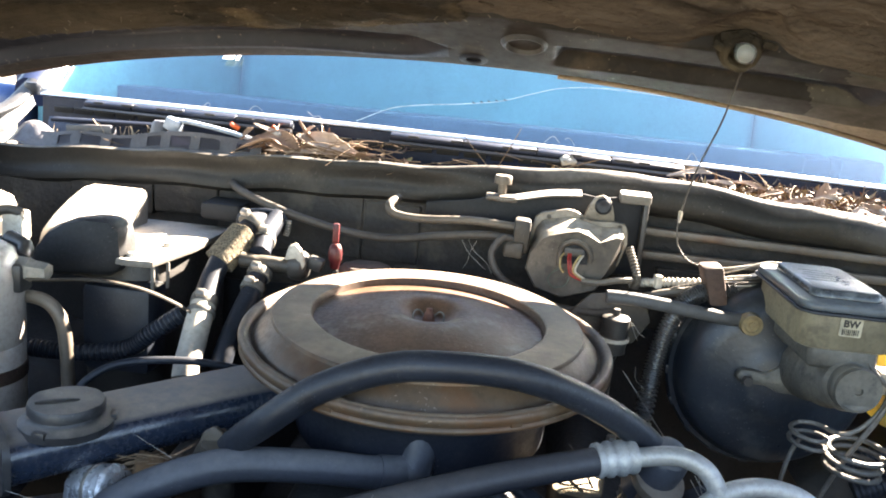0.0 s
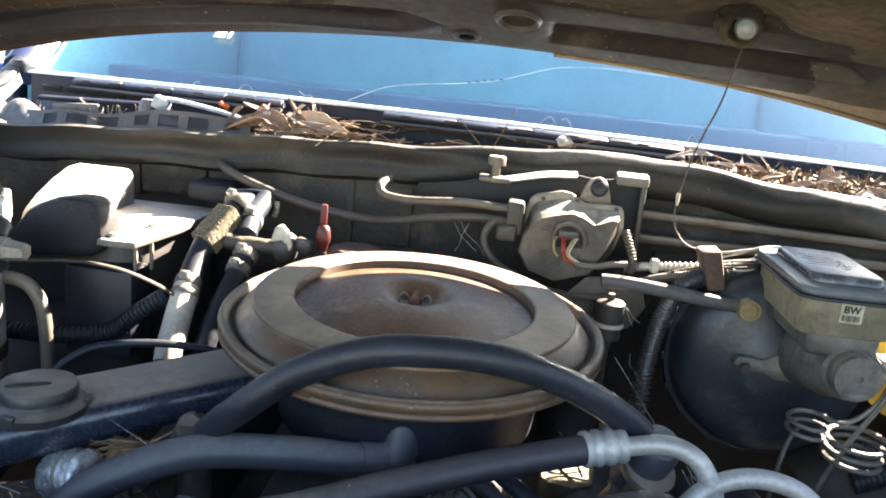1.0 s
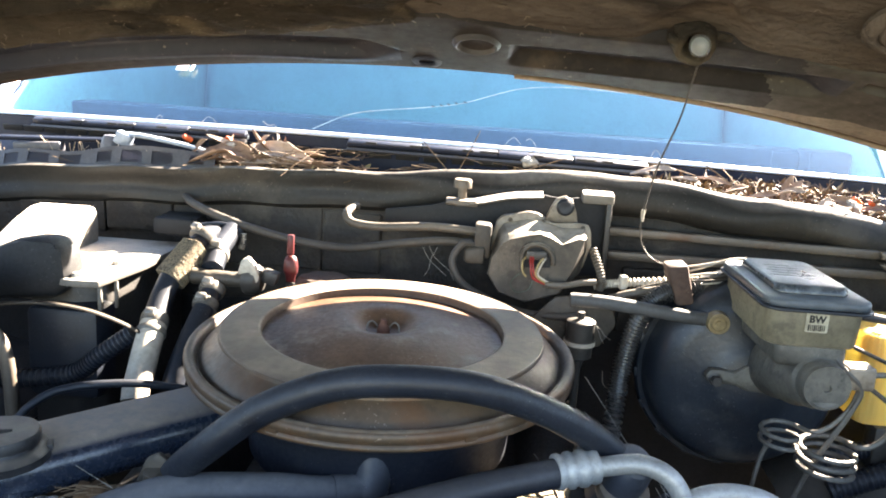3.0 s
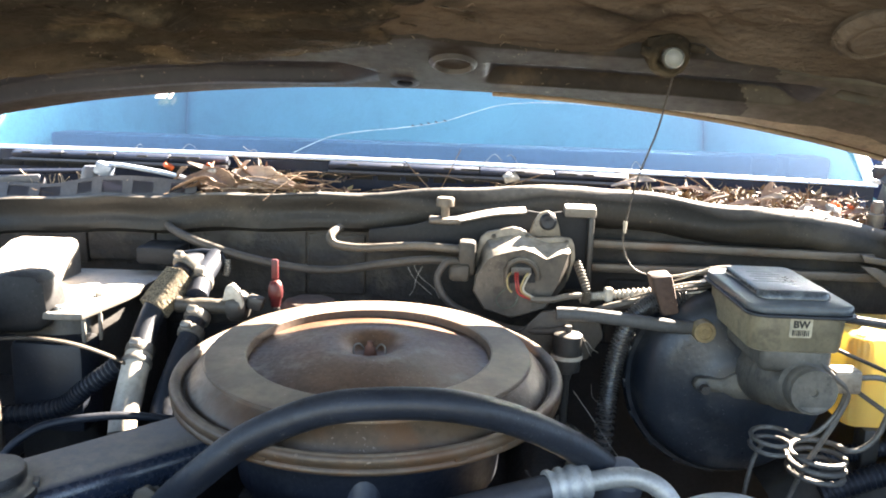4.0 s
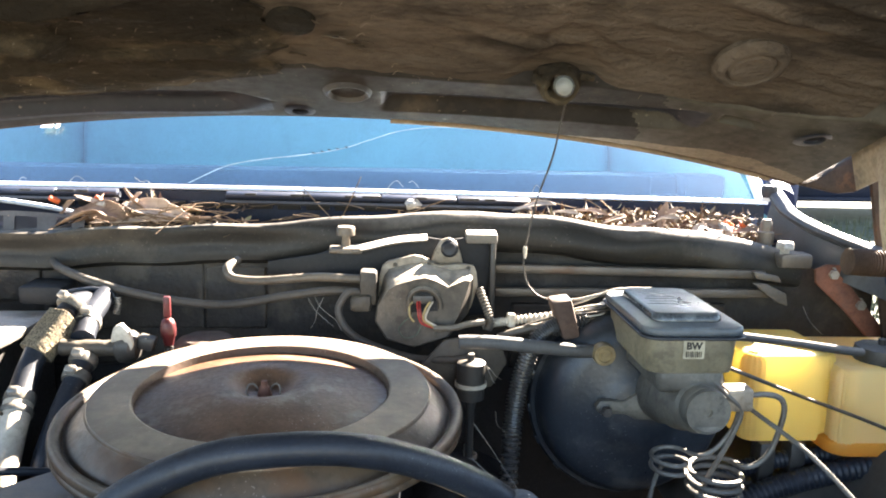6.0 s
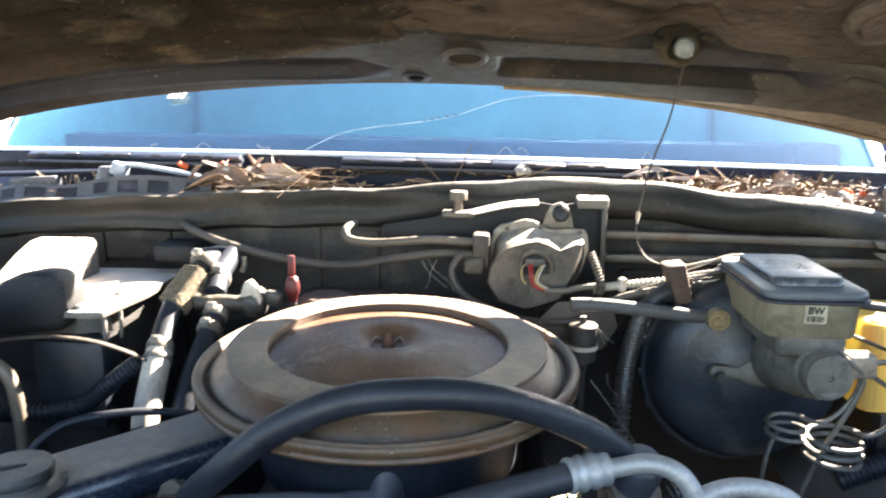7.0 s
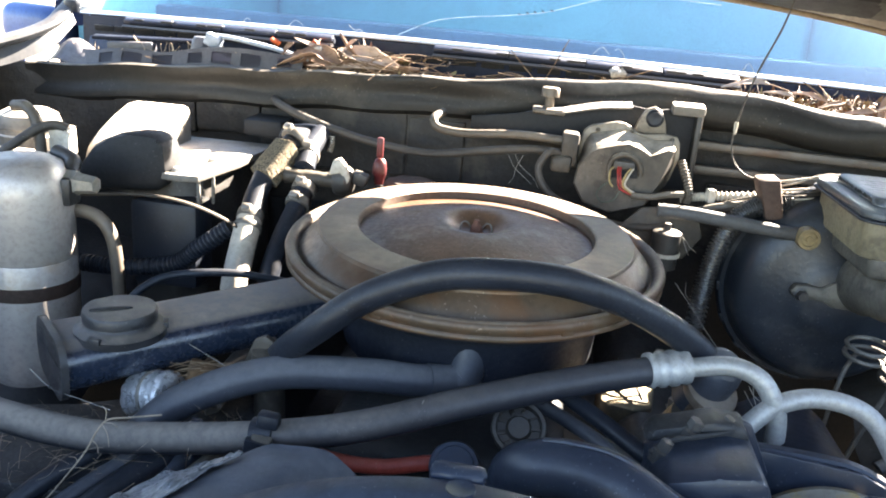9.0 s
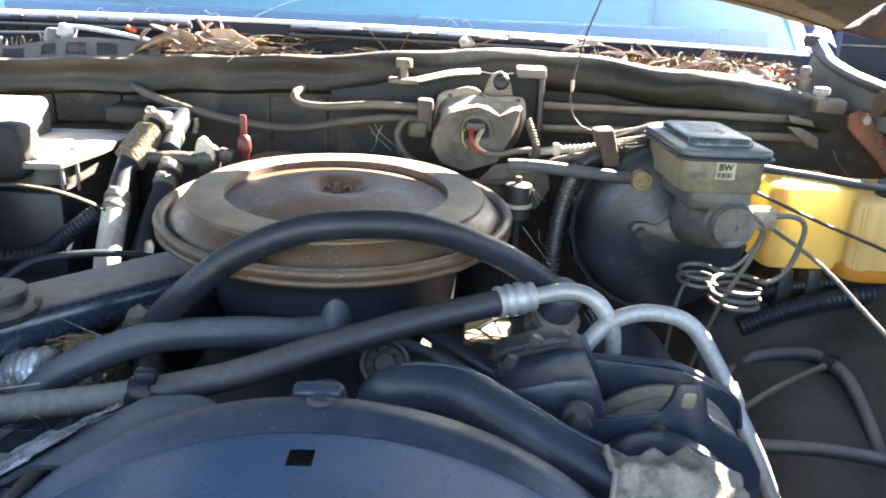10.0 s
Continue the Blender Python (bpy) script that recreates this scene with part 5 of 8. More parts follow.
# taped bundle and oil parts near the shroud
t = thing("wrapped_cover", (-0.10, 0.47, 0.86), "black plastic cover patched with shiny tape", "cover")


def cover_fn(u, v):
    x = -0.225 + 0.14 * u
    y = 0.425 + 0.10 * v
    return (x + 0.05 * v, y, 0.872 + 0.028 * smoothstep(0, 0.5, u) - 0.03 * smoothstep(0.7, 1, u) - 0.012 * (v - 0.5) ** 2 + 0.003 * noise.noise(Vector((u * 5, v * 5, 0))))


part("cover", sheet(cover_fn, span_list(0, 1, 24), span_list(0, 1, 16), 0.004), COVER_BLUE, t)
part("tape_patch", sheet(lambda u, v: Vector(cover_fn(u * 0.42, v * 0.75)) + Vector((0, 0, 0.004 + 0.006 * abs(noise.noise(Vector((u * 9, v * 7, 3.0)))))), span_list(0, 1, 30), span_list(0, 1, 24), 0.001), mat("shiny grey tape", (0.3, 0.33, 0.37), (0.2, 0.22, 0.26), 0.25, 0.4, 0.2, scale=40, bump=0.6), t, "crinkled shiny grey tape", sharp=180)
t = thing("oil_filler_cap", (0.065, 0.625, 0.85), "round black slotted oil filler cap", "cap")
capm = Matrix.Rotation(radians(48), 4, "X")
rim_cap = part("cap", lathe([(0.0, 0.008), (0.009, 0.008), (0.011, 0.003), (0.018, 0.003), (0.0195, 0.009), (0.0225, 0.009), (0.0235, 0.004), (0.0225, -0.008), (0.0, -0.008)], (0.065, 0.625, 0.878), "z", 36, turn=capm), PLASTIC_BLACK, t)
for k in range(9):
    a = math.radians(40 * k)
    q = Vector((0.065, 0.625, 0.878)) + capm.to_3x3() @ Vector((0.015 * math.cos(a), 0.015 * math.sin(a), 0.004))
    part("rib", box(q, (0.009, 0.002, 0.004), 0.0006, (48, 0, 40 * k)), PLASTIC_BLACK, rim_cap)
t = thing("screw_cap", (0.012, 0.56, 0.85), "small round dusty grey-blue domed cap", "cap")
part("cap", lathe([(0.015, -0.05), (0.0165, -0.008), (0.0195, -0.007), (0.02, 0.002), (0.0185, 0.0045), (0.0155, 0.0045), (0.0145, 0.006), (0.0, 0.0065)], (0.018, 0.562, 0.874), "z", 40, turn=Matrix.Rotation(0.75, 4, "X")), LIP_DUST, t)
solo("red_hose", sweep([(-0.115, 0.602, 0.842), (-0.079, 0.6, 0.838), (-0.043, 0.598, 0.8405), (-0.009, 0.596, 0.851), (0.01, 0.59, 0.858)], 0.0066, 24, 12), mat("red rubber", (0.4, 0.06, 0.04), (0.3, 0.045, 0.032), 0.5, dust=0.3, scale=30, grime=0.3), "faded red rubber hose among dark parts", "hose")
hose("ignition_lead", [(0.10, 0.665, 0.897), (0.13, 0.63, 0.895), (0.156, 0.6, 0.892), (0.2, 0.56, 0.882)], 0.0075, RUBBER, "thick black ignition lead", 20, 12)
hose("ignition_lead", [(0.08, 0.69, 0.872), (0.12, 0.64, 0.876), (0.17, 0.6, 0.868)], 0.0065, RUBBER_BLUE, "thick dusty ignition lead", 20, 12)
t = thing("foil_wrap", (-0.26, 0.63, 0.84), "crinkled silvery foil sleeve on a hot-air pipe", "foil sleeve")
part("sleeve", rough_up(lathe([(0.0, -0.024)] + [(0.0215 + 0.0006 * (k % 2), -0.022 + 0.0035 * k) for k in range(12)] + [(0.0195, 0.0195), (0.012, 0.021), (0.0, 0.0205)], (-0.262, 0.634, 0.856), "z", 64, turn=Matrix.Rotation(1.25, 4, "Y") @ Matrix.Rotation(0.3, 4, "X")), 0.0011, 0.007), mat("crumpled foil", (0.72, 0.76, 0.8), (0.58, 0.61, 0.65), 0.28, 0.6, 0.1, scale=60, bump=0.8), t, sharp=20)
part("band", lathe([(0.0222, -0.002), (0.0232, -0.0015), (0.0232, 0.0015), (0.0222, 0.002)], (-0.262, 0.634, 0.856), "z", 40, turn=Matrix.Rotation(1.25, 4, "Y") @ Matrix.Rotation(0.3, 4, "X")), ZINC, t)
t = thing("nest_debris", (-0.21, 0.64, 0.85), "clump of tan fluff and dry grass in a gap", "debris")
part("clump", rough_up(lathe([(0.0, -0.012), (0.014, -0.010), (0.02, 0.0), (0.014, 0.010), (0.0, 0.012)], (-0.222, 0.652, 0.873), "z", 24), 0.006, 0.009), NEST, t, sharp=180)
rg = random.Random(41)
for k in range(14):
    a = Vector((-0.222 + rg.uniform(-0.02, 0.03), 0.648 + rg.uniform(-0.012, 0.012), 0.880 + rg.uniform(-0.006, 0.006)))
    w = Vector((rg.uniform(0.008, 0.03), rg.uniform(-0.01, 0.01), rg.uniform(-0.008, 0.008)))
    part("straw", sweep([a - w, a + Vector((0, 0, rg.uniform(0.001, 0.005))), a + w], 0.0005, 6, 4), TWIG, t)

# Added dark plate fills the shaded gap and carries the debris.
t = thing("gap_plate", (-0.3, 0.6, 0.8), "dark plate added in the shaded gap under the snorkel", "tray")
part("plate", rough_up(plate([(-0.46, 0.52), (-0.2, 0.52), (-0.17, 0.70), (-0.30, 0.70), (-0.36, 0.665), (-0.46, 0.635)], "z", 0.808, 0.816, 0.002), 0.002, 0.05), ENGINE, t)
part("edge", box((-0.33, 0.52, 0.82), (0.26, 0.006, 0.02), 0.002), ENGINE, t)
rg = random.Random(17)
bits = bmesh.new()
for k in range(200):
    a = Vector((rg.uniform(-0.45, -0.19), rg.uniform(0.525, 0.64), 0.8175 + rg.uniform(0, 0.003)))
    w = Vector((rg.gauss(0, 1), rg.gauss(0, 1), rg.gauss(0, 0.3))).normalized() * rg.uniform(0.003, 0.016)
    sweep([a - w, a + Vector((0, 0, rg.uniform(0.001, 0.004))), a + w], rg.uniform(0.0001, 0.0004), 5, 4, bm=bits)
solo("plant_debris", bits, TWIG_PALE, "pale dry plant bits scattered on the dark plate", "debris", kind="stuff")

# ---- accessory drive, front corner ----
t = thing("compressor_bracket", (0.29, 0.53, 0.76), "black steel accessory bracket plates with bolts", "bracket")
part("front_plate", plate([(0.188, 0.862), (0.235, 0.886), (0.262, 0.888), (0.293, 0.893), (0.300, 0.904), (0.303, 0.917), (0.307, 0.920), (0.322, 0.920), (0.327, 0.915), (0.332, 0.893), (0.342, 0.882), (0.369, 0.866), (0.384, 0.840), (0.387, 0.80), (0.37, 0.77), (0.21, 0.77)], "y", 0.524, 0.531, 0.0015), BLUE_BLACK, t)
part("slot", plate(rounded(0.308, 0.899, 0.3195, 0.913, 0.003, 3), "y", 0.5225, 0.5240, 0.0004), PULLEY, t, "slot showing the pulley behind")
part("rear_plate", plate([(0.235, 0.894), (0.252, 0.897), (0.303, 0.892), (0.339, 0.887), (0.371, 0.872), (0.394, 0.855), (0.399, 0.836), (0.39, 0.80), (0.24, 0.80)], "y", 0.612, 0.622, 0.0018), BLUE_BLACK, t)
part("rear_lip", sweep([(0.24, 0.622, 0.895), (0.303, 0.622, 0.892), (0.339, 0.622, 0.887), (0.371, 0.62, 0.872), (0.394, 0.618, 0.855), (0.401, 0.615, 0.83)], 0.006, 30, 8, flat=0.5), BLUE_BLACK, t)
part("block", rough_up(plate([(0.162, 0.850), (0.162, 0.900), (0.172, 0.911), (0.205, 0.919), (0.229, 0.922), (0.241, 0.918), (0.249, 0.89), (0.25, 0.855), (0.22, 0.835)], "y", 0.525, 0.60, 0.006), 0.002, 0.02), BLUE_BLACK, t)
for x, y, z, r in ((0.222, 0.505, 0.897, 0.0135), (0.291, 0.519, 0.880, 0.007), (0.265, 0.519, 0.80, 0.008)):
    b = part("bolt", lathe([(0.0, -0.012), (r * 0.6, -0.0115), (r * 0.68, -0.009), (r * 0.68, -0.002)], (x, y, z), "y", 6), BLACK_METAL, t)
    part("washer", lathe([(r * 0.5, -0.003), (r, -0.002), (r, 0.006), (r * 0.5, 0.006)], (x, y, z), "y", 24), BLACK_METAL, b)
for x, y, z, r in ((0.196, 0.588, 0.922, 0.010), (0.172, 0.566, 0.913, 0.008), (0.222, 0.594, 0.924, 0.009)):
    part("top_bolt", lathe([(0.0, 0.012), (r * 0.62, 0.011), (r * 0.68, 0.003), (r, 0.002), (r, -0.008)], (x, y, z - 0.004), "z", 6, turn=Matrix.Rotation(0.3, 4, "Y")), BLACK_METAL, t)
part("lug", rough_up(plate([(0.160, 0.906), (0.168, 0.917), (0.19, 0.924), (0.212, 0.931), (0.232, 0.93), (0.24, 0.918), (0.222, 0.91), (0.19, 0.908)], "y", 0.584, 0.612, 0.004), 0.0022, 0.012), ENGINE, t, "oily cast lug")
part("linkage", sweep([(0.163, 0.565, 0.909), (0.18, 0.572, 0.918), (0.206, 0.58, 0.921), (0.226, 0.585, 0.925)], 0.0022, 20, 7), ENGINE, t)
part("gusset", plate([(0.232, 0.928), (0.243, 0.924), (0.262, 0.885), (0.258, 0.872), (0.246, 0.876)], "y", 0.598, 0.604, 0.0015), BLUE_BLACK, t)
t = thing("compressor", (0.31, 0.60, 0.72), "belt-driven compressor with a worn two-groove pulley", "compressor")
part("pulley", lathe([(0.0, -0.022), (0.03, -0.022), (0.034, -0.026), (0.058, -0.026), (0.062, -0.02), (0.076, -0.02), (0.078, -0.016), (0.070, -0.009), (0.070, -0.005), (0.078, 0.002), (0.078, 0.005), (0.070, 0.012), (0.070, 0.016), (0.079, 0.023), (0.079, 0.027), (0.0, 0.027)], (0.317, 0.574, 0.801), "y", 72), PULLEY, t, "worn pulley with yellow paint marks")
part("body", lathe([(0.0, 0.0), (0.055, 0.0), (0.06, 0.01), (0.06, 0.12), (0.0, 0.13)], (0.31, 0.63, 0.82), "y", 40), NAVY, t)
part("drive_belt", sweep([(0.245, 0.568, 0.85), (0.16, 0.568, 0.80), (0.08, 0.568, 0.70)], 0.006, 10, 8), BELT_BLACK, t)
t = thing("power_steering_pulley", (0.28, 0.47, 0.76), "blue-black stamped pulley below the bracket", "pulley")
part("pulley", lathe([(0.0, -0.012), (0.03, -0.012), (0.036, -0.02), (0.06, -0.02), (0.064, -0.012), (0.064, 0.01), (0.0, 0.01)], (0.288, 0.488, 0.825), "y", 56, turn=Matrix.Rotation(-0.35, 4, "X")), BLUE_BLACK, t)

# rag
rag = bmesh.new()
rg = random.Random(3)
us, vs = span_list(0, 1, 44), span_list(0, 1, 36)


def rag_fn(u, v):
    x, y = 0.232 + 0.098 * u, 0.462 - 0.085 * v
    z = 0.909 - 0.14 * max(0, u - 0.6) ** 2 - 0.03 * max(0, 0.12 - u) - 0.09 * max(0, v - 0.45) - 0.12 * max(0, 0.14 - v)
    n = noise.noise(Vector((u * 3.2, v * 2.6, 1.0))) * 0.009 + (0.4 - min(0.4, 1.6 * abs(noise.noise(Vector((u * 2.6 + v * 1.2 + 3, v * 3.2 - u * 1.5, 6.0)))))) * 0.018 + noise.noise(Vector((u * 16, v * 14, 2.0))) * 0.0012
    return (x + 0.004 * noise.noise(Vector((v * 8, u * 3, 3.0))), y + 0.004 * noise.noise(Vector((u * 8, v * 3, 5.0))), z + n - 0.006)


rg_t = thing("rag", (0.28, 0.43, 0.86), "crumpled dirty grey rag stuffed by the radiator hose", "rag")
part("cloth", sheet(rag_fn, us, vs, 0.003), RAG, rg_t, sharp=180)
part("hem", sweep([Vector(rag_fn(0.0, v)) + Vector((0, 0, 0.001)) for v in span_list(0, 1, 14)], 0.0022, 50, 8), RAG, rg_t)
part("hem", sweep([Vector(rag_fn(u, 0.0)) + Vector((0, 0, 0.001)) for u in span_list(0, 1, 14)], 0.002, 50, 8), RAG, rg_t)
t = thing("reservoir_neck", (0.285, 0.42, 0.80), "dark pump reservoir under the rag", "pump reservoir")
part("body", lathe([(0.0, 0.085), (0.03, 0.083), (0.042, 0.07), (0.045, 0.0)], (0.282, 0.425, 0.80), "z", 32), BLUE_BLACK, t)


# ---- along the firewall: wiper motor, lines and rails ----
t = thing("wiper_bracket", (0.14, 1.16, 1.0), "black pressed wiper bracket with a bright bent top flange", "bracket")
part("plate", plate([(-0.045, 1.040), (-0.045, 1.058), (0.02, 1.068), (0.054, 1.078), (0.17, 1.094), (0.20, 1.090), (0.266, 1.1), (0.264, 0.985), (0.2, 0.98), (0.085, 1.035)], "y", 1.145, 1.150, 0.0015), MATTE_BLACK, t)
# Pale flange holds the bracket's sunlit top in its colour.
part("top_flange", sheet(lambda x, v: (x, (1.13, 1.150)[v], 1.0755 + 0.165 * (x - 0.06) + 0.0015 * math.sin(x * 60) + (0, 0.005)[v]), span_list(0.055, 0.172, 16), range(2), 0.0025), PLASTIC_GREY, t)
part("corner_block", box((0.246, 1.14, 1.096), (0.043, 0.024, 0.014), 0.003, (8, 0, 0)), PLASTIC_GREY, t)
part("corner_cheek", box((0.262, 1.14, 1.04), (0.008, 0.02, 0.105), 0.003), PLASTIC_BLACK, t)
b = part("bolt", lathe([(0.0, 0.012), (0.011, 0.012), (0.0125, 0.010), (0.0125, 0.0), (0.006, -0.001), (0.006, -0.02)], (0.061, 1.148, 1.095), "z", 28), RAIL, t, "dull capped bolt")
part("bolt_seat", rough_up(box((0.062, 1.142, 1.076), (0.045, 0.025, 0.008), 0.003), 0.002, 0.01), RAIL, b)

def loft(rings, bm=None):
    """A skin over rings of (outline in x and z, y), closed at both ends."""
    bm = bm or bmesh.new()
    loops = [[bm.verts.new((u, y, v)) for u, v in outline] for outline, y in rings]
    n = len(loops[0])
    for a, b in zip(loops, loops[1:]):
        for k in range(n):
            bm.faces.new((a[k], a[(k + 1) % n], b[(k + 1) % n], b[k]))
    bm.faces.new(loops[0]); bm.faces.new(loops[-1])
    return bm


def shrunk(outline, k):
    cx, cy = sum(p[0] for p in outline) / len(outline), sum(p[1] for p in outline) / len(outline)
    return [(cx + (u - cx) * k, cy + (v - cy) * k) for u, v in outline]


t = thing("wiper_motor", (0.165, 1.09, 0.97), "cast grey wiper motor with dusty humped cover and plug", "wiper motor")
part("flange", plate([(0.107, 1.049), (0.111, 1.064), (0.119, 1.071), (0.152, 1.079), (0.164, 1.077), (0.176, 1.070), (0.183, 1.066), (0.216, 1.068), (0.231, 1.066), (0.235, 1.057), (0.237, 1.039), (0.228, 1.007), (0.122, 1.003), (0.106, 1.024)], "y", 1.0875, 1.0955, 0.002), CAST, t, "pale gasket flange round the motor cover")
cover_back = [(0.113, 1.050), (0.120, 1.061), (0.152, 1.069), (0.164, 1.070), (0.182, 1.064), (0.201, 1.060), (0.226, 1.062), (0.231, 1.050), (0.231, 1.030), (0.225, 1.002), (0.205, 0.976), (0.154, 0.961), (0.117, 0.972), (0.107, 1.003), (0.109, 1.031)]
cover_front = [(0.119, 1.043), (0.128, 1.049), (0.151, 1.056), (0.166, 1.059), (0.180, 1.055), (0.196, 1.047), (0.217, 1.056), (0.224, 1.055), (0.219, 1.039), (0.211, 1.011), (0.196, 0.981), (0.153, 0.967), (0.118, 0.977), (0.103, 1.001), (0.106, 1.022)]
part("cover", rough_up(loft([(cover_back, 1.088), (cover_front, 1.047), (shrunk(cover_front, 0.975), 1.044)]), 0.0007, 0.02), MOTOR, t, "humped cover, dusty top paled for sun", sharp=30)
part("ear", plate([(0.174, 1.066), (0.180, 1.084), (0.187, 1.097), (0.198, 1.101), (0.208, 1.096), (0.214, 1.082), (0.218, 1.064)], "y", 1.097, 1.105, 0.0025), CAST, t)
part("grommet", lathe([(0.0, -0.004), (0.004, -0.006), (0.0085, -0.006), (0.0115, -0.003), (0.0115, 0.004)], (0.199, 1.097, 1.0865), "y", 28), RUBBER, t, "rubber grommet and bolt")
for x, z in ((0.128, 1.066), (0.172, 1.068), (0.224, 1.062)):
    part("rivet", lathe([(0.0, -0.0025), (0.0026, -0.002), (0.0032, 0.0)], (x, 1.0875, z), "y", 10), CAST_DARK, t)
arch = [(0.146, 1.041, 1.012), (0.1455, 1.041, 1.029), (0.150, 1.040, 1.040), (0.163, 1.039, 1.0455), (0.177, 1.040, 1.040), (0.184, 1.041, 1.030), (0.185, 1.042, 1.020)]
part("socket_arch", sweep(arch, 0.0036, 40, 10), MOTOR, t)
pl = part("plug", box((0.163, 1.040, 1.0315), (0.026, 0.010, 0.011), 0.002), PLASTIC_BLACK, t, "black wire plug in the socket")
# Black backing stands for the shaded inside of the socket.
part("socket_back", plate([(0.147, 1.014), (0.147, 1.03), (0.153, 1.04), (0.164, 1.043), (0.176, 1.039), (0.182, 1.03), (0.182, 1.016)], "y", 1.0415, 1.0455, 0.0), MATTE_BLACK, t)
for m, pts in ((RED_WIRE, ((0.156, 1.036, 1.030), (0.1565, 1.029, 1.019), (0.161, 1.028, 1.004), (0.179, 1.03, 0.996))), (RED_WIRE, ((0.159, 1.036, 1.030), (0.1595, 1.029, 1.019), (0.164, 1.028, 1.006), (0.181, 1.03, 0.997))), (YELLOW_WIRE, ((0.150, 1.036, 1.029), (0.146, 1.030, 1.024), (0.147, 1.029, 1.012), (0.152, 1.03, 1.005))), (YELLOW_WIRE, ((0.172, 1.036, 1.029), (0.166, 1.028, 1.022), (0.164, 1.027, 1.008), (0.18, 1.029, 0.997))), (PALE, ((0.175, 1.036, 1.029), (0.169, 1.029, 1.02), (0.167, 1.028, 1.008), (0.183, 1.03, 0.998)))):
    part("plug_wire", sweep(pts, 0.0013, 24, 6), m, pl)
part("cable", sweep([(0.176, 1.03, 0.997), (0.19, 1.03, 0.9965), (0.205, 1.03, 0.998), (0.222, 1.032, 1.002), (0.24, 1.036, 1.003)], 0.0042, 24, 8), RUBBER_BROWN, pl)
part("loop_wire", sweep([(0.150, 1.034, 1.012), (0.1385, 1.03, 1.004), (0.133, 1.03, 0.994), (0.141, 1.03, 0.984), (0.155, 1.03, 0.988), (0.161, 1.031, 1.0)], 0.0008, 30, 5), GREEN_WIRE, pl)

t = thing("washer_pump", (0.092, 1.08, 1.01), "small grey washer pump with hose stubs", "washer pump")
part("body", rough_up(box((0.094, 1.072, 1.040), (0.022, 0.03, 0.044), 0.004), 0.001, 0.01), CAST_DARK, t)
part("stub", rough_up(box((0.085, 1.062, 1.022), (0.026, 0.025, 0.022), 0.005), 0.0015, 0.01), CAST_DARK, t)
hose("washer_hose", [(-0.082, 1.13, 1.062), (-0.090, 1.10, 1.058), (-0.086, 1.09, 1.049), (-0.07, 1.088, 1.0445), (-0.038, 1.088, 1.0435), (0.027, 1.086, 1.049), (0.088, 1.078, 1.0485)], 0.0058, RUBBER_BROWN, "stiff dusty grey washer hose along the firewall", 50, 12)
hose("vacuum_hose", [(-0.335, 1.16, 1.052), (-0.31, 1.13, 1.047), (-0.251, 1.1, 1.034), (-0.171, 1.095, 1.0165), (-0.091, 1.09, 1.0105), (-0.018, 1.09, 1.022), (0.04, 1.085, 1.031), (0.082, 1.075, 1.033)], 0.0058, VAC_HOSE, "long grimy grey vacuum hose sagging along the firewall", 60, 12)
hose("vacuum_hose", [(0.082, 1.062, 1.035), (0.068, 1.055, 1.035), (0.057, 1.05, 1.015), (0.066, 1.045, 0.993), (0.09, 1.04, 0.976), (0.146, 1.03, 0.959), (0.2, 1.01, 0.962), (0.225, 1.0, 0.97)], 0.0048, VAC_HOSE, "thin dusty grey vacuum hose", 50, 12)

def brought_to_camera(ob, k, about=Vector((0.1, 0.045, 1.258))):
    """Shift a finished thing along the line to a point, by default near the camera's eye, shrinking it as much."""
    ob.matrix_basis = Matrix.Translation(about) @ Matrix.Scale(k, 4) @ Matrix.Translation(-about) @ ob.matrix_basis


# Bracket is moved towards the camera's eye so that sun reaches its flange.
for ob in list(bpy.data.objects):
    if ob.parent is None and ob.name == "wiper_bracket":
        brought_to_camera(ob, 0.982)

rl = thing("firewall_rail", (0.47, 1.175, 1.0), "two dusty steel rails across the firewall", "rail")
for z0, z1, x1 in ((1.046, 1.040, 0.665), (1.011, 1.012, 0.675)):
    part("rail", rough_up(box(((0.27 + x1) / 2, 1.172, (z0 + z1) / 2), (x1 - 0.27, 0.012, 0.0125), 0.003, (0, math.degrees(math.atan2(z0 - z1, x1 - 0.27)), 0)), 0.001, 0.05), RAIL, rl)
part("end_tab", rough_up(plate([(0.64, 1.047), (0.678, 1.04), (0.684, 1.03), (0.668, 1.033), (0.645, 1.036)], "y", 1.155, 1.163, 0.0015), 0.001, 0.02), RAIL, rl)
part("end_strut", rough_up(plate([(0.64, 1.03), (0.66, 1.03), (0.69, 1.015), (0.694, 0.997), (0.676, 1.003)], "y", 1.152, 1.158, 0.0015), 0.001, 0.02), RAIL, rl)

lm = thing("wiring_loom", (0.32, 1.05, 0.99), "bundle of corrugated wiring loom wrapped with brown tape", "wiring loom")
part("conduit", sweep([(0.242, 1.06, 0.993), (0.262, 1.055, 0.998), (0.29, 1.05, 1.003), (0.34, 1.045, 1.010), (0.39, 1.04, 1.017), (0.43, 1.045, 1.02)], 0.0052, 40, 10, 0.0009, 40), PALE, lm)
part("conduit", sweep([(0.258, 1.03, 0.985), (0.29, 1.03, 0.995), (0.34, 1.032, 1.004), (0.40, 1.035, 1.008), (0.44, 1.04, 1.01)], 0.005, 40, 10), RUBBER_BROWN, lm)
part("conduit", sweep([(0.237, 1.07, 1.038), (0.244, 1.055, 1.02), (0.25, 1.05, 1.002), (0.248, 1.052, 0.99)], 0.005, 30, 8, 0.0008, 16), RUBBER_BROWN, lm)
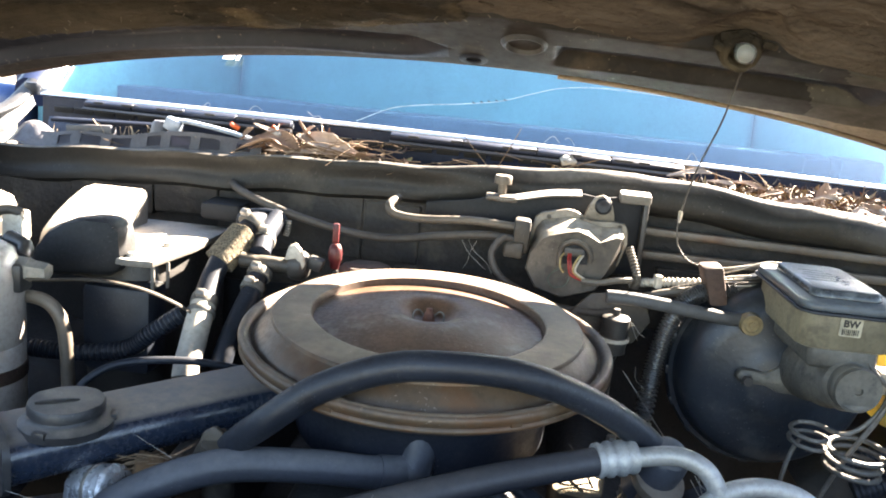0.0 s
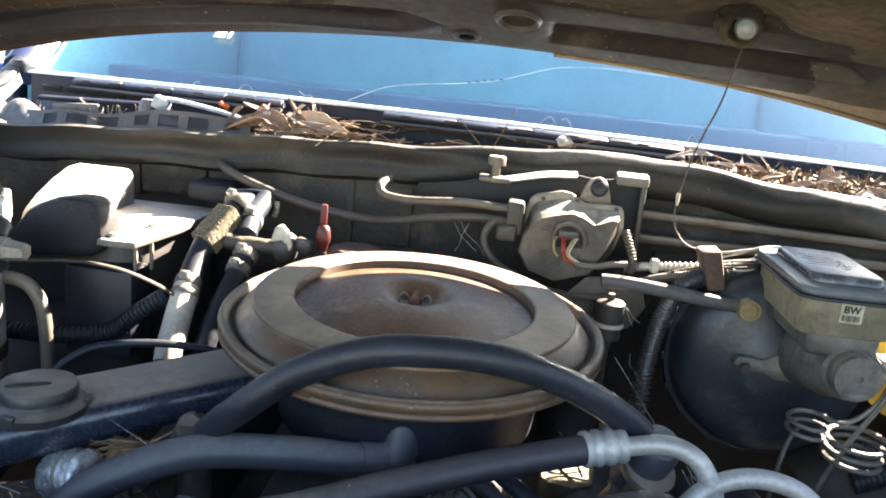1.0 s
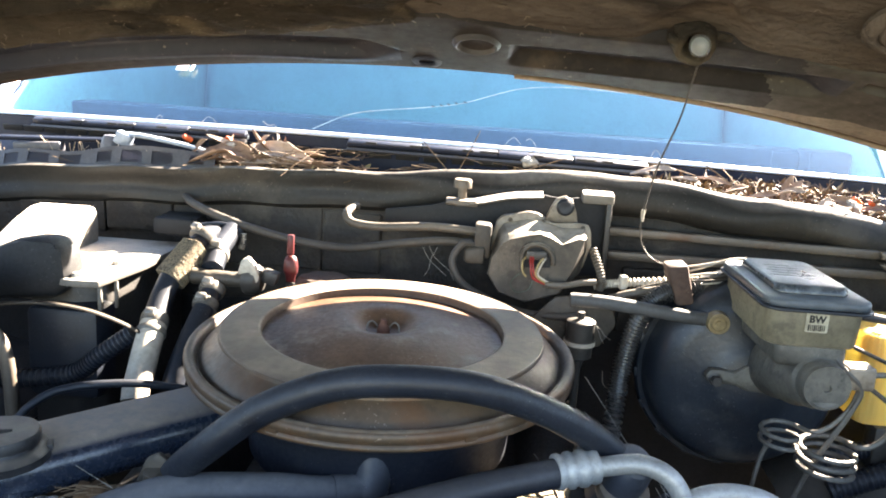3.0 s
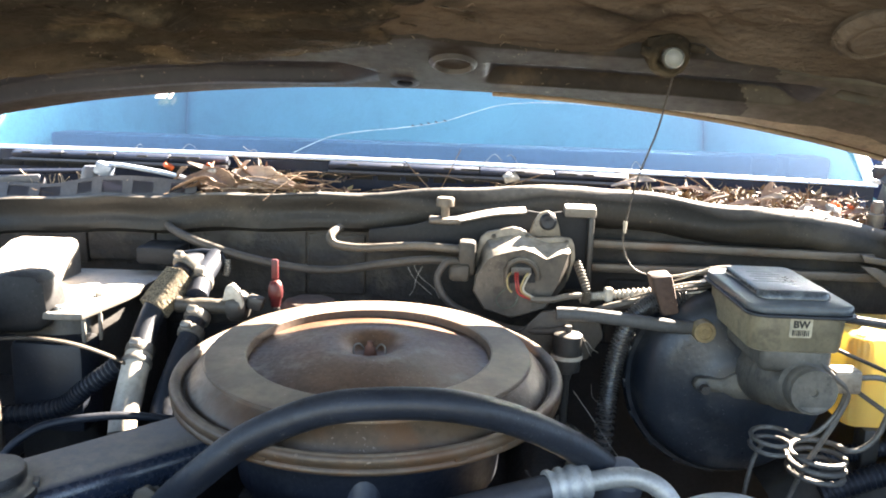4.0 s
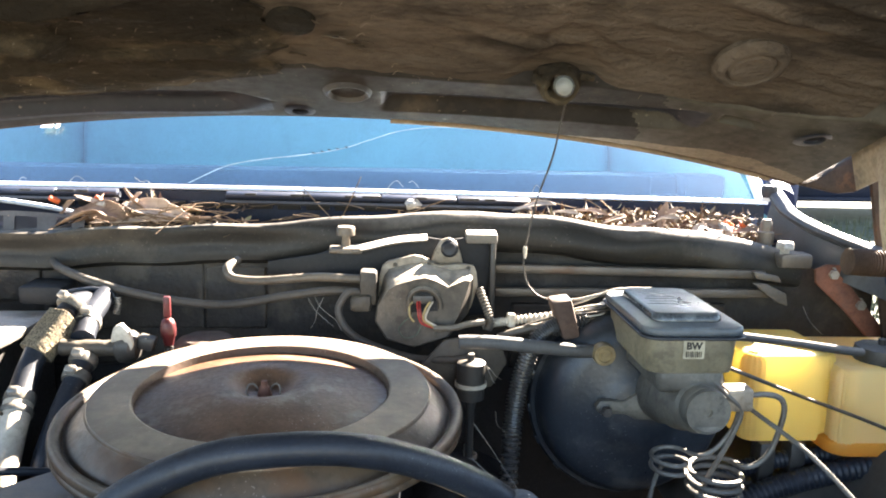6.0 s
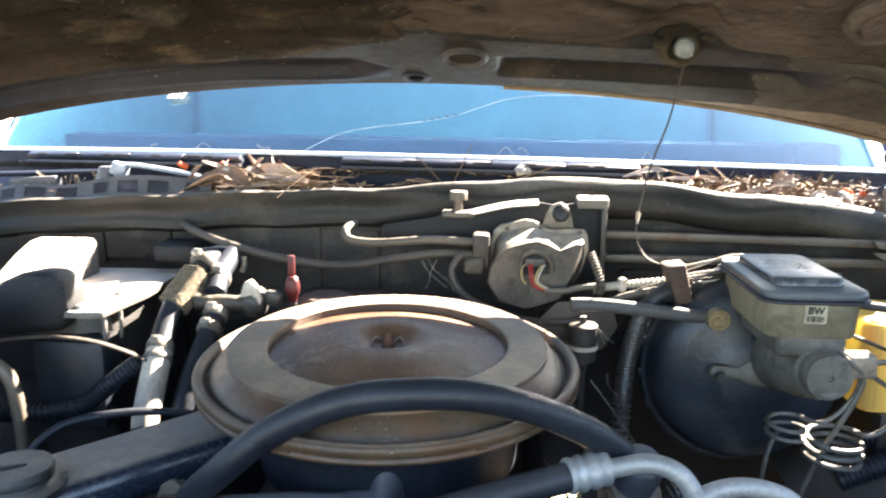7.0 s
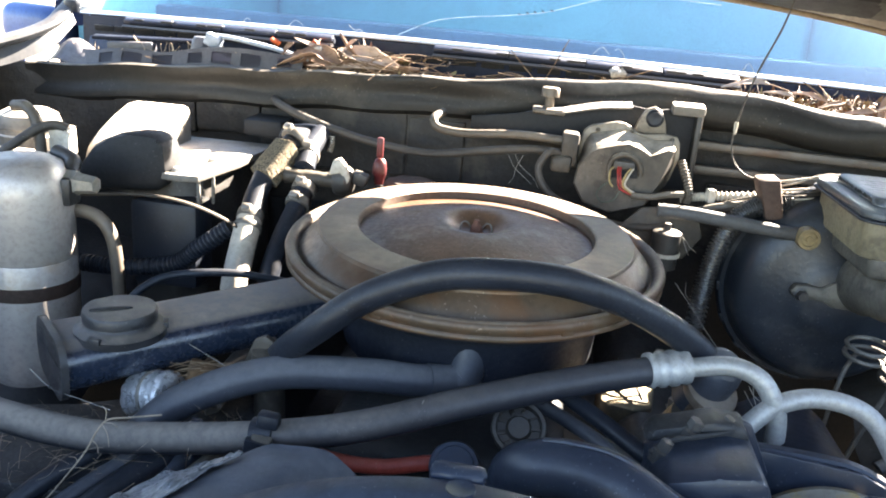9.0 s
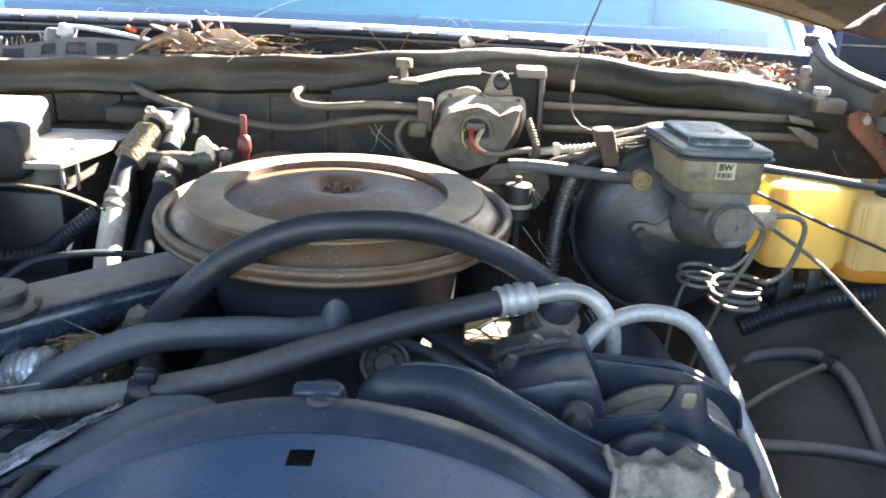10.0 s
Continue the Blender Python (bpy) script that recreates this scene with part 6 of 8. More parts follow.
part("tie", box((0.277, 1.052, 1.002), (0.009, 0.014, 0.018), 0.002, (0, 0, 8)), PALE, lm, "pale plastic tie")
part("tape_wrap", rough_up(plate([(0.319, 1.038), (0.344, 1.042), (0.357, 0.993), (0.335, 0.989)], "y", 1.0, 1.035, 0.004), 0.001, 0.01), TAPE, lm, "brown cloth tape wrap")
part("wire", sweep([(0.335, 1.038, 1.030), (0.36, 1.035, 1.034), (0.39, 1.035, 1.041), (0.42, 1.04, 1.042), (0.45, 1.05, 1.040)], 0.0016, 30, 6), PALE, lm)
part("wire", sweep([(0.34, 1.03, 1.024), (0.37, 1.032, 1.034), (0.40, 1.036, 1.045), (0.425, 1.045, 1.046), (0.46, 1.06, 1.043)], 0.0014, 30, 6), PALE, lm)
for k in range(4):
    part("wire", sweep([(0.25 + 0.01 * k, 1.03, 0.984 + 0.003 * k), (0.30, 1.03, 0.992 + 0.004 * k), (0.345, 1.025, 1.006 + 0.004 * k), (0.385, 1.02, 1.014 + 0.004 * k), (0.43, 1.04, 1.018 + 0.005 * k)], 0.0013, 30, 6), (RUBBER_BROWN, PALE, WIRE, RUBBER_BROWN)[k], lm)
part("wire", sweep([(0.345, 1.03, 1.02), (0.38, 1.03, 1.027), (0.42, 1.035, 1.028)], 0.0016, 30, 6), PALE, lm)

# ---- brake booster and master cylinder ----
BO = Vector((0.428, 1.03, 0.906))
bo = thing("brake_booster", (0.428, 1.05, 0.78), "large round black brake booster with dusty sheen", "brake booster")
part("front_shell", lathe([(0.0, -0.062), (0.035, -0.062), (0.045, -0.058), (0.06, -0.052), (0.085, -0.05), (0.104, -0.044), (0.114, -0.032), (0.119, -0.012), (0.121, 0.0)], BO, "y", 96), BOOSTER, bo, sharp=60)
part("rim", lathe([(0.118, -0.004), (0.126, -0.006), (0.1285, -0.002), (0.1285, 0.008), (0.125, 0.013), (0.118, 0.014)], BO, "y", 96), BOOSTER, bo, sharp=60)
part("rear_shell", lathe([(0.12, 0.012), (0.112, 0.05), (0.085, 0.09), (0.0, 0.10)], BO, "y", 64), BOOSTER, bo)
for k in range(18):
    a = math.radians(20 * k + 6)
    part("crimp", box(BO + Vector((0.1275 * math.cos(a), 0.002, 0.1275 * math.sin(a))), (0.012, 0.014, 0.004), 0.001, (0, 90 - math.degrees(a), 0)), BOOSTER, bo)
po = part("check_valve", lathe([(0.0, -0.008), (0.0035, -0.008), (0.004, -0.0065), (0.008, -0.0065), (0.009, -0.008), (0.0125, -0.008), (0.0135, -0.004), (0.0135, 0.006), (0.009, 0.008), (0.009, 0.02)], (0.379, 0.975, 0.981), "y", 32), BRASS, bo, "ringed tan check valve")
hose("booster_hose", [(0.205, 0.985, 0.992), (0.216, 0.985, 0.9925), (0.25, 0.983, 0.992), (0.30, 0.98, 0.988), (0.345, 0.978, 0.984), (0.372, 0.985, 0.9815)], 0.0083, RUBBER_GREY, "chalky grey-black vacuum hose to the brake booster", 40, 14)
t = thing("vacuum_valve", (0.22, 1.0, 0.9), "small black canister valve with pale band on a bracket", "vacuum valve")
part("canister", lathe([(0.0, 0.032), (0.004, 0.032), (0.004, 0.024), (0.015, 0.023), (0.0175, 0.021), (0.0175, -0.002), (0.0185, -0.003)], (0.221, 0.99, 0.944), "z", 32), PLASTIC_BLACK, t)
part("band", lathe([(0.016, -0.003), (0.0195, -0.003), (0.0195, -0.008), (0.016, -0.008)], (0.221, 0.99, 0.944), "z", 32), PALE, t, "pale crimp band")
part("base", lathe([(0.017, -0.008), (0.0165, -0.024), (0.008, -0.028), (0.005, -0.04), (0.005, -0.10)], (0.221, 0.99, 0.944), "z", 28), PLASTIC_BLACK, t)
part("bracket", rough_up(plate([(0.16, 0.955), (0.19, 0.985), (0.225, 0.99), (0.262, 0.978), (0.268, 0.955), (0.25, 0.925), (0.21, 0.92), (0.175, 0.935)], "y", 1.016, 1.02, 0.0015), 0.0015, 0.03), CAST_DARK, t, "corroded bracket")

mc = thing("master_cylinder", (0.45, 0.92, 0.93), "cast master cylinder with tan nylon fluid reservoir", "master cylinder")
part("body", rough_up(lathe([(0.0, -0.002), (0.006, -0.001), (0.008, -0.004), (0.012, -0.006), (0.0225, -0.006), (0.0245, -0.003), (0.0245, 0.012), (0.028, 0.016), (0.030, 0.05), (0.034, 0.06), (0.034, 0.10), (0.037, 0.115), (0.037, 0.14)], (0.456, 0.846, 0.960), "y", 48, turn=Matrix.Rotation(-0.2, 4, "X")), 0.0008, 0.02), MASTER, mc)
part("end_plug", lathe([(0.0, -0.0045), (0.004, -0.0045), (0.0045, -0.0075), (0.0238, -0.0075), (0.0238, 0.0)], (0.456, 0.844, 0.960), "y", 40), MASTER, mc, "pale round end plug")
part("saddle", rough_up(box((0.446, 0.93, 0.985), (0.075, 0.13, 0.03), 0.008, seg=3), 0.001, 0.02), MASTER, mc)
part("flange", rough_up(plate([(0.369, 0.917), (0.375, 0.926), (0.388, 0.927), (0.404, 0.924), (0.42, 0.935), (0.49, 0.935), (0.506, 0.924), (0.527, 0.918), (0.52, 0.908), (0.49, 0.9), (0.42, 0.902), (0.406, 0.909), (0.388, 0.908), (0.373, 0.91)], "y", 0.962, 0.974, 0.003), 0.001, 0.02), MASTER, mc)
nt = part("mount_nut", lathe([(0.0, -0.009), (0.006, -0.009), (0.006, 0.0), (0.0085, 0.001), (0.0085, 0.004)], (0.3815, 0.96, 0.915), "y", 6), BLACK_METAL, mc)
part("reservoir", rough_up(plate(rounded(0.396, 0.86, 0.492, 1.022, 0.016, 5), "z", 0.994, 1.038, 0.004, 1.04), 0.0008, 0.03), RES_TAN, mc, "stained tan nylon reservoir")
ld = part("lid", plate(rounded(0.388, 0.850, 0.500, 1.032, 0.02, 6), "z", 1.038, 1.047, 0.0028, 0.985), LID_BLUE, mc, "dusty blue-black rubber-sealed lid")
part("panel", plate(rounded(0.404, 0.876, 0.484, 1.012, 0.014, 5), "z", 1.0468, 1.056, 0.0025, 0.94), LID_PANEL, ld)
part("seal", plate(rounded(0.386, 0.848, 0.502, 1.034, 0.02, 6), "z", 1.0345, 1.0378, 0.0012), RUBBER, ld)
for k in range(5):
    part("emboss", box((0.435 + 0.004 * (k % 2), 0.925 + 0.012 * k, 1.0558), (0.045 - 0.004 * k, 0.0035, 0.0012), 0.0005), LID_BLUE, ld)
lab = part("label", plate(rounded(0.4315, 1.0125, 0.4545, 1.0335, 0.0015, 2), "y", 0.8565, 0.8572, 0.0), LABEL, mc, "aged paper label lettered BW")
for k in range(9):
    part("bar", box((0.4350 + 0.002 * k, 0.8562, 1.0175), (0.0007 + 0.0006 * (k % 3 == 0), 0.0006, 0.0065), 0.0), INK, lab)
txt = bpy.data.curves.new("letters", "FONT")
txt.body, txt.size, txt.align_x, txt.extrude, txt.offset = "BW", 0.0105, "CENTER", 0.0002, 0.0004
tmp = new("letters_tmp", txt)
bpy.context.view_layer.update()
lm_mesh = bpy.data.meshes.new_from_object(tmp.evaluated_get(bpy.context.evaluated_depsgraph_get()))
bpy.data.objects.remove(tmp)
lm_mesh.transform(pose(0.443, 0.8562, 1.0232, 90, 0, 0))
lm_mesh.materials.clear(); lm_mesh.materials.append(INK)
let = new("letters", lm_mesh)
let.parent = lab

pv = thing("proportioning_valve", (0.505, 0.88, 0.95), "small grey valve block with brake lines", "valve block")
part("block", rough_up(box((0.503, 0.878, 0.962), (0.03, 0.026, 0.026), 0.004), 0.0008, 0.01), CAST, pv)
part("brake_line", sweep([(0.517, 0.875, 0.965), (0.535, 0.874, 0.9665), (0.551, 0.874, 0.962), (0.557, 0.874, 0.948), (0.552, 0.874, 0.92), (0.544, 0.874, 0.898), (0.532, 0.876, 0.884), (0.518, 0.88, 0.8795)] + helix((0.489, 0.885), 0.029, 3.0, 0.878, 0.848)[1:], 0.0033, 130, 8), BRAKE_LINE, pv, "coiled steel brake line")
part("brake_line", sweep([(0.505, 0.87, 0.955), (0.50, 0.872, 0.93), (0.485, 0.875, 0.905), (0.468, 0.88, 0.893)] + helix((0.437, 0.89), 0.0195, 2.3, 0.893, 0.868)[1:] + [(0.42, 0.89, 0.85), (0.415, 0.89, 0.8), (0.41, 0.89, 0.72)], 0.0027, 130, 8), BRAKE_LINE, pv, "coiled steel brake line")
part("brake_line", sweep([(0.46, 0.87, 0.997), (0.483, 0.866, 0.972), (0.505, 0.868, 0.950), (0.498, 0.87, 0.92), (0.487, 0.875, 0.89), (0.472, 0.88, 0.85), (0.455, 0.885, 0.79), (0.44, 0.89, 0.72)], 0.003, 50, 8), BRAKE_LINE, pv)
hose("wiring_conduit", [(0.416, 1.04, 1.001), (0.39, 1.035, 1.004), (0.362, 1.025, 1.006), (0.332, 1.015, 1.004), (0.311, 1.01, 0.995), (0.296, 1.006, 0.974), (0.284, 1.002, 0.938), (0.277, 0.995, 0.903), (0.273, 0.985, 0.87), (0.269, 0.975, 0.8)], 0.0105, CONDUIT, "corrugated black conduit bending down beside the brake booster", 110, 14, wave=0.0016, rings=78)

# ---- washer tank and right-hand corner ----
wt = thing("washer_tank", (0.68, 1.02, 0.86), "translucent yellow plastic washer tank with black cap", "fluid tank")
part("tank", rough_up(plate(rounded(0.566, 0.990, 0.69, 1.12, 0.02, 5), "z", 0.858, 0.975, 0.01, 0.96), 0.0015, 0.06), TANK_YELLOW, wt)
part("front_tank", rough_up(plate(rounded(0.672, 0.958, 0.82, 1.12, 0.014, 5), "z", 0.856, 0.966, 0.012, 0.95), 0.0015, 0.06), TANK_PALE, wt, "paler front half of the tank")
part("fluid", rough_up(plate(rounded(0.664, 0.954, 0.821, 1.121, 0.025, 5), "z", 0.8545, 0.872, 0.004, 0.998), 0.0012, 0.05), TANK_ORANGE, wt, "orange fluid in the bottom of the tank")
cp = part("cap", lathe([(0.0, 0.022), (0.026, 0.021), (0.032, 0.017), (0.033, 0.004), (0.031, -0.002), (0.026, -0.004)], (0.742, 1.0, 0.964), "z", 40, turn=Matrix.Rotation(0.08, 4, "Y")), PLASTIC_BLACK, wt, "black screw cap")
part("hose_stub", lathe([(0.004, 0.0), (0.005, 0.008), (0.0, 0.01)], (0.742, 1.0, 0.985), "z", 16), PLASTIC_BLACK, cp)
for x in (0.6, 0.64):
    part("foot", box((x, 1.0, 0.832), (0.02, 0.03, 0.056), 0.003), PLASTIC_BLACK, wt)
hose("tank_hose", [(0.52, 1.0, 1.002), (0.557, 1.0, 0.996), (0.622, 1.0, 0.988), (0.68, 0.995, 0.981), (0.722, 0.992, 0.977)], 0.0056, RUBBER_DUSTY, "grey rubber hose to the washer tank cap", 30, 12)
solo("thin_cable", sweep([(0.47, 0.88, 1.0), (0.494, 0.9, 0.991), (0.595, 0.925, 0.948), (0.69, 0.937, 0.911), (0.80, 0.94, 0.866)], 0.0022, 40, 8), WIRE, "thin black cable crossing to the fender", "cable")
solo("steel_line", sweep([(0.51, 0.885, 0.962), (0.518, 0.88, 0.950), (0.554, 0.82, 0.926), (0.585, 0.77, 0.892), (0.63, 0.70, 0.84)], 0.0026, 40, 8), BRAKE_LINE, "thin grey steel line running forward", "pipe")
hose("fender_conduit", [(0.52, 1.0, 0.80), (0.576, 1.0, 0.821), (0.642, 1.0, 0.835), (0.72, 1.0, 0.842), (0.80, 1.0, 0.846)], 0.011, RUBBER, "corrugated black conduit along the inner fender", 40, 12, wave=0.0006, rings=46)
hose("fender_conduit", [(0.54, 0.97, 0.78), (0.60, 0.968, 0.808), (0.664, 0.965, 0.828), (0.74, 0.965, 0.84), (0.80, 0.96, 0.842)], 0.014, RUBBER, "thick corrugated black conduit along the inner fender", 40, 12, wave=0.0007, rings=40)
hose("fender_cable", [(0.50, 0.92, 0.72), (0.533, 0.93, 0.738), (0.553, 0.93, 0.753), (0.598, 0.925, 0.763), (0.626, 0.905, 0.766), (0.642, 0.86, 0.757), (0.646, 0.80, 0.725), (0.642, 0.74, 0.69)], 0.0095, RUBBER_DUSTY, "dusty thick cable looping on the inner fender", 50, 12)
clampring = thing("cable_clip", (0.615, 0.87, 0.77), "black clip joining two cables", "clip")
part("band", lathe([(0.008, -0.008), (0.0125, -0.008), (0.0125, 0.008), (0.008, 0.008)], (0.632, 0.892, 0.764), "y", 20, turn=Matrix.Rotation(0.7, 4, "Z")), RUBBER, clampring)
hose("fender_cable", [(0.47, 0.785, 0.748), (0.496, 0.8, 0.755), (0.55, 0.84, 0.76), (0.625, 0.888, 0.764)], 0.0045, RUBBER_BROWN, "thin dusty cable on the inner fender", 30, 10)
hose("fender_pipe", [(0.44, 0.73, 0.74), (0.48, 0.72, 0.745), (0.545, 0.71, 0.748), (0.61, 0.70, 0.742), (0.66, 0.69, 0.73)], 0.008, RUBBER_DUSTY, "grey pipe across the inner fender", 30, 12)

hg = thing("hinge", (0.78, 1.15, 1.0), "rust-brown stamped hood hinge with coil spring", "hinge")
part("lower_arm", plate([(0.729, 1.052), (0.747, 1.06), (0.782, 1.029), (0.849, 0.954), (0.881, 0.919), (0.886, 0.876), (0.854, 0.911), (0.778, 0.991), (0.731, 1.032)], "y", 1.15, 1.156, 0.0015), RUST_RED, hg, "red-brown rusted lower arm")
part("arm_tie", plate([(0.748, 1.058), (0.864, 1.053), (0.868, 1.026), (0.786, 1.028)], "y", 1.1565, 1.162, 0.0015), RUST_RED, hg)
part("upper_arm", rough_up(plate([(0.773, 1.202), (0.785, 1.222), (0.802, 1.23), (0.822, 1.1), (0.835, 0.995), (0.853, 0.92), (0.827, 0.92), (0.812, 1.0), (0.798, 1.084)], "y", 1.118, 1.126, 0.002), 0.001, 0.03), RUST_BROWN, hg)
part("hood_tab", rough_up(plate([(0.688, 1.173), (0.715, 1.185), (0.732, 1.199), (0.761, 1.214), (0.768, 1.246), (0.789, 1.257), (0.836, 1.276), (0.842, 1.229), (0.801, 1.197), (0.767, 1.166), (0.742, 1.163), (0.717, 1.167)], "y", 1.135, 1.175, 0.005), 0.003, 0.02), RUST_BROWN, hg)
part("spring", sweep([(0.718, 1.055, 1.082), (0.75, 1.055, 1.08), (0.80, 1.05, 1.078), (0.86, 1.045, 1.07)], 0.0165, 40, 14, 0.0013, 30), RUST_BROWN, hg, "ribbed rust-brown spring")
for x, z in ((0.755, 1.045), (0.80, 1.0)):
    part("hinge_bolt", lathe([(0.0, -0.009), (0.007, -0.009), (0.007, 0.0), (0.0105, 0.001), (0.0105, 0.003)], (x, 1.153, z), "y", 6), ZINC, hg)
cb = thing("cowl_bolt", (0.69, 1.165, 1.06), "zinc bolt and bracket at the cowl corner", "bolt")
part("head", lathe([(0.0, 0.007), (0.011, 0.006), (0.0135, 0.003), (0.0135, -0.004), (0.007, -0.005), (0.007, -0.03)], (0.688, 1.165, 1.083), "z", 6), ZINC, cb)
part("tab", rough_up(box((0.703, 1.168, 1.062), (0.045, 0.03, 0.022), 0.005), 0.002, 0.01), RAIL, cb)
part("stud", lathe([(0.0, 0.018), (0.006, 0.017), (0.0085, 0.012), (0.0085, 0.0), (0.012, -0.002), (0.012, -0.02)], (0.684, 1.22, 1.097), "z", 12), RAIL, cb)

# ---- left-hand side: heater case, drier, heater hoses ----
hc = thing("heater_case", (-0.46, 1.03, 0.75), "black plastic heater case, dusty top and flange whitened for sun", "heater case")
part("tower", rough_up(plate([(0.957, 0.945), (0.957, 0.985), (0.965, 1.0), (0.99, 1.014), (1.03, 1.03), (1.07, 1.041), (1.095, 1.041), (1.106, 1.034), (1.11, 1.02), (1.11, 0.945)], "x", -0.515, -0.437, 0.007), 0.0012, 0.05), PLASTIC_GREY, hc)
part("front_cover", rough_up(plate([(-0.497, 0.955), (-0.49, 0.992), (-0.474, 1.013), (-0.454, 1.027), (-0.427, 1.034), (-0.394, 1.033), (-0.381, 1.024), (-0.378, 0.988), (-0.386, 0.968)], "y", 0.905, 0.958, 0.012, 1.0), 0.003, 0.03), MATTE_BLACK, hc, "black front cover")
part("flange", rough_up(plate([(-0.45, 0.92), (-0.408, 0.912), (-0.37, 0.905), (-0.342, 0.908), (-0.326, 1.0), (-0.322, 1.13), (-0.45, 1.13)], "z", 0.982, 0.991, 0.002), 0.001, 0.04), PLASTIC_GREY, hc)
part("case", rough_up(plate([(-0.44, 0.935), (-0.385, 0.932), (-0.35, 0.95), (-0.338, 1.01), (-0.335, 1.15), (-0.44, 1.15)], "z", 0.72, 0.983, 0.008), 0.002, 0.05), PLASTIC_BLACK, hc)
for x, y in ((-0.356, 0.985), (-0.40, 0.925), (-0.372, 0.92)):
    part("screw", lathe([(0.0, 0.005), (0.005, 0.004), (0.006, 0.0), (0.009, -0.001)], (x, y, 0.992), "z", 10), ZINC, hc)
for x, y in ((-0.348, 0.925), (-0.340, 0.95)):
    part("rib", box((x, y, 0.965), (0.004, 0.012, 0.034), 0.001, (0, 0, 20)), PLASTIC_GREY, hc)
part("low_box", rough_up(box((-0.385, 0.93, 0.9), (0.085, 0.05, 0.11), 0.008), 0.002, 0.03), RUBBER, hc)
t = thing("pipe_cover", (-0.27, 1.12, 1.02), "dark plastic heater pipe cover on the firewall", "cover")
part("cover", rough_up(box((-0.335, 1.140, 1.016), (0.058, 0.06, 0.024), 0.005), 0.0015, 0.03), MATTE_BLACK, t)
# Black plate stands for the darkness inside the grommet rim.
part("grommet", plate([(-0.296, 1.0), (-0.297, 1.014), (-0.29, 1.025), (-0.273, 1.029), (-0.255, 1.030), (-0.239, 1.025), (-0.232, 1.014), (-0.232, 1.0)], "y", 1.092, 1.11, 0.002), MATTE_BLACK, t)
part("grommet_rim", sweep([(-0.298, 1.088, 1.0), (-0.299, 1.088, 1.014), (-0.292, 1.088, 1.025), (-0.273, 1.088, 1.0295), (-0.255, 1.088, 1.031), (-0.237, 1.088, 1.026), (-0.2305, 1.088, 1.014), (-0.2305, 1.088, 1.0)], 0.0032, 40, 8), RUBBER, t)
part("clip", sweep([(-0.2265, 1.084, 1.021), (-0.2265, 1.083, 1.01), (-0.229, 1.083, 1.0)], 0.0038, 12, 8, 0.0008, 6), ZINC, t)

dr = thing("receiver_drier", (-0.502, 0.815, 0.75), "tarnished aluminium drier bottle with a rusty band", "drier bottle")
DR = (-0.502, 0.815, 0.754)
part("bottle", lathe([(0.0, 0.264), (0.03, 0.262), (0.042, 0.256), (0.0495, 0.243), (0.0515, 0.226), (0.0515, 0.152), (0.0505, 0.150), (0.0515, 0.148), (0.0515, 0.02), (0.045, 0.004), (0.0, 0.0)], DR, "z", 64), ALU_TARNISHED, dr)
part("band", lathe([(0.0495, 0.126), (0.0527, 0.125), (0.0531, 0.117), (0.0527, 0.110), (0.0495, 0.109)], DR, "z", 64), BAND, dr, "rusty strap band")
ft = part("fitting", lathe([(0.0, -0.012), (0.009, -0.012), (0.0095, 0.0), (0.014, 0.001), (0.014, 0.013), (0.012, 0.015), (0.0095, 0.034), (0.0, 0.035)], (-0.455, 0.825, 0.99), "x", 6), ZINC, dr, "hexagonal pipe fitting")
part("port", box((-0.454, 0.82, 0.982), (0.022, 0.024, 0.032), 0.004), BLACK_METAL, dr)
part("top_elbow", sweep([(-0.458, 0.835, 0.998), (-0.463, 0.85, 1.008), (-0.488, 0.86, 1.014)], 0.009, 16, 10), BLACK_METAL, dr)
hose("drier_pipe", [(-0.47, 0.84, 0.952), (-0.447, 0.84, 0.9535), (-0.428, 0.84, 0.947), (-0.415, 0.84, 0.928), (-0.410, 0.84, 0.895), (-0.408, 0.84, 0.85)], 0.0075, RAIL, "pale aluminium pipe below the drier bottle", 30, 12)
st = thing("strap", (-0.39, 0.87, 0.965), "dull dark flat strap across the heater case", "strap")
part("band", sweep([(-0.49, 0.855, 0.965), (-0.45, 0.86, 0.968), (-0.393, 0.87, 0.972), (-0.343, 0.88, 0.965), (-0.30, 0.89, 0.947), (-0.28, 0.9, 0.93)], 0.0038, 40, 8, flat=0.5), STRAP, st)
hose("heater_drain_hose", [(-0.56, 0.9, 0.864), (-0.488, 0.9, 0.867), (-0.435, 0.9, 0.868), (-0.37, 0.9, 0.88), (-0.338, 0.9, 0.904), (-0.299, 0.905, 0.934)], 0.0105, RUBBER, "corrugated black hose below the heater case", 40, 12, wave=0.0009, rings=44)
hose("cable_loop", [(-0.352, 0.745, 0.885), (-0.339, 0.76, 0.903), (-0.315, 0.778, 0.9145), (-0.263, 0.80, 0.9165), (-0.22, 0.82, 0.908), (-0.19, 0.83, 0.90)], 0.0042, RUBBER, "thin black cable loop by the snorkel", 40, 10)

hv = thing("heater_hose", (-0.28, 0.95, 0.86), "heater hose with crumbling foam wrap and clamps", "hose")
part("upper_pipe", sweep([(-0.266, 1.095, 1.014), (-0.263, 1.06, 1.021), (-0.26, 1.03, 1.025), (-0.262, 1.005, 1.018)], 0.0125, 14, 14), RUBBER, hv)
clamp(hv, (-0.2585, 1.021, 1.0255), (-0.35, -0.7, -0.6), 0.0165, 0.011)
fa, fb = Vector((-0.262, 1.004, 1.016)), Vector((-0.281, 0.966, 0.983))
bm = sweep([fa.lerp(fb, k / 3) for k in range(4)], 0.0158, 60, 40)
fd = (fb - fa).normalized()
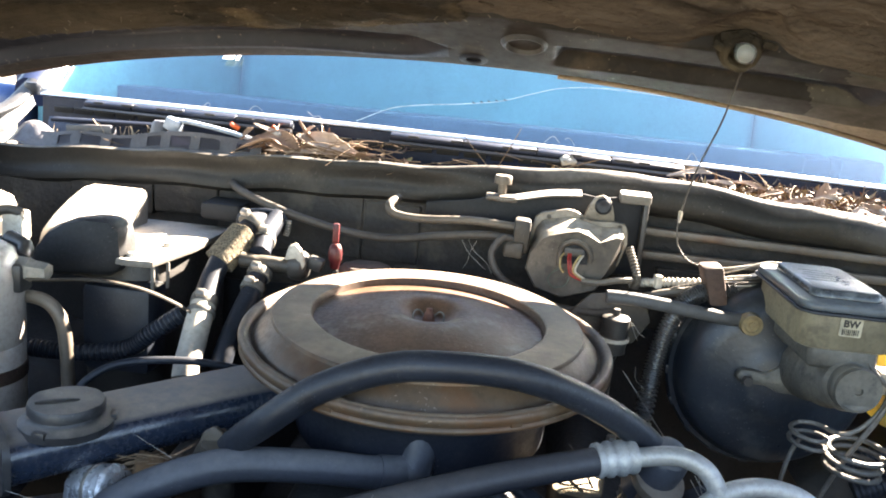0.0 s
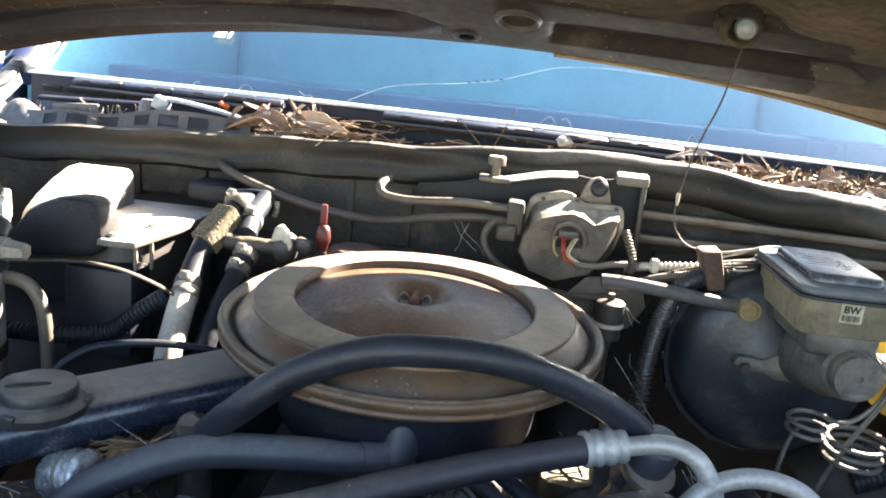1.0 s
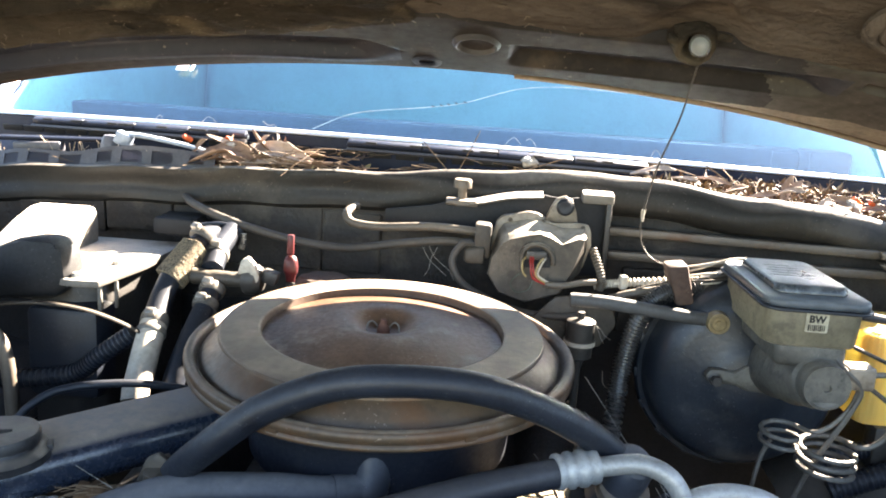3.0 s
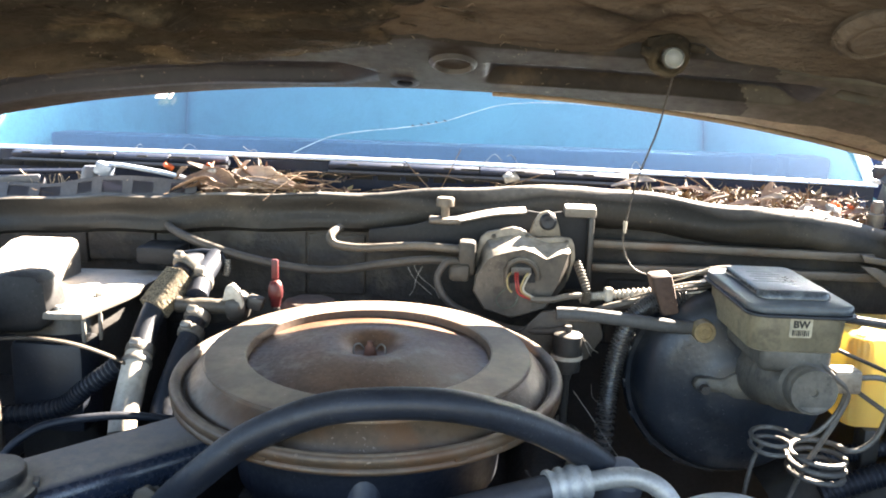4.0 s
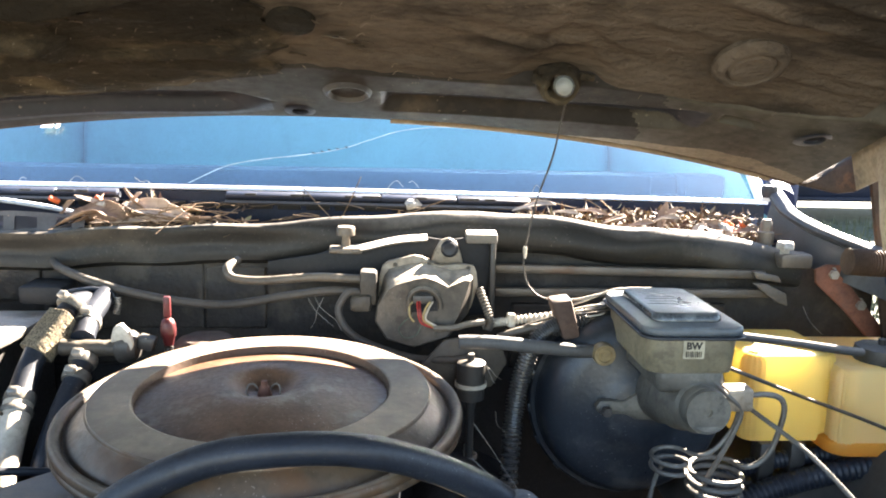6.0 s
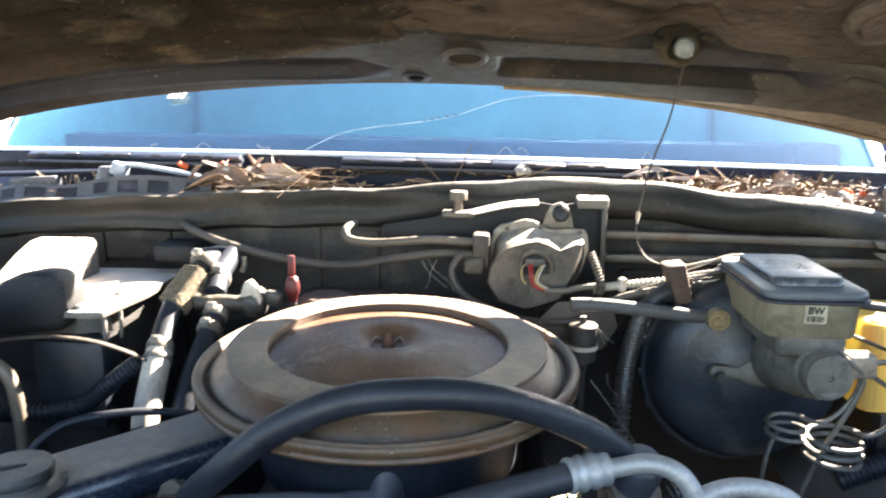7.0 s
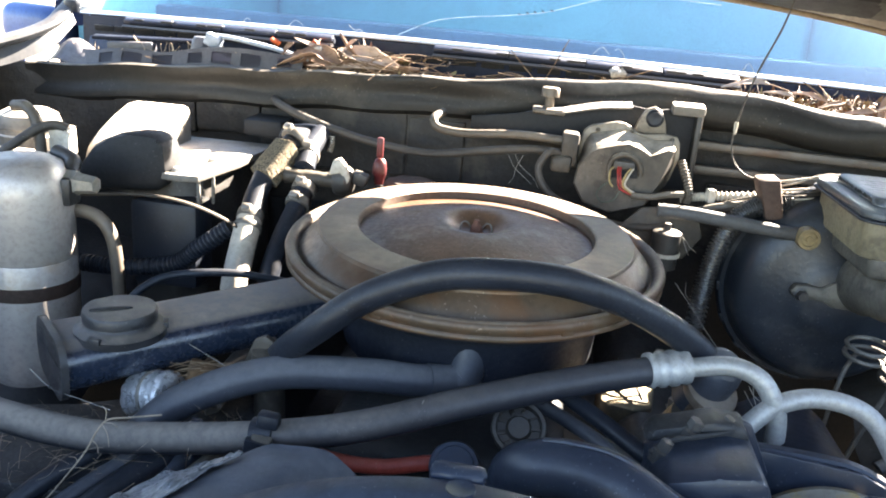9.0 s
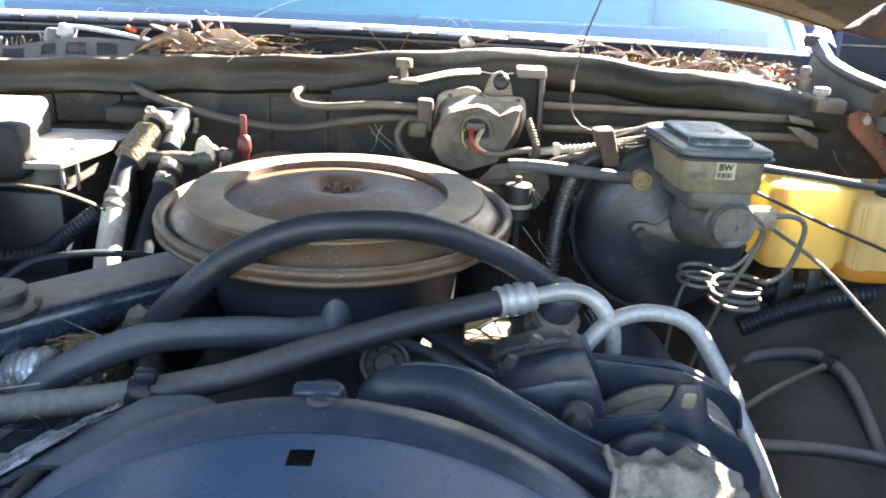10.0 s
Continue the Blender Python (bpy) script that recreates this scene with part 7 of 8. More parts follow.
fx = Vector((0, 0, 1)).cross(fd).normalized()
for v in bm.verts:                                  # wrapped sheet: a squarish section
    c = fa + fd * (v.co - fa).dot(fd)
    o = v.co - c
    if o.length > 1e-5:
        p, q = o.dot(fx) / o.length, o.dot(fd.cross(fx)) / o.length
        v.co = c + o * (p ** 6 + q ** 6) ** (-1 / 6)
part("foam_wrap", rough_up(bm, 0.0008, 0.0022), FOAM, hv, "crumbling tan foam wrap", sharp=180)
part("tube", sweep([(-0.280, 0.970, 0.986), (-0.283, 0.955, 0.971), (-0.283, 0.935, 0.955), (-0.281, 0.915, 0.939)], 0.0135, 20, 16), RUBBER, hv)
# The pale tone also holds the full sunlight on this hose.
part("lower_tube", sweep([(-0.2815, 0.918, 0.941), (-0.279, 0.895, 0.923), (-0.277, 0.875, 0.904), (-0.276, 0.858, 0.885), (-0.2745, 0.850, 0.874)], 0.0155, 30, 16), PALE, hv, "pale bleached lower hose, whitened for full sun")
clamp(hv, (-0.2815, 0.922, 0.945), (0.0, -0.7, -0.6), 0.0148, 0.012)
clamp(hv, (-0.2805, 0.909, 0.934), (0.05, -0.7, -0.6), 0.0158, 0.007, screw=False)
h2 = thing("heater_hose", (-0.23, 0.95, 0.86), "black heater hose with shiny clamps beside the valve", "hose")
part("upper_tube", sweep([(-0.246, 1.10, 1.022), (-0.244, 1.065, 1.0155), (-0.242, 1.035, 1.011), (-0.239, 1.01, 1.004), (-0.236, 0.988, 0.994)], 0.0135, 24, 16), RUBBER, h2)
part("lower_tube", sweep([(-0.228, 0.972, 0.978), (-0.232, 0.950, 0.957), (-0.238, 0.920, 0.929), (-0.243, 0.890, 0.897), (-0.2445, 0.878, 0.878)], 0.0125, 24, 16), RUBBER, h2)
for p, w in (((-0.240, 1.016, 1.006), (0.1, -0.9, -0.3)), ((-0.229, 0.968, 0.974), (-0.1, -0.7, -0.6)), ((-0.2315, 0.952, 0.959), (-0.1, -0.7, -0.6))):
    clamp(h2, p, w, 0.014, 0.011)
vv = thing("heater_valve", (-0.21, 0.985, 0.97), "grey heater control valve with pale actuator", "valve")
part("body", rough_up(sweep([(-0.256, 0.975, 0.988), (-0.235, 0.976, 0.987), (-0.205, 0.978, 0.986), (-0.188, 0.98, 0.986)], 0.0095, 20, 14), 0.0012, 0.01), CAST_DARK, vv)
part("actuator", rough_up(lathe([(0.0, -0.012), (0.016, -0.011), (0.0195, -0.006), (0.0195, 0.005), (0.014, 0.012), (0.0, 0.013)], (-0.184, 0.985, 0.986), "x", 28), 0.001, 0.01), PLASTIC_BLACK, vv)
part("lever", rough_up(plate([(-0.199, 0.995), (-0.194, 1.013), (-0.186, 1.017), (-0.178, 1.01), (-0.172, 0.992), (-0.177, 0.98), (-0.184, 0.999)], "y", 0.968, 0.978, 0.002), 0.0008, 0.01), PALE, vv, "pale plastic lever")
part("plug", box((-0.163, 0.988, 0.99), (0.02, 0.018, 0.016), 0.003, (0, 15, 0)), PLASTIC_BLACK, vv)

dp = thing("dipstick", (-0.142, 1.0, 0.96), "red plastic dipstick handle on a dark tube", "dipstick")
part("handle", box((-0.1435, 1.008, 1.028), (0.0085, 0.006, 0.026), 0.002), RED, dp)
part("grip", lathe([(0.004, 0.013), (0.0065, 0.011), (0.0085, 0.006), (0.0092, -0.001), (0.0088, -0.008), (0.007, -0.011), (0.0055, -0.02)], (-0.142, 1.004, 1.002), "z", 20), RED, dp)
part("tube", sweep([(-0.142, 1.004, 0.98), (-0.14, 1.0, 0.94), (-0.13, 0.97, 0.86)], 0.0055, 14, 10), BLACK_METAL, dp)
t = thing("distributor", (-0.11, 1.0, 0.9), "rust-brown round distributor edge behind the air cleaner", "distributor")
part("cap", rough_up(lathe([(0.0, 0.02), (0.03, 0.018), (0.04, 0.008), (0.042, -0.01), (0.036, -0.06)], (-0.105, 1.035, 0.965), "z", 32), 0.0015, 0.02), TAPE, t)

vt = thing("vacuum_tank", (-0.60, 0.98, 0.98), "round black vacuum tank, dusty top whitened for sun", "vacuum tank")
part("drum", lathe([(0.0, 0.012), (0.025, 0.010), (0.036, 0.004), (0.04, -0.006), (0.04, -0.012), (0.038, -0.014), (0.038, -0.02), (0.04, -0.022), (0.038, -0.1)], (-0.614, 1.0, 1.022), "z", 48), PLASTIC_GREY, vt)
part("spigot", lathe([(0.005, 0.0), (0.005, 0.01), (0.0, 0.012)], (-0.612, 0.99, 1.033), "z", 12), PLASTIC_BLACK, vt)
t = thing("switch_plug", (-0.53, 0.93, 0.98), "pale plastic plug block with cables", "plug")
part("plug", rough_up(box((-0.533, 0.945, 1.008), (0.026, 0.022, 0.036), 0.003), 0.0008, 0.01), PALE, t)
part("lug", box((-0.521, 0.94, 1.003), (0.008, 0.016, 0.034), 0.002), PALE, t)
part("cable", sweep([(-0.60, 0.90, 0.985), (-0.575, 0.91, 1.005), (-0.555, 0.925, 1.022), (-0.538, 0.935, 1.028), (-0.522, 0.94, 1.024)], 0.006, 26, 10), WIRE, t)
part("pipe", sweep([(-0.595, 0.945, 1.045), (-0.575, 0.94, 1.046), (-0.56, 0.935, 1.03), (-0.553, 0.93, 0.99), (-0.55, 0.93, 0.95)], 0.0072, 26, 10), RUBBER_BROWN, t)
part("base", box((-0.59, 0.93, 0.982), (0.09, 0.04, 0.02), 0.004), PLASTIC_GREY, t)

# lower left clutter
hose("lower_hose", [(-0.28, 0.46, 0.72), (-0.255, 0.50, 0.77), (-0.225, 0.55, 0.82), (-0.20, 0.60, 0.85)], 0.016, BLUE_BLACK, "dark hose rising from the lower corner", 24, 14)
hose("lower_hose", [(-0.36, 0.48, 0.74), (-0.32, 0.53, 0.79), (-0.28, 0.58, 0.82)], 0.012, RUBBER, "dark hose in the lower corner", 24, 14)
for pts, r, m, lab in (
        ([(-0.36, 0.45, 0.76), (-0.33, 0.485, 0.805), (-0.298, 0.525, 0.835), (-0.262, 0.575, 0.845), (-0.24, 0.63, 0.83)], 0.0085, RUBBER, "dusty black cable in the lower corner"),
        ([(-0.335, 0.45, 0.76), (-0.302, 0.485, 0.805), (-0.27, 0.525, 0.83), (-0.235, 0.58, 0.84), (-0.21, 0.63, 0.825)], 0.0075, RUBBER_BLUE, "dusty dark cable in the lower corner"),
        ([(-0.305, 0.445, 0.76), (-0.275, 0.48, 0.805), (-0.247, 0.52, 0.832), (-0.215, 0.575, 0.842), (-0.19, 0.62, 0.83)], 0.0115, RUBBER, "dusty dark hose in the lower corner"),
        ([(-0.25, 0.445, 0.77), (-0.226, 0.475, 0.81), (-0.203, 0.515, 0.835), (-0.175, 0.57, 0.85), (-0.15, 0.62, 0.84)], 0.006, VAC_HOSE, "thin brown-grey hose in the lower corner")):
    hose("lower_cable", pts, r, m, lab, 30, 12)
fluff = bmesh.new()
rg = random.Random(53)
for k in range(60):
    u = rg.random()
    a = Vector((-0.34 + 0.17 * u, rg.uniform(0.5, 0.62), 0.835 + 0.03 * u + rg.uniform(-0.012, 0.02)))
    w = Vector((rg.gauss(0, 1), rg.gauss(0, 0.7), rg.gauss(0, 0.6))).normalized() * rg.uniform(0.004, 0.02)
    sweep([a - w, a + Vector((rg.uniform(-0.004, 0.004), 0, rg.uniform(-0.004, 0.004))), a + w], rg.uniform(0.0001, 0.00025), 6, 4, bm=fluff)
solo("dry_fluff", fluff, TWIG_PALE, "dry grass bits and fluff caught between hoses", "debris", kind="stuff")
bt = thing("battery", (-0.5, 0.42, 0.62), "dark dusty battery in the bay corner", "battery")
part("case", box((-0.52, 0.40, 0.74), (0.2, 0.18, 0.17), 0.006), PLASTIC_BLACK, bt)
part("terminal", lathe([(0.0, 0.018), (0.009, 0.016), (0.01, 0.0)], (-0.47, 0.44, 0.825), "z", 16), ZINC, bt)
bm = sweep([(-0.215, 0.55, 0.89), (-0.235, 0.535, 0.893), (-0.246, 0.525, 0.895), (-0.249, 0.515, 0.891), (-0.257, 0.51, 0.874), (-0.269, 0.505, 0.856), (-0.283, 0.5, 0.837), (-0.296, 0.5, 0.822)], 0.0007, 40, 6)
for a, b in (((-0.248, 0.52, 0.894), (-0.238, 0.511, 0.881)), ((-0.247, 0.522, 0.894), (-0.234, 0.518, 0.894)), ((-0.252, 0.512, 0.884), (-0.245, 0.508, 0.876)), ((-0.247, 0.524, 0.896), (-0.252, 0.53, 0.903)), ((-0.262, 0.508, 0.866), (-0.27, 0.51, 0.868))):
    sweep([a, tuple((p + q) / 2 + 0.001 for p, q in zip(a, b)), b], 0.00035, 8, 5, bm=bm)
solo("dry_stalk", bm, TWIG_PALE, "pale branching dry plant stalk across the hose", "stalk")


# ---- leaf litter, wipers and scraps in the cowl ----
def leaf_bit(bm, at, size, rg, long=2.2):
    """One curled leaf flake."""
    m = Matrix.Translation(at) @ Euler((rg.uniform(-0.9, 0.9), rg.uniform(-0.9, 0.9), rg.uniform(0, 6.28))).to_matrix().to_4x4()
    curl = rg.uniform(-0.5, 0.9)
    rows = []
    for k, w in enumerate((0.05, 0.75, 1.0, 0.7, 0.05)):
        u = (k / 4 - 0.5) * long
        rows.append([bm.verts.new(m @ (Vector((u, s * w * 0.5, curl * (u * u * 0.35 + s * s * 0.25 * w))) * size)) for s in (-1, 0, 1)])
    for a, b in zip(rows, rows[1:]):
        for j in range(2):
            bm.faces.new((a[j], a[j + 1], b[j + 1], b[j]))


rg = random.Random(21)
lit = bmesh.new()
for k in range(2400):
    x = rg.uniform(0.31, 0.715)
    d = rg.random()
    y = lip(x).y + 0.012 + d * (glass_base(x).y - lip(x).y - 0.02)
    z = lip(x).z - 0.024 + d * (glass_base(x).z - lip(x).z) * 0.9 + rg.uniform(0.0, 0.017) * min(1, (x - 0.28) * 6)
    leaf_bit(lit, (x, y, z), rg.choice((rg.uniform(0.0015, 0.0035), rg.uniform(0.002, 0.0045), rg.uniform(0.004, 0.007))), rg, rg.choice((1.6, 2.4, 3.5, 6.0)))
for k in range(110):
    x = rg.gauss(-0.24, 0.075)
    d = rg.random()
    y = lip(x).y + 0.01 + d * 0.07
    leaf_bit(lit, (x, y, lip(x).z - 0.02 + 0.035 * d + rg.uniform(0, 0.012) * math.exp(-((x + 0.26) / 0.08) ** 2)), rg.uniform(0.005, 0.014), rg, rg.choice((1.6, 2.4, 4.0)))
for k in range(90):
    x = rg.uniform(-0.7, 0.3)
    leaf_bit(lit, (x, lip(x).y + rg.uniform(0.02, 0.07), lip(x).z - 0.03 + rg.uniform(0, 0.02)), rg.uniform(0.004, 0.009), rg, 3.0)
solo("leaf_litter", lit, LEAVES, "dry brown leaves and flakes heaped in the cowl", "leaf litter", kind="stuff", sharp=180)
tw = bmesh.new()
for k in range(120):
    x = rg.choice((rg.gauss(-0.2, 0.09), rg.uniform(0.3, 0.7), rg.uniform(-0.68, 0.25)))
    a = lip(x) + Vector((0, rg.uniform(0.01, 0.07), rg.uniform(-0.018, 0.022)))
    w = Vector((rg.gauss(0, 1), rg.gauss(0, 0.5), rg.gauss(0, 0.22))).normalized() * rg.uniform(0.015, 0.05)
    sweep([a - w, a + Vector((0, 0, rg.uniform(-0.004, 0.008))), a + w], rg.uniform(0.0003, 0.0009), 6, 4, bm=tw)
solo("twigs", tw, TWIG, "dry twigs and pine needles scattered in the cowl", "twigs", kind="stuff")


def big_leaf(at, turn, size, label):
    """A curled forked leaf with a stalk."""
    bm = bmesh.new()
    out = ((-1.0, 0.0, 0.03), (-0.6, 0.0, 0.16), (-0.2, 0.0, 0.2), (0.2, 0.0, 0.27), (0.6, 0.0, 0.2), (1.0, 0.0, 0.06))
    rows = []
    for u, v, w in out:
        rows.append([bm.verts.new(Vector((u, s * w, 0.25 * u * u + 0.5 * s * s * w + 0.03 * math.sin(u * 9 + s * 4)))) for s in (-1, -0.5, 0, 0.5, 1)])
    for a, b in zip(rows, rows[1:]):
        for j in range(4):
            bm.faces.new((a[j], a[j + 1], b[j + 1], b[j]))
    sp = bmesh.ops.extrude_edge_only(bm, edges=[e for e in bm.edges if e.verts[0] in rows[3][:2] and e.verts[1] in rows[4][:2]])
    bmesh.ops.translate(bm, vec=(0.25, -0.4, 0.35), verts=[v for v in sp["geom"] if isinstance(v, bmesh.types.BMVert)])
    bmesh.ops.solidify(bm, geom=bm.faces[:], thickness=0.03)
    bmesh.ops.transform(bm, matrix=Matrix.Translation(at) @ Euler([radians(a) for a in turn]).to_matrix().to_4x4() @ Matrix.Scale(size, 4), verts=bm.verts)
    return solo("leaf", bm, TAN_LEAF, label, "leaf", "large dry leaves")


TAN_LEAF = mat("curled tan leaf", (0.27, 0.18, 0.13), (0.19, 0.12, 0.085), 0.8, scale=50, bump=0.4)
big_leaf((-0.225, 1.215, 1.115), (20, 35, 25), 0.045, "large curled tan leaf with a forked tip")
big_leaf((-0.30, 1.205, 1.108), (-25, -20, 70), 0.035, "curled brown leaf lying on the cowl lip")
big_leaf((-0.27, 1.200, 1.103), (40, 10, 10), 0.04, "curled brown leaf lying on the cowl lip")
big_leaf((-0.17, 1.205, 1.103), (10, 5, -12), 0.04, "long dry leaf lying on the cowl lip")
big_leaf((0.52, 1.215, 1.112), (30, -40, 60), 0.03, "broad tan leaf in the cowl heap")
big_leaf((0.60, 1.225, 1.105), (60, 10, 20), 0.028, "broad tan leaf in the cowl heap")

for at, m, s in (((0.632, 1.235, 1.104), ORANGE, 0.011), ((0.655, 1.24, 1.102), ORANGE, 0.008), ((0.70, 1.255, 1.10), RED, 0.011), ((-0.292, 1.22, 1.132), ORANGE, 0.008), ((-0.36, 1.235, 1.128), ORANGE, 0.010)):
    solo("scrap", rough_up(box(at, (s * 1.6, s, s * 0.7), 0.002, (20, 30, 40)), 0.002, 0.01), m, "bright torn scrap caught among the leaves", "scrap", "bright scraps")
for at, s in (((0.155, 1.222, 1.128), 0.013), ((0.62, 1.225, 1.098), 0.014), ((-0.285, 1.21, 1.122), 0.010)):
    solo("cobweb_tuft", rough_up(lathe([(0.0, -0.6 * s), (0.8 * s, -0.3 * s), (s, 0.1 * s), (0.5 * s, 0.5 * s), (0.0, 0.6 * s)], at, "z", 16), s * 0.7, 0.008), WEB, "white tuft of cobweb and fluff", "cobweb", "white tufts", sharp=180)


def wiper(x0, x1, label):
    """A wiper arm lying in the cowl, with slots along its blade."""
    t = thing("wiper", ((x0 + x1) / 2, 1.23, 1.12), label, "wiper", "wipers")
    n = 4
    for k in range(n):
        a, b = x0 + (x1 - x0) * k / n, x0 + (x1 - x0) * (k + 0.985) / n
        p, q = glass_base(a) + Vector((0, -0.026, -0.004)), glass_base(b) + Vector((0, -0.026, -0.004))
        part("link", box((p + q) / 2, ((q - p).length, 0.012, 0.007), 0.002, (25, -math.degrees(math.atan2(q.z - p.z, q.x - p.x)), math.degrees(math.atan2(q.y - p.y, q.x - p.x)))), WIPER_BLUE, t)
    for k in range(7):
        x = x0 + (x1 - x0) * (0.08 + 0.13 * k + 0.03 * (k % 3))
        # Black bars stand for the shaded openings along the blade.
        part("slot", box(glass_base(x) + Vector((0, -0.0325, -0.0025)), (0.016 + 0.012 * (k % 2), 0.002, 0.0032), 0.0004), INK, t)
    path = [glass_base(x0 + (x1 - x0) * k / 6) + Vector((0, -0.022, -0.008)) for k in range(7)]
    part("blade", sweep(path, 0.0045, 24, 6), RUBBER, t)
    part("arm", sweep([p + Vector((0, -0.012, -0.006)) for p in path], 0.005, 24, 6, flat=0.6), BLACK_METAL, t)
    return t


wiper(-0.115, 0.33, "black wiper blade lying along the windscreen foot")
t = wiper(-0.64, -0.27, "navy-black wiper blade lying along the windscreen foot")
part("painted_arm", sweep([(-0.455, 1.225, 1.128), (-0.42, 1.222, 1.127), (-0.36, 1.218, 1.119), (-0.30, 1.21, 1.108)], 0.006, 20, 8, flat=0.6), mat("pale blue paint", (0.45, 0.52, 0.62), (0.36, 0.43, 0.53), 0.4, scale=30), t)
part("elbow", rough_up(box((-0.452, 1.222, 1.121), (0.026, 0.016, 0.02), 0.004, (0, 20, 0)), 0.001, 0.01), mat("grey-blue paint", (0.3, 0.36, 0.45), (0.24, 0.3, 0.4), 0.4, scale=30), t)

t = thing("wiper_pivot", (-0.52, 1.22, 1.11), "blue-grey wiper pivot with a capped nut", "wiper pivot")
part("boss", rough_up(lathe([(0.0, 0.012), (0.008, 0.011), (0.011, 0.006), (0.013, -0.004), (0.016, -0.02)], (-0.475, 1.224, 1.114), "z", 20), 0.0006, 0.01), VINYL, t)
part("link_bar", box((-0.565, 1.232, 1.113), (0.17, 0.014, 0.006), 0.002, (10, -2, 3)), NAVY, t)
part("drain_box", rough_up(box((-0.585, 1.225, 1.098), (0.075, 0.02, 0.02), 0.004, (0, -3, 0)), 0.0015, 0.02), GREY_SCREEN, t)
blades = bmesh.new()
rg = random.Random(77)
for k in range(70):
    x = rg.choice((rg.gauss(-0.53, 0.025), rg.gauss(-0.66, 0.03), rg.uniform(-0.7, -0.4)))
    a = lip(x) + Vector((0, rg.uniform(0.03, 0.065), rg.uniform(-0.01, 0.004)))
    w = Vector((rg.uniform(-0.02, 0.02), rg.uniform(-0.012, 0.006), rg.uniform(0.008, 0.036)))
    sweep([a, a + w * 0.55 + Vector((rg.uniform(-0.004, 0.004), 0, 0.004)), a + w], rg.uniform(0.0004, 0.0009), 7, 4, bm=blades)
solo("cowl_grass", blades, TWIG_PALE, "dry grass tufts growing through the cowl vents", "grass", kind="stuff")
vent = thing("cowl_vent", (-0.35, 1.235, 1.09), "black slotted vent panel below the windscreen", "vent panel", kind="structure")
for k in range(24):
    x = -0.70 + 0.042 * k
    part("slat", box(glass_base(x) + Vector((0, -0.004, -0.022)), (0.034, 0.004, 0.010), 0.001, (20, 0, 0)), MATTE_BLACK, vent)

# clouded vinyl strip with windows, lying over the cowl
sc = thing("leaf_screen", (-0.48, 1.2, 1.1), "clouded grey vinyl screen strip with square windows", "screen")


def screen_at(x, v):
    z0 = lip(x).z - 0.004
    return Vector((x, lip(x).y + 0.016 + 0.01 * v, z0 + v * (0.028 + 0.006 * math.sin(x * 14) - 0.012 * smoothstep(-0.42, -0.32, x)) + 0.002 * math.sin(x * 50)))


part("upper_edge", sheet(screen_at, span_list(-0.66, -0.31, 50), [0.78, 0.9, 1.0], 0.001), GREY_SCREEN, sc)
part("lower_edge", sheet(screen_at, span_list(-0.66, -0.31, 50), [0.0, 0.12, 0.2], 0.001), GREY_SCREEN, sc)
for k in range(8):
    x = -0.655 + 0.048 * k
    part("rib", sheet(screen_at, span_list(x, x + (0.016 if k % 3 else 0.026), 4), [0.2, 0.5, 0.78], 0.001), GREY_SCREEN, sc)
part("window", sheet(lambda x, v: screen_at(x, v) + Vector((0, 0.0015, 0)), span_list(-0.65, -0.32, 40), [0.15, 0.5, 0.8], 0.0006), SCREEN_PANE, sc, "smoky clear vinyl behind the windows")
t = thing("vinyl_sheet", (-0.62, 1.21, 1.08), "crumpled translucent grey plastic sheet", "plastic sheet")
part("sheet", rough_up(sheet(lambda u, v: (-0.72 + 0.12 * u, 1.195 + 0.04 * v, 1.066 + 0.045 * v * (0.4 + 0.6 * u) + 0.012 * math.sin(u * 6)), span_list(0, 1, 24), span_list(0, 1, 10), 0.001), 0.012, 0.04), VINYL, t, sharp=180)

# threads of cobweb
webs = bmesh.new()
rg = random.Random(8)
for a, b, s in (((0.02, 1.09, 1.03), (0.06, 1.06, 0.985), 0.004), ((0.035, 1.085, 1.022), (0.02, 1.07, 0.985), 0.003), ((0.015, 1.09, 1.02), (0.05, 1.06, 0.99), 0.003), ((0.236, 0.985, 0.965), (0.258, 0.985, 0.945), 0.002), ((0.24, 0.985, 0.96), (0.25, 0.985, 0.94), 0.002), ((0.2, 0.75, 0.95), (0.255, 0.72, 0.92), 0.004), ((0.25, 0.97, 0.91), (0.262, 0.96, 0.88), 0.004), ((-0.30, 0.70, 0.913), (-0.2, 0.64, 0.892), 0.006), ((-0.36, 0.6, 0.885), (-0.27, 0.57, 0.875), 0.006), ((-0.4, 0.58, 0.88), (-0.33, 0.57, 0.86), 0.004), ((-0.37, 0.94, 0.885), (-0.345, 0.93, 0.875), 0.002), ((-0.36, 0.935, 0.89), (-0.35, 0.93, 0.868), 0.002), ((-0.02, 0.585, 0.902), (-0.012, 0.58, 0.918), 0.002), ((0.268, 0.70, 0.915), (0.275, 0.69, 0.885), 0.002), ((0.265, 0.70, 0.91), (0.282, 0.69, 0.895), 0.002), ((0.262, 0.70, 0.905), (0.29, 0.69, 0.872), 0.002), ((0.205, 0.80, 0.965), (0.245, 0.72, 0.925), 0.003), ((0.71, 1.14, 1.0), (0.72, 1.1, 0.97), 0.003)):
    a, b = Vector(a), Vector(b)
    sweep([a, a.lerp(b, 0.35) + Vector((rg.uniform(-s, s), 0, -s)), a.lerp(b, 0.7) + Vector((rg.uniform(-s, s), 0, -s * 0.5)), b], 0.00032, 14, 4, bm=webs)
solo("cobwebs", webs, WEB, "dusty cobweb threads between engine parts", "cobweb", kind="stuff")
rg = random.Random(31)
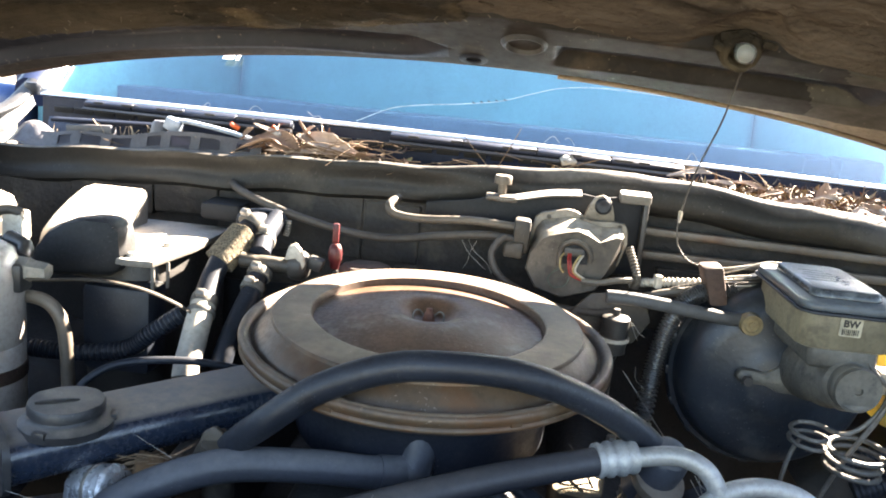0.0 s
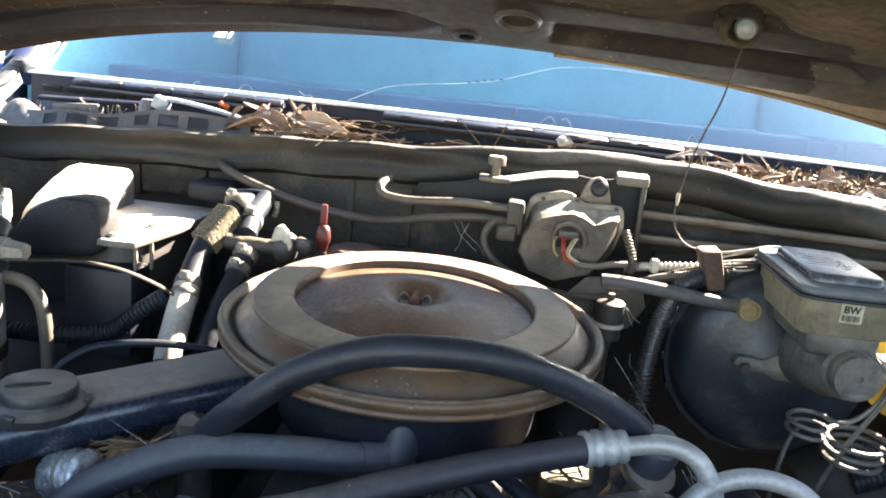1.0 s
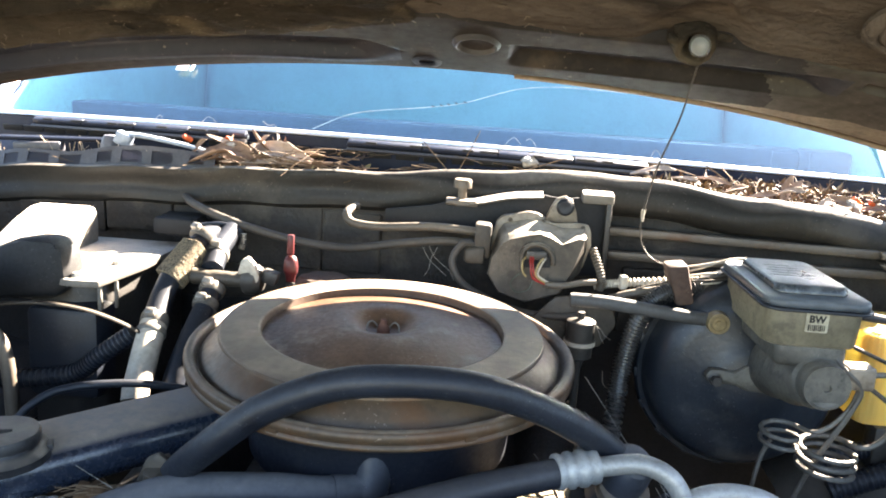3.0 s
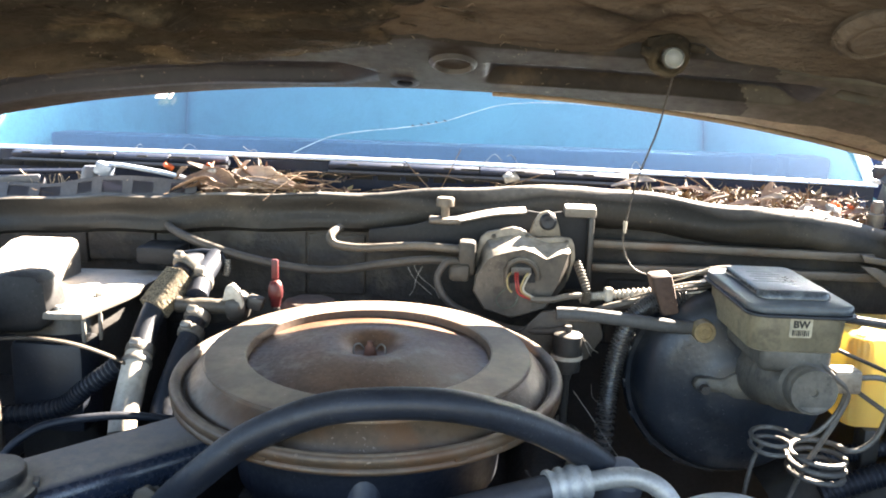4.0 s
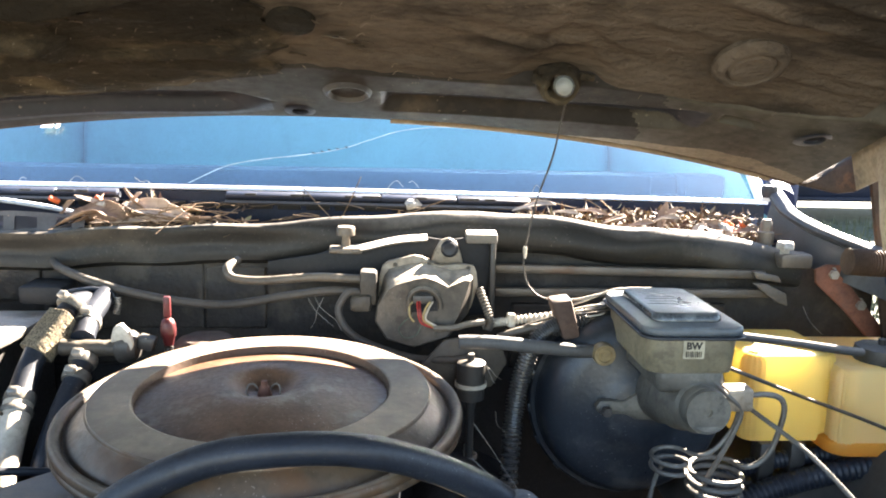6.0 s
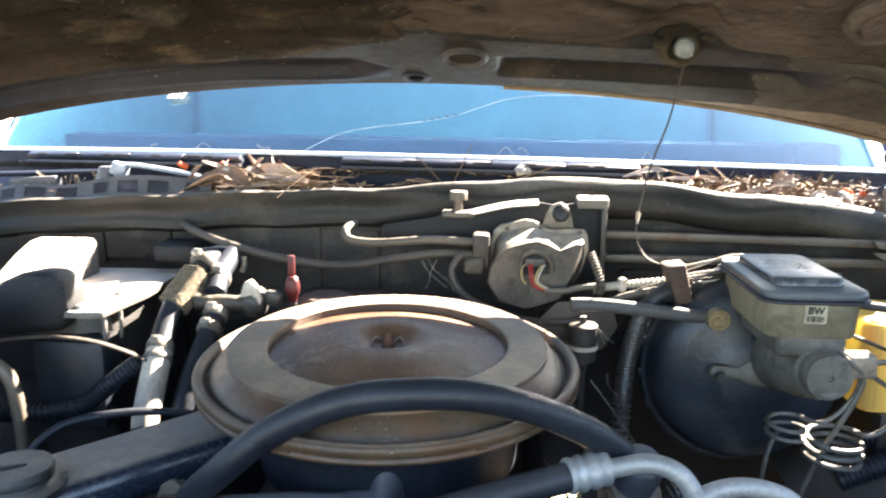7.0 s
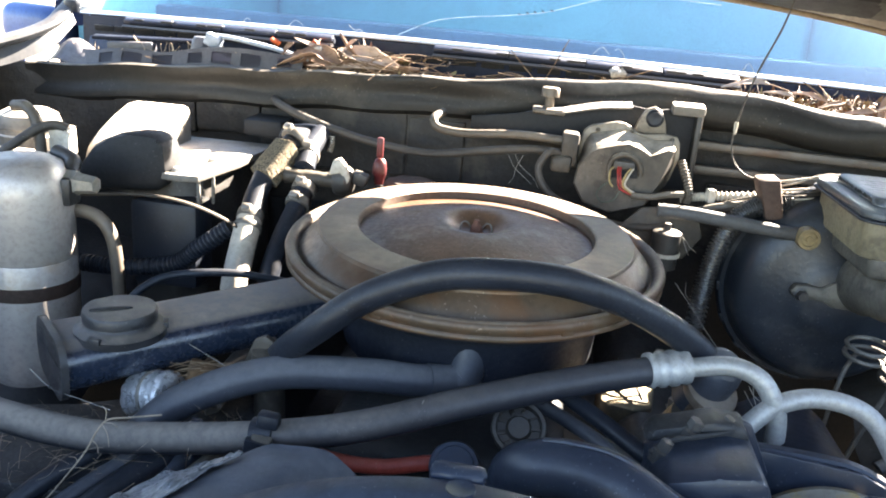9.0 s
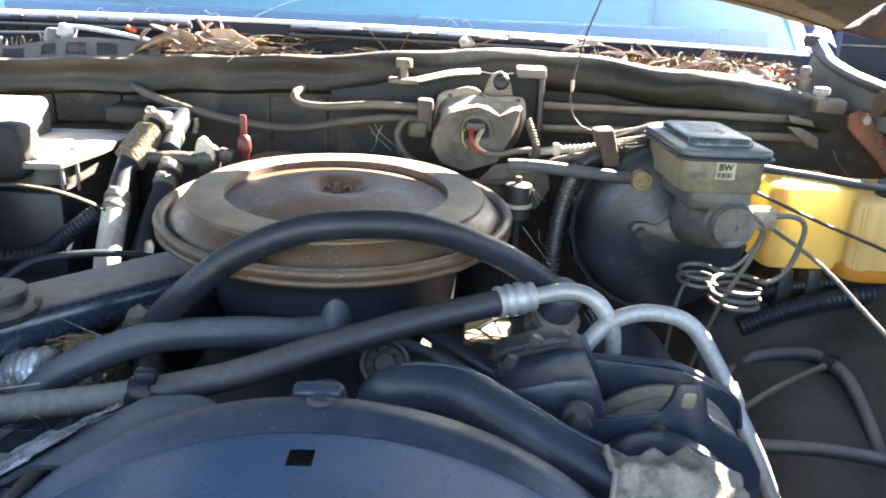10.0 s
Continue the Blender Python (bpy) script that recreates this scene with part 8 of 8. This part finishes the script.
for x in (-0.31, -0.22, -0.43, 0.1, 0.36, 0.17):
    b = glass_base(x)
    w = Vector((rg.uniform(-0.04, 0.04), rg.uniform(-0.004, 0.006), 0))
    solo("grass_stalk", sweep([b + Vector((0, -0.03, -0.02)), b + w * 0.3 + Vector((0, -0.012, rg.uniform(0.002, 0.012))), b + w * 0.7 + Vector((0, -0.006, rg.uniform(0.008, 0.02))), b + w + Vector((0, -0.006, rg.uniform(0.004, 0.02)))], 0.00045, 16, 4), WEB, "thin pale grass stalk standing in the cowl", "grass stalk", "grass stalks")


def curled(name, spine, width, twist, label, material):
    """A long dry leaf, rolled along its spine, with a ragged edge."""
    path = smooth_path(spine, 18)

    def at(u, v):
        k = u / 18
        d = (path[min(u + 1, 18)] - path[max(u - 1, 0)]).normalized()
        side = d.cross(Vector((0, -0.5, 0.85))).normalized()
        up = side.cross(d)
        w = width * (0.08 + math.sin(math.pi * min(max(k, 0.02), 0.98)) ** 0.7) * (1 + 0.25 * noise.noise(Vector((u * 0.9, v * 2, 3.0))))
        a = twist * v + 0.5 * math.sin(k * 5)
        return path[u] + (side * math.sin(a) / max(twist, 0.1) + up * (1 - math.cos(a)) * 0.6) * w + up * 0.002 * noise.noise(Vector((u, v * 4, 1.0)))

    return solo(name, sheet(at, range(19), span_list(-1, 1, 8), 0.0007), material, label, "leaf", "large dry leaves", sharp=180)


PINK_LEAF = mat("bleached pinkish leaf", (0.38, 0.3, 0.245), (0.28, 0.21, 0.165), 0.75, scale=40, bump=0.4, grime=0.5)
curled("leaf", [(-0.16, 1.205, 1.108), (-0.2, 1.205, 1.113), (-0.235, 1.207, 1.122), (-0.255, 1.208, 1.127)], 0.019, 1.1, "long pinkish dry leaf with a forked tip", PINK_LEAF)
curled("leaf", [(-0.248, 1.208, 1.122), (-0.24, 1.206, 1.132), (-0.227, 1.205, 1.143)], 0.006, 0.8, "forked tip of a dry pinkish leaf", PINK_LEAF)
curled("leaf", [(-0.349, 1.195, 1.094), (-0.325, 1.197, 1.106), (-0.288, 1.20, 1.12), (-0.268, 1.2, 1.113), (-0.246, 1.2, 1.104)], 0.019, 1.2, "folded tan leaf draped over the cowl lip", TAN_LEAF)
curled("leaf", [(-0.324, 1.215, 1.137), (-0.3, 1.213, 1.13), (-0.265, 1.21, 1.119)], 0.006, 1.0, "rolled grey-brown leaf in the cowl", PINK_LEAF)
curled("leaf", [(-0.345, 1.21, 1.105), (-0.335, 1.21, 1.118), (-0.322, 1.21, 1.13)], 0.008, 1.2, "curled orange-brown leaf in the cowl", TAN_LEAF)
curled("leaf", [(-0.3, 1.2, 1.1), (-0.26, 1.2, 1.103), (-0.2, 1.2, 1.106), (-0.15, 1.2, 1.104)], 0.009, 1.0, "long tan leaf lying along the cowl lip", PINK_LEAF)
for k in range(9):
    x = 0.33 + 0.04 * k + rg.uniform(-0.01, 0.01)
    a = lip(x) + Vector((0, rg.uniform(0.015, 0.05), rg.uniform(-0.004, 0.01)))
    w = Vector((rg.uniform(0.015, 0.03), rg.uniform(-0.01, 0.01), rg.uniform(-0.006, 0.01)))
    curled("leaf", [a - w, a + Vector((0, 0, rg.uniform(0.0, 0.006))), a + w], rg.uniform(0.004, 0.009), rg.uniform(0.7, 1.3), "curled tan leaf in the cowl heap", rg.choice((TAN_LEAF, PINK_LEAF)))
strands = bmesh.new()
for k in range(26):
    x = rg.gauss(-0.19, 0.05)
    a = lip(x) + Vector((0, rg.uniform(0.005, 0.05), rg.uniform(-0.004, 0.012)))
    w = Vector((rg.uniform(0.02, 0.06), rg.uniform(-0.01, 0.01), rg.uniform(-0.01, 0.008)))
    sweep([a - w, a + Vector((0, 0, rg.uniform(0.0, 0.006))), a + w], rg.uniform(0.0004, 0.0009), 8, 4, bm=strands)
solo("pine_needles", strands, TWIG, "tangle of dry pine needles on the cowl lip", "pine needles", kind="stuff")
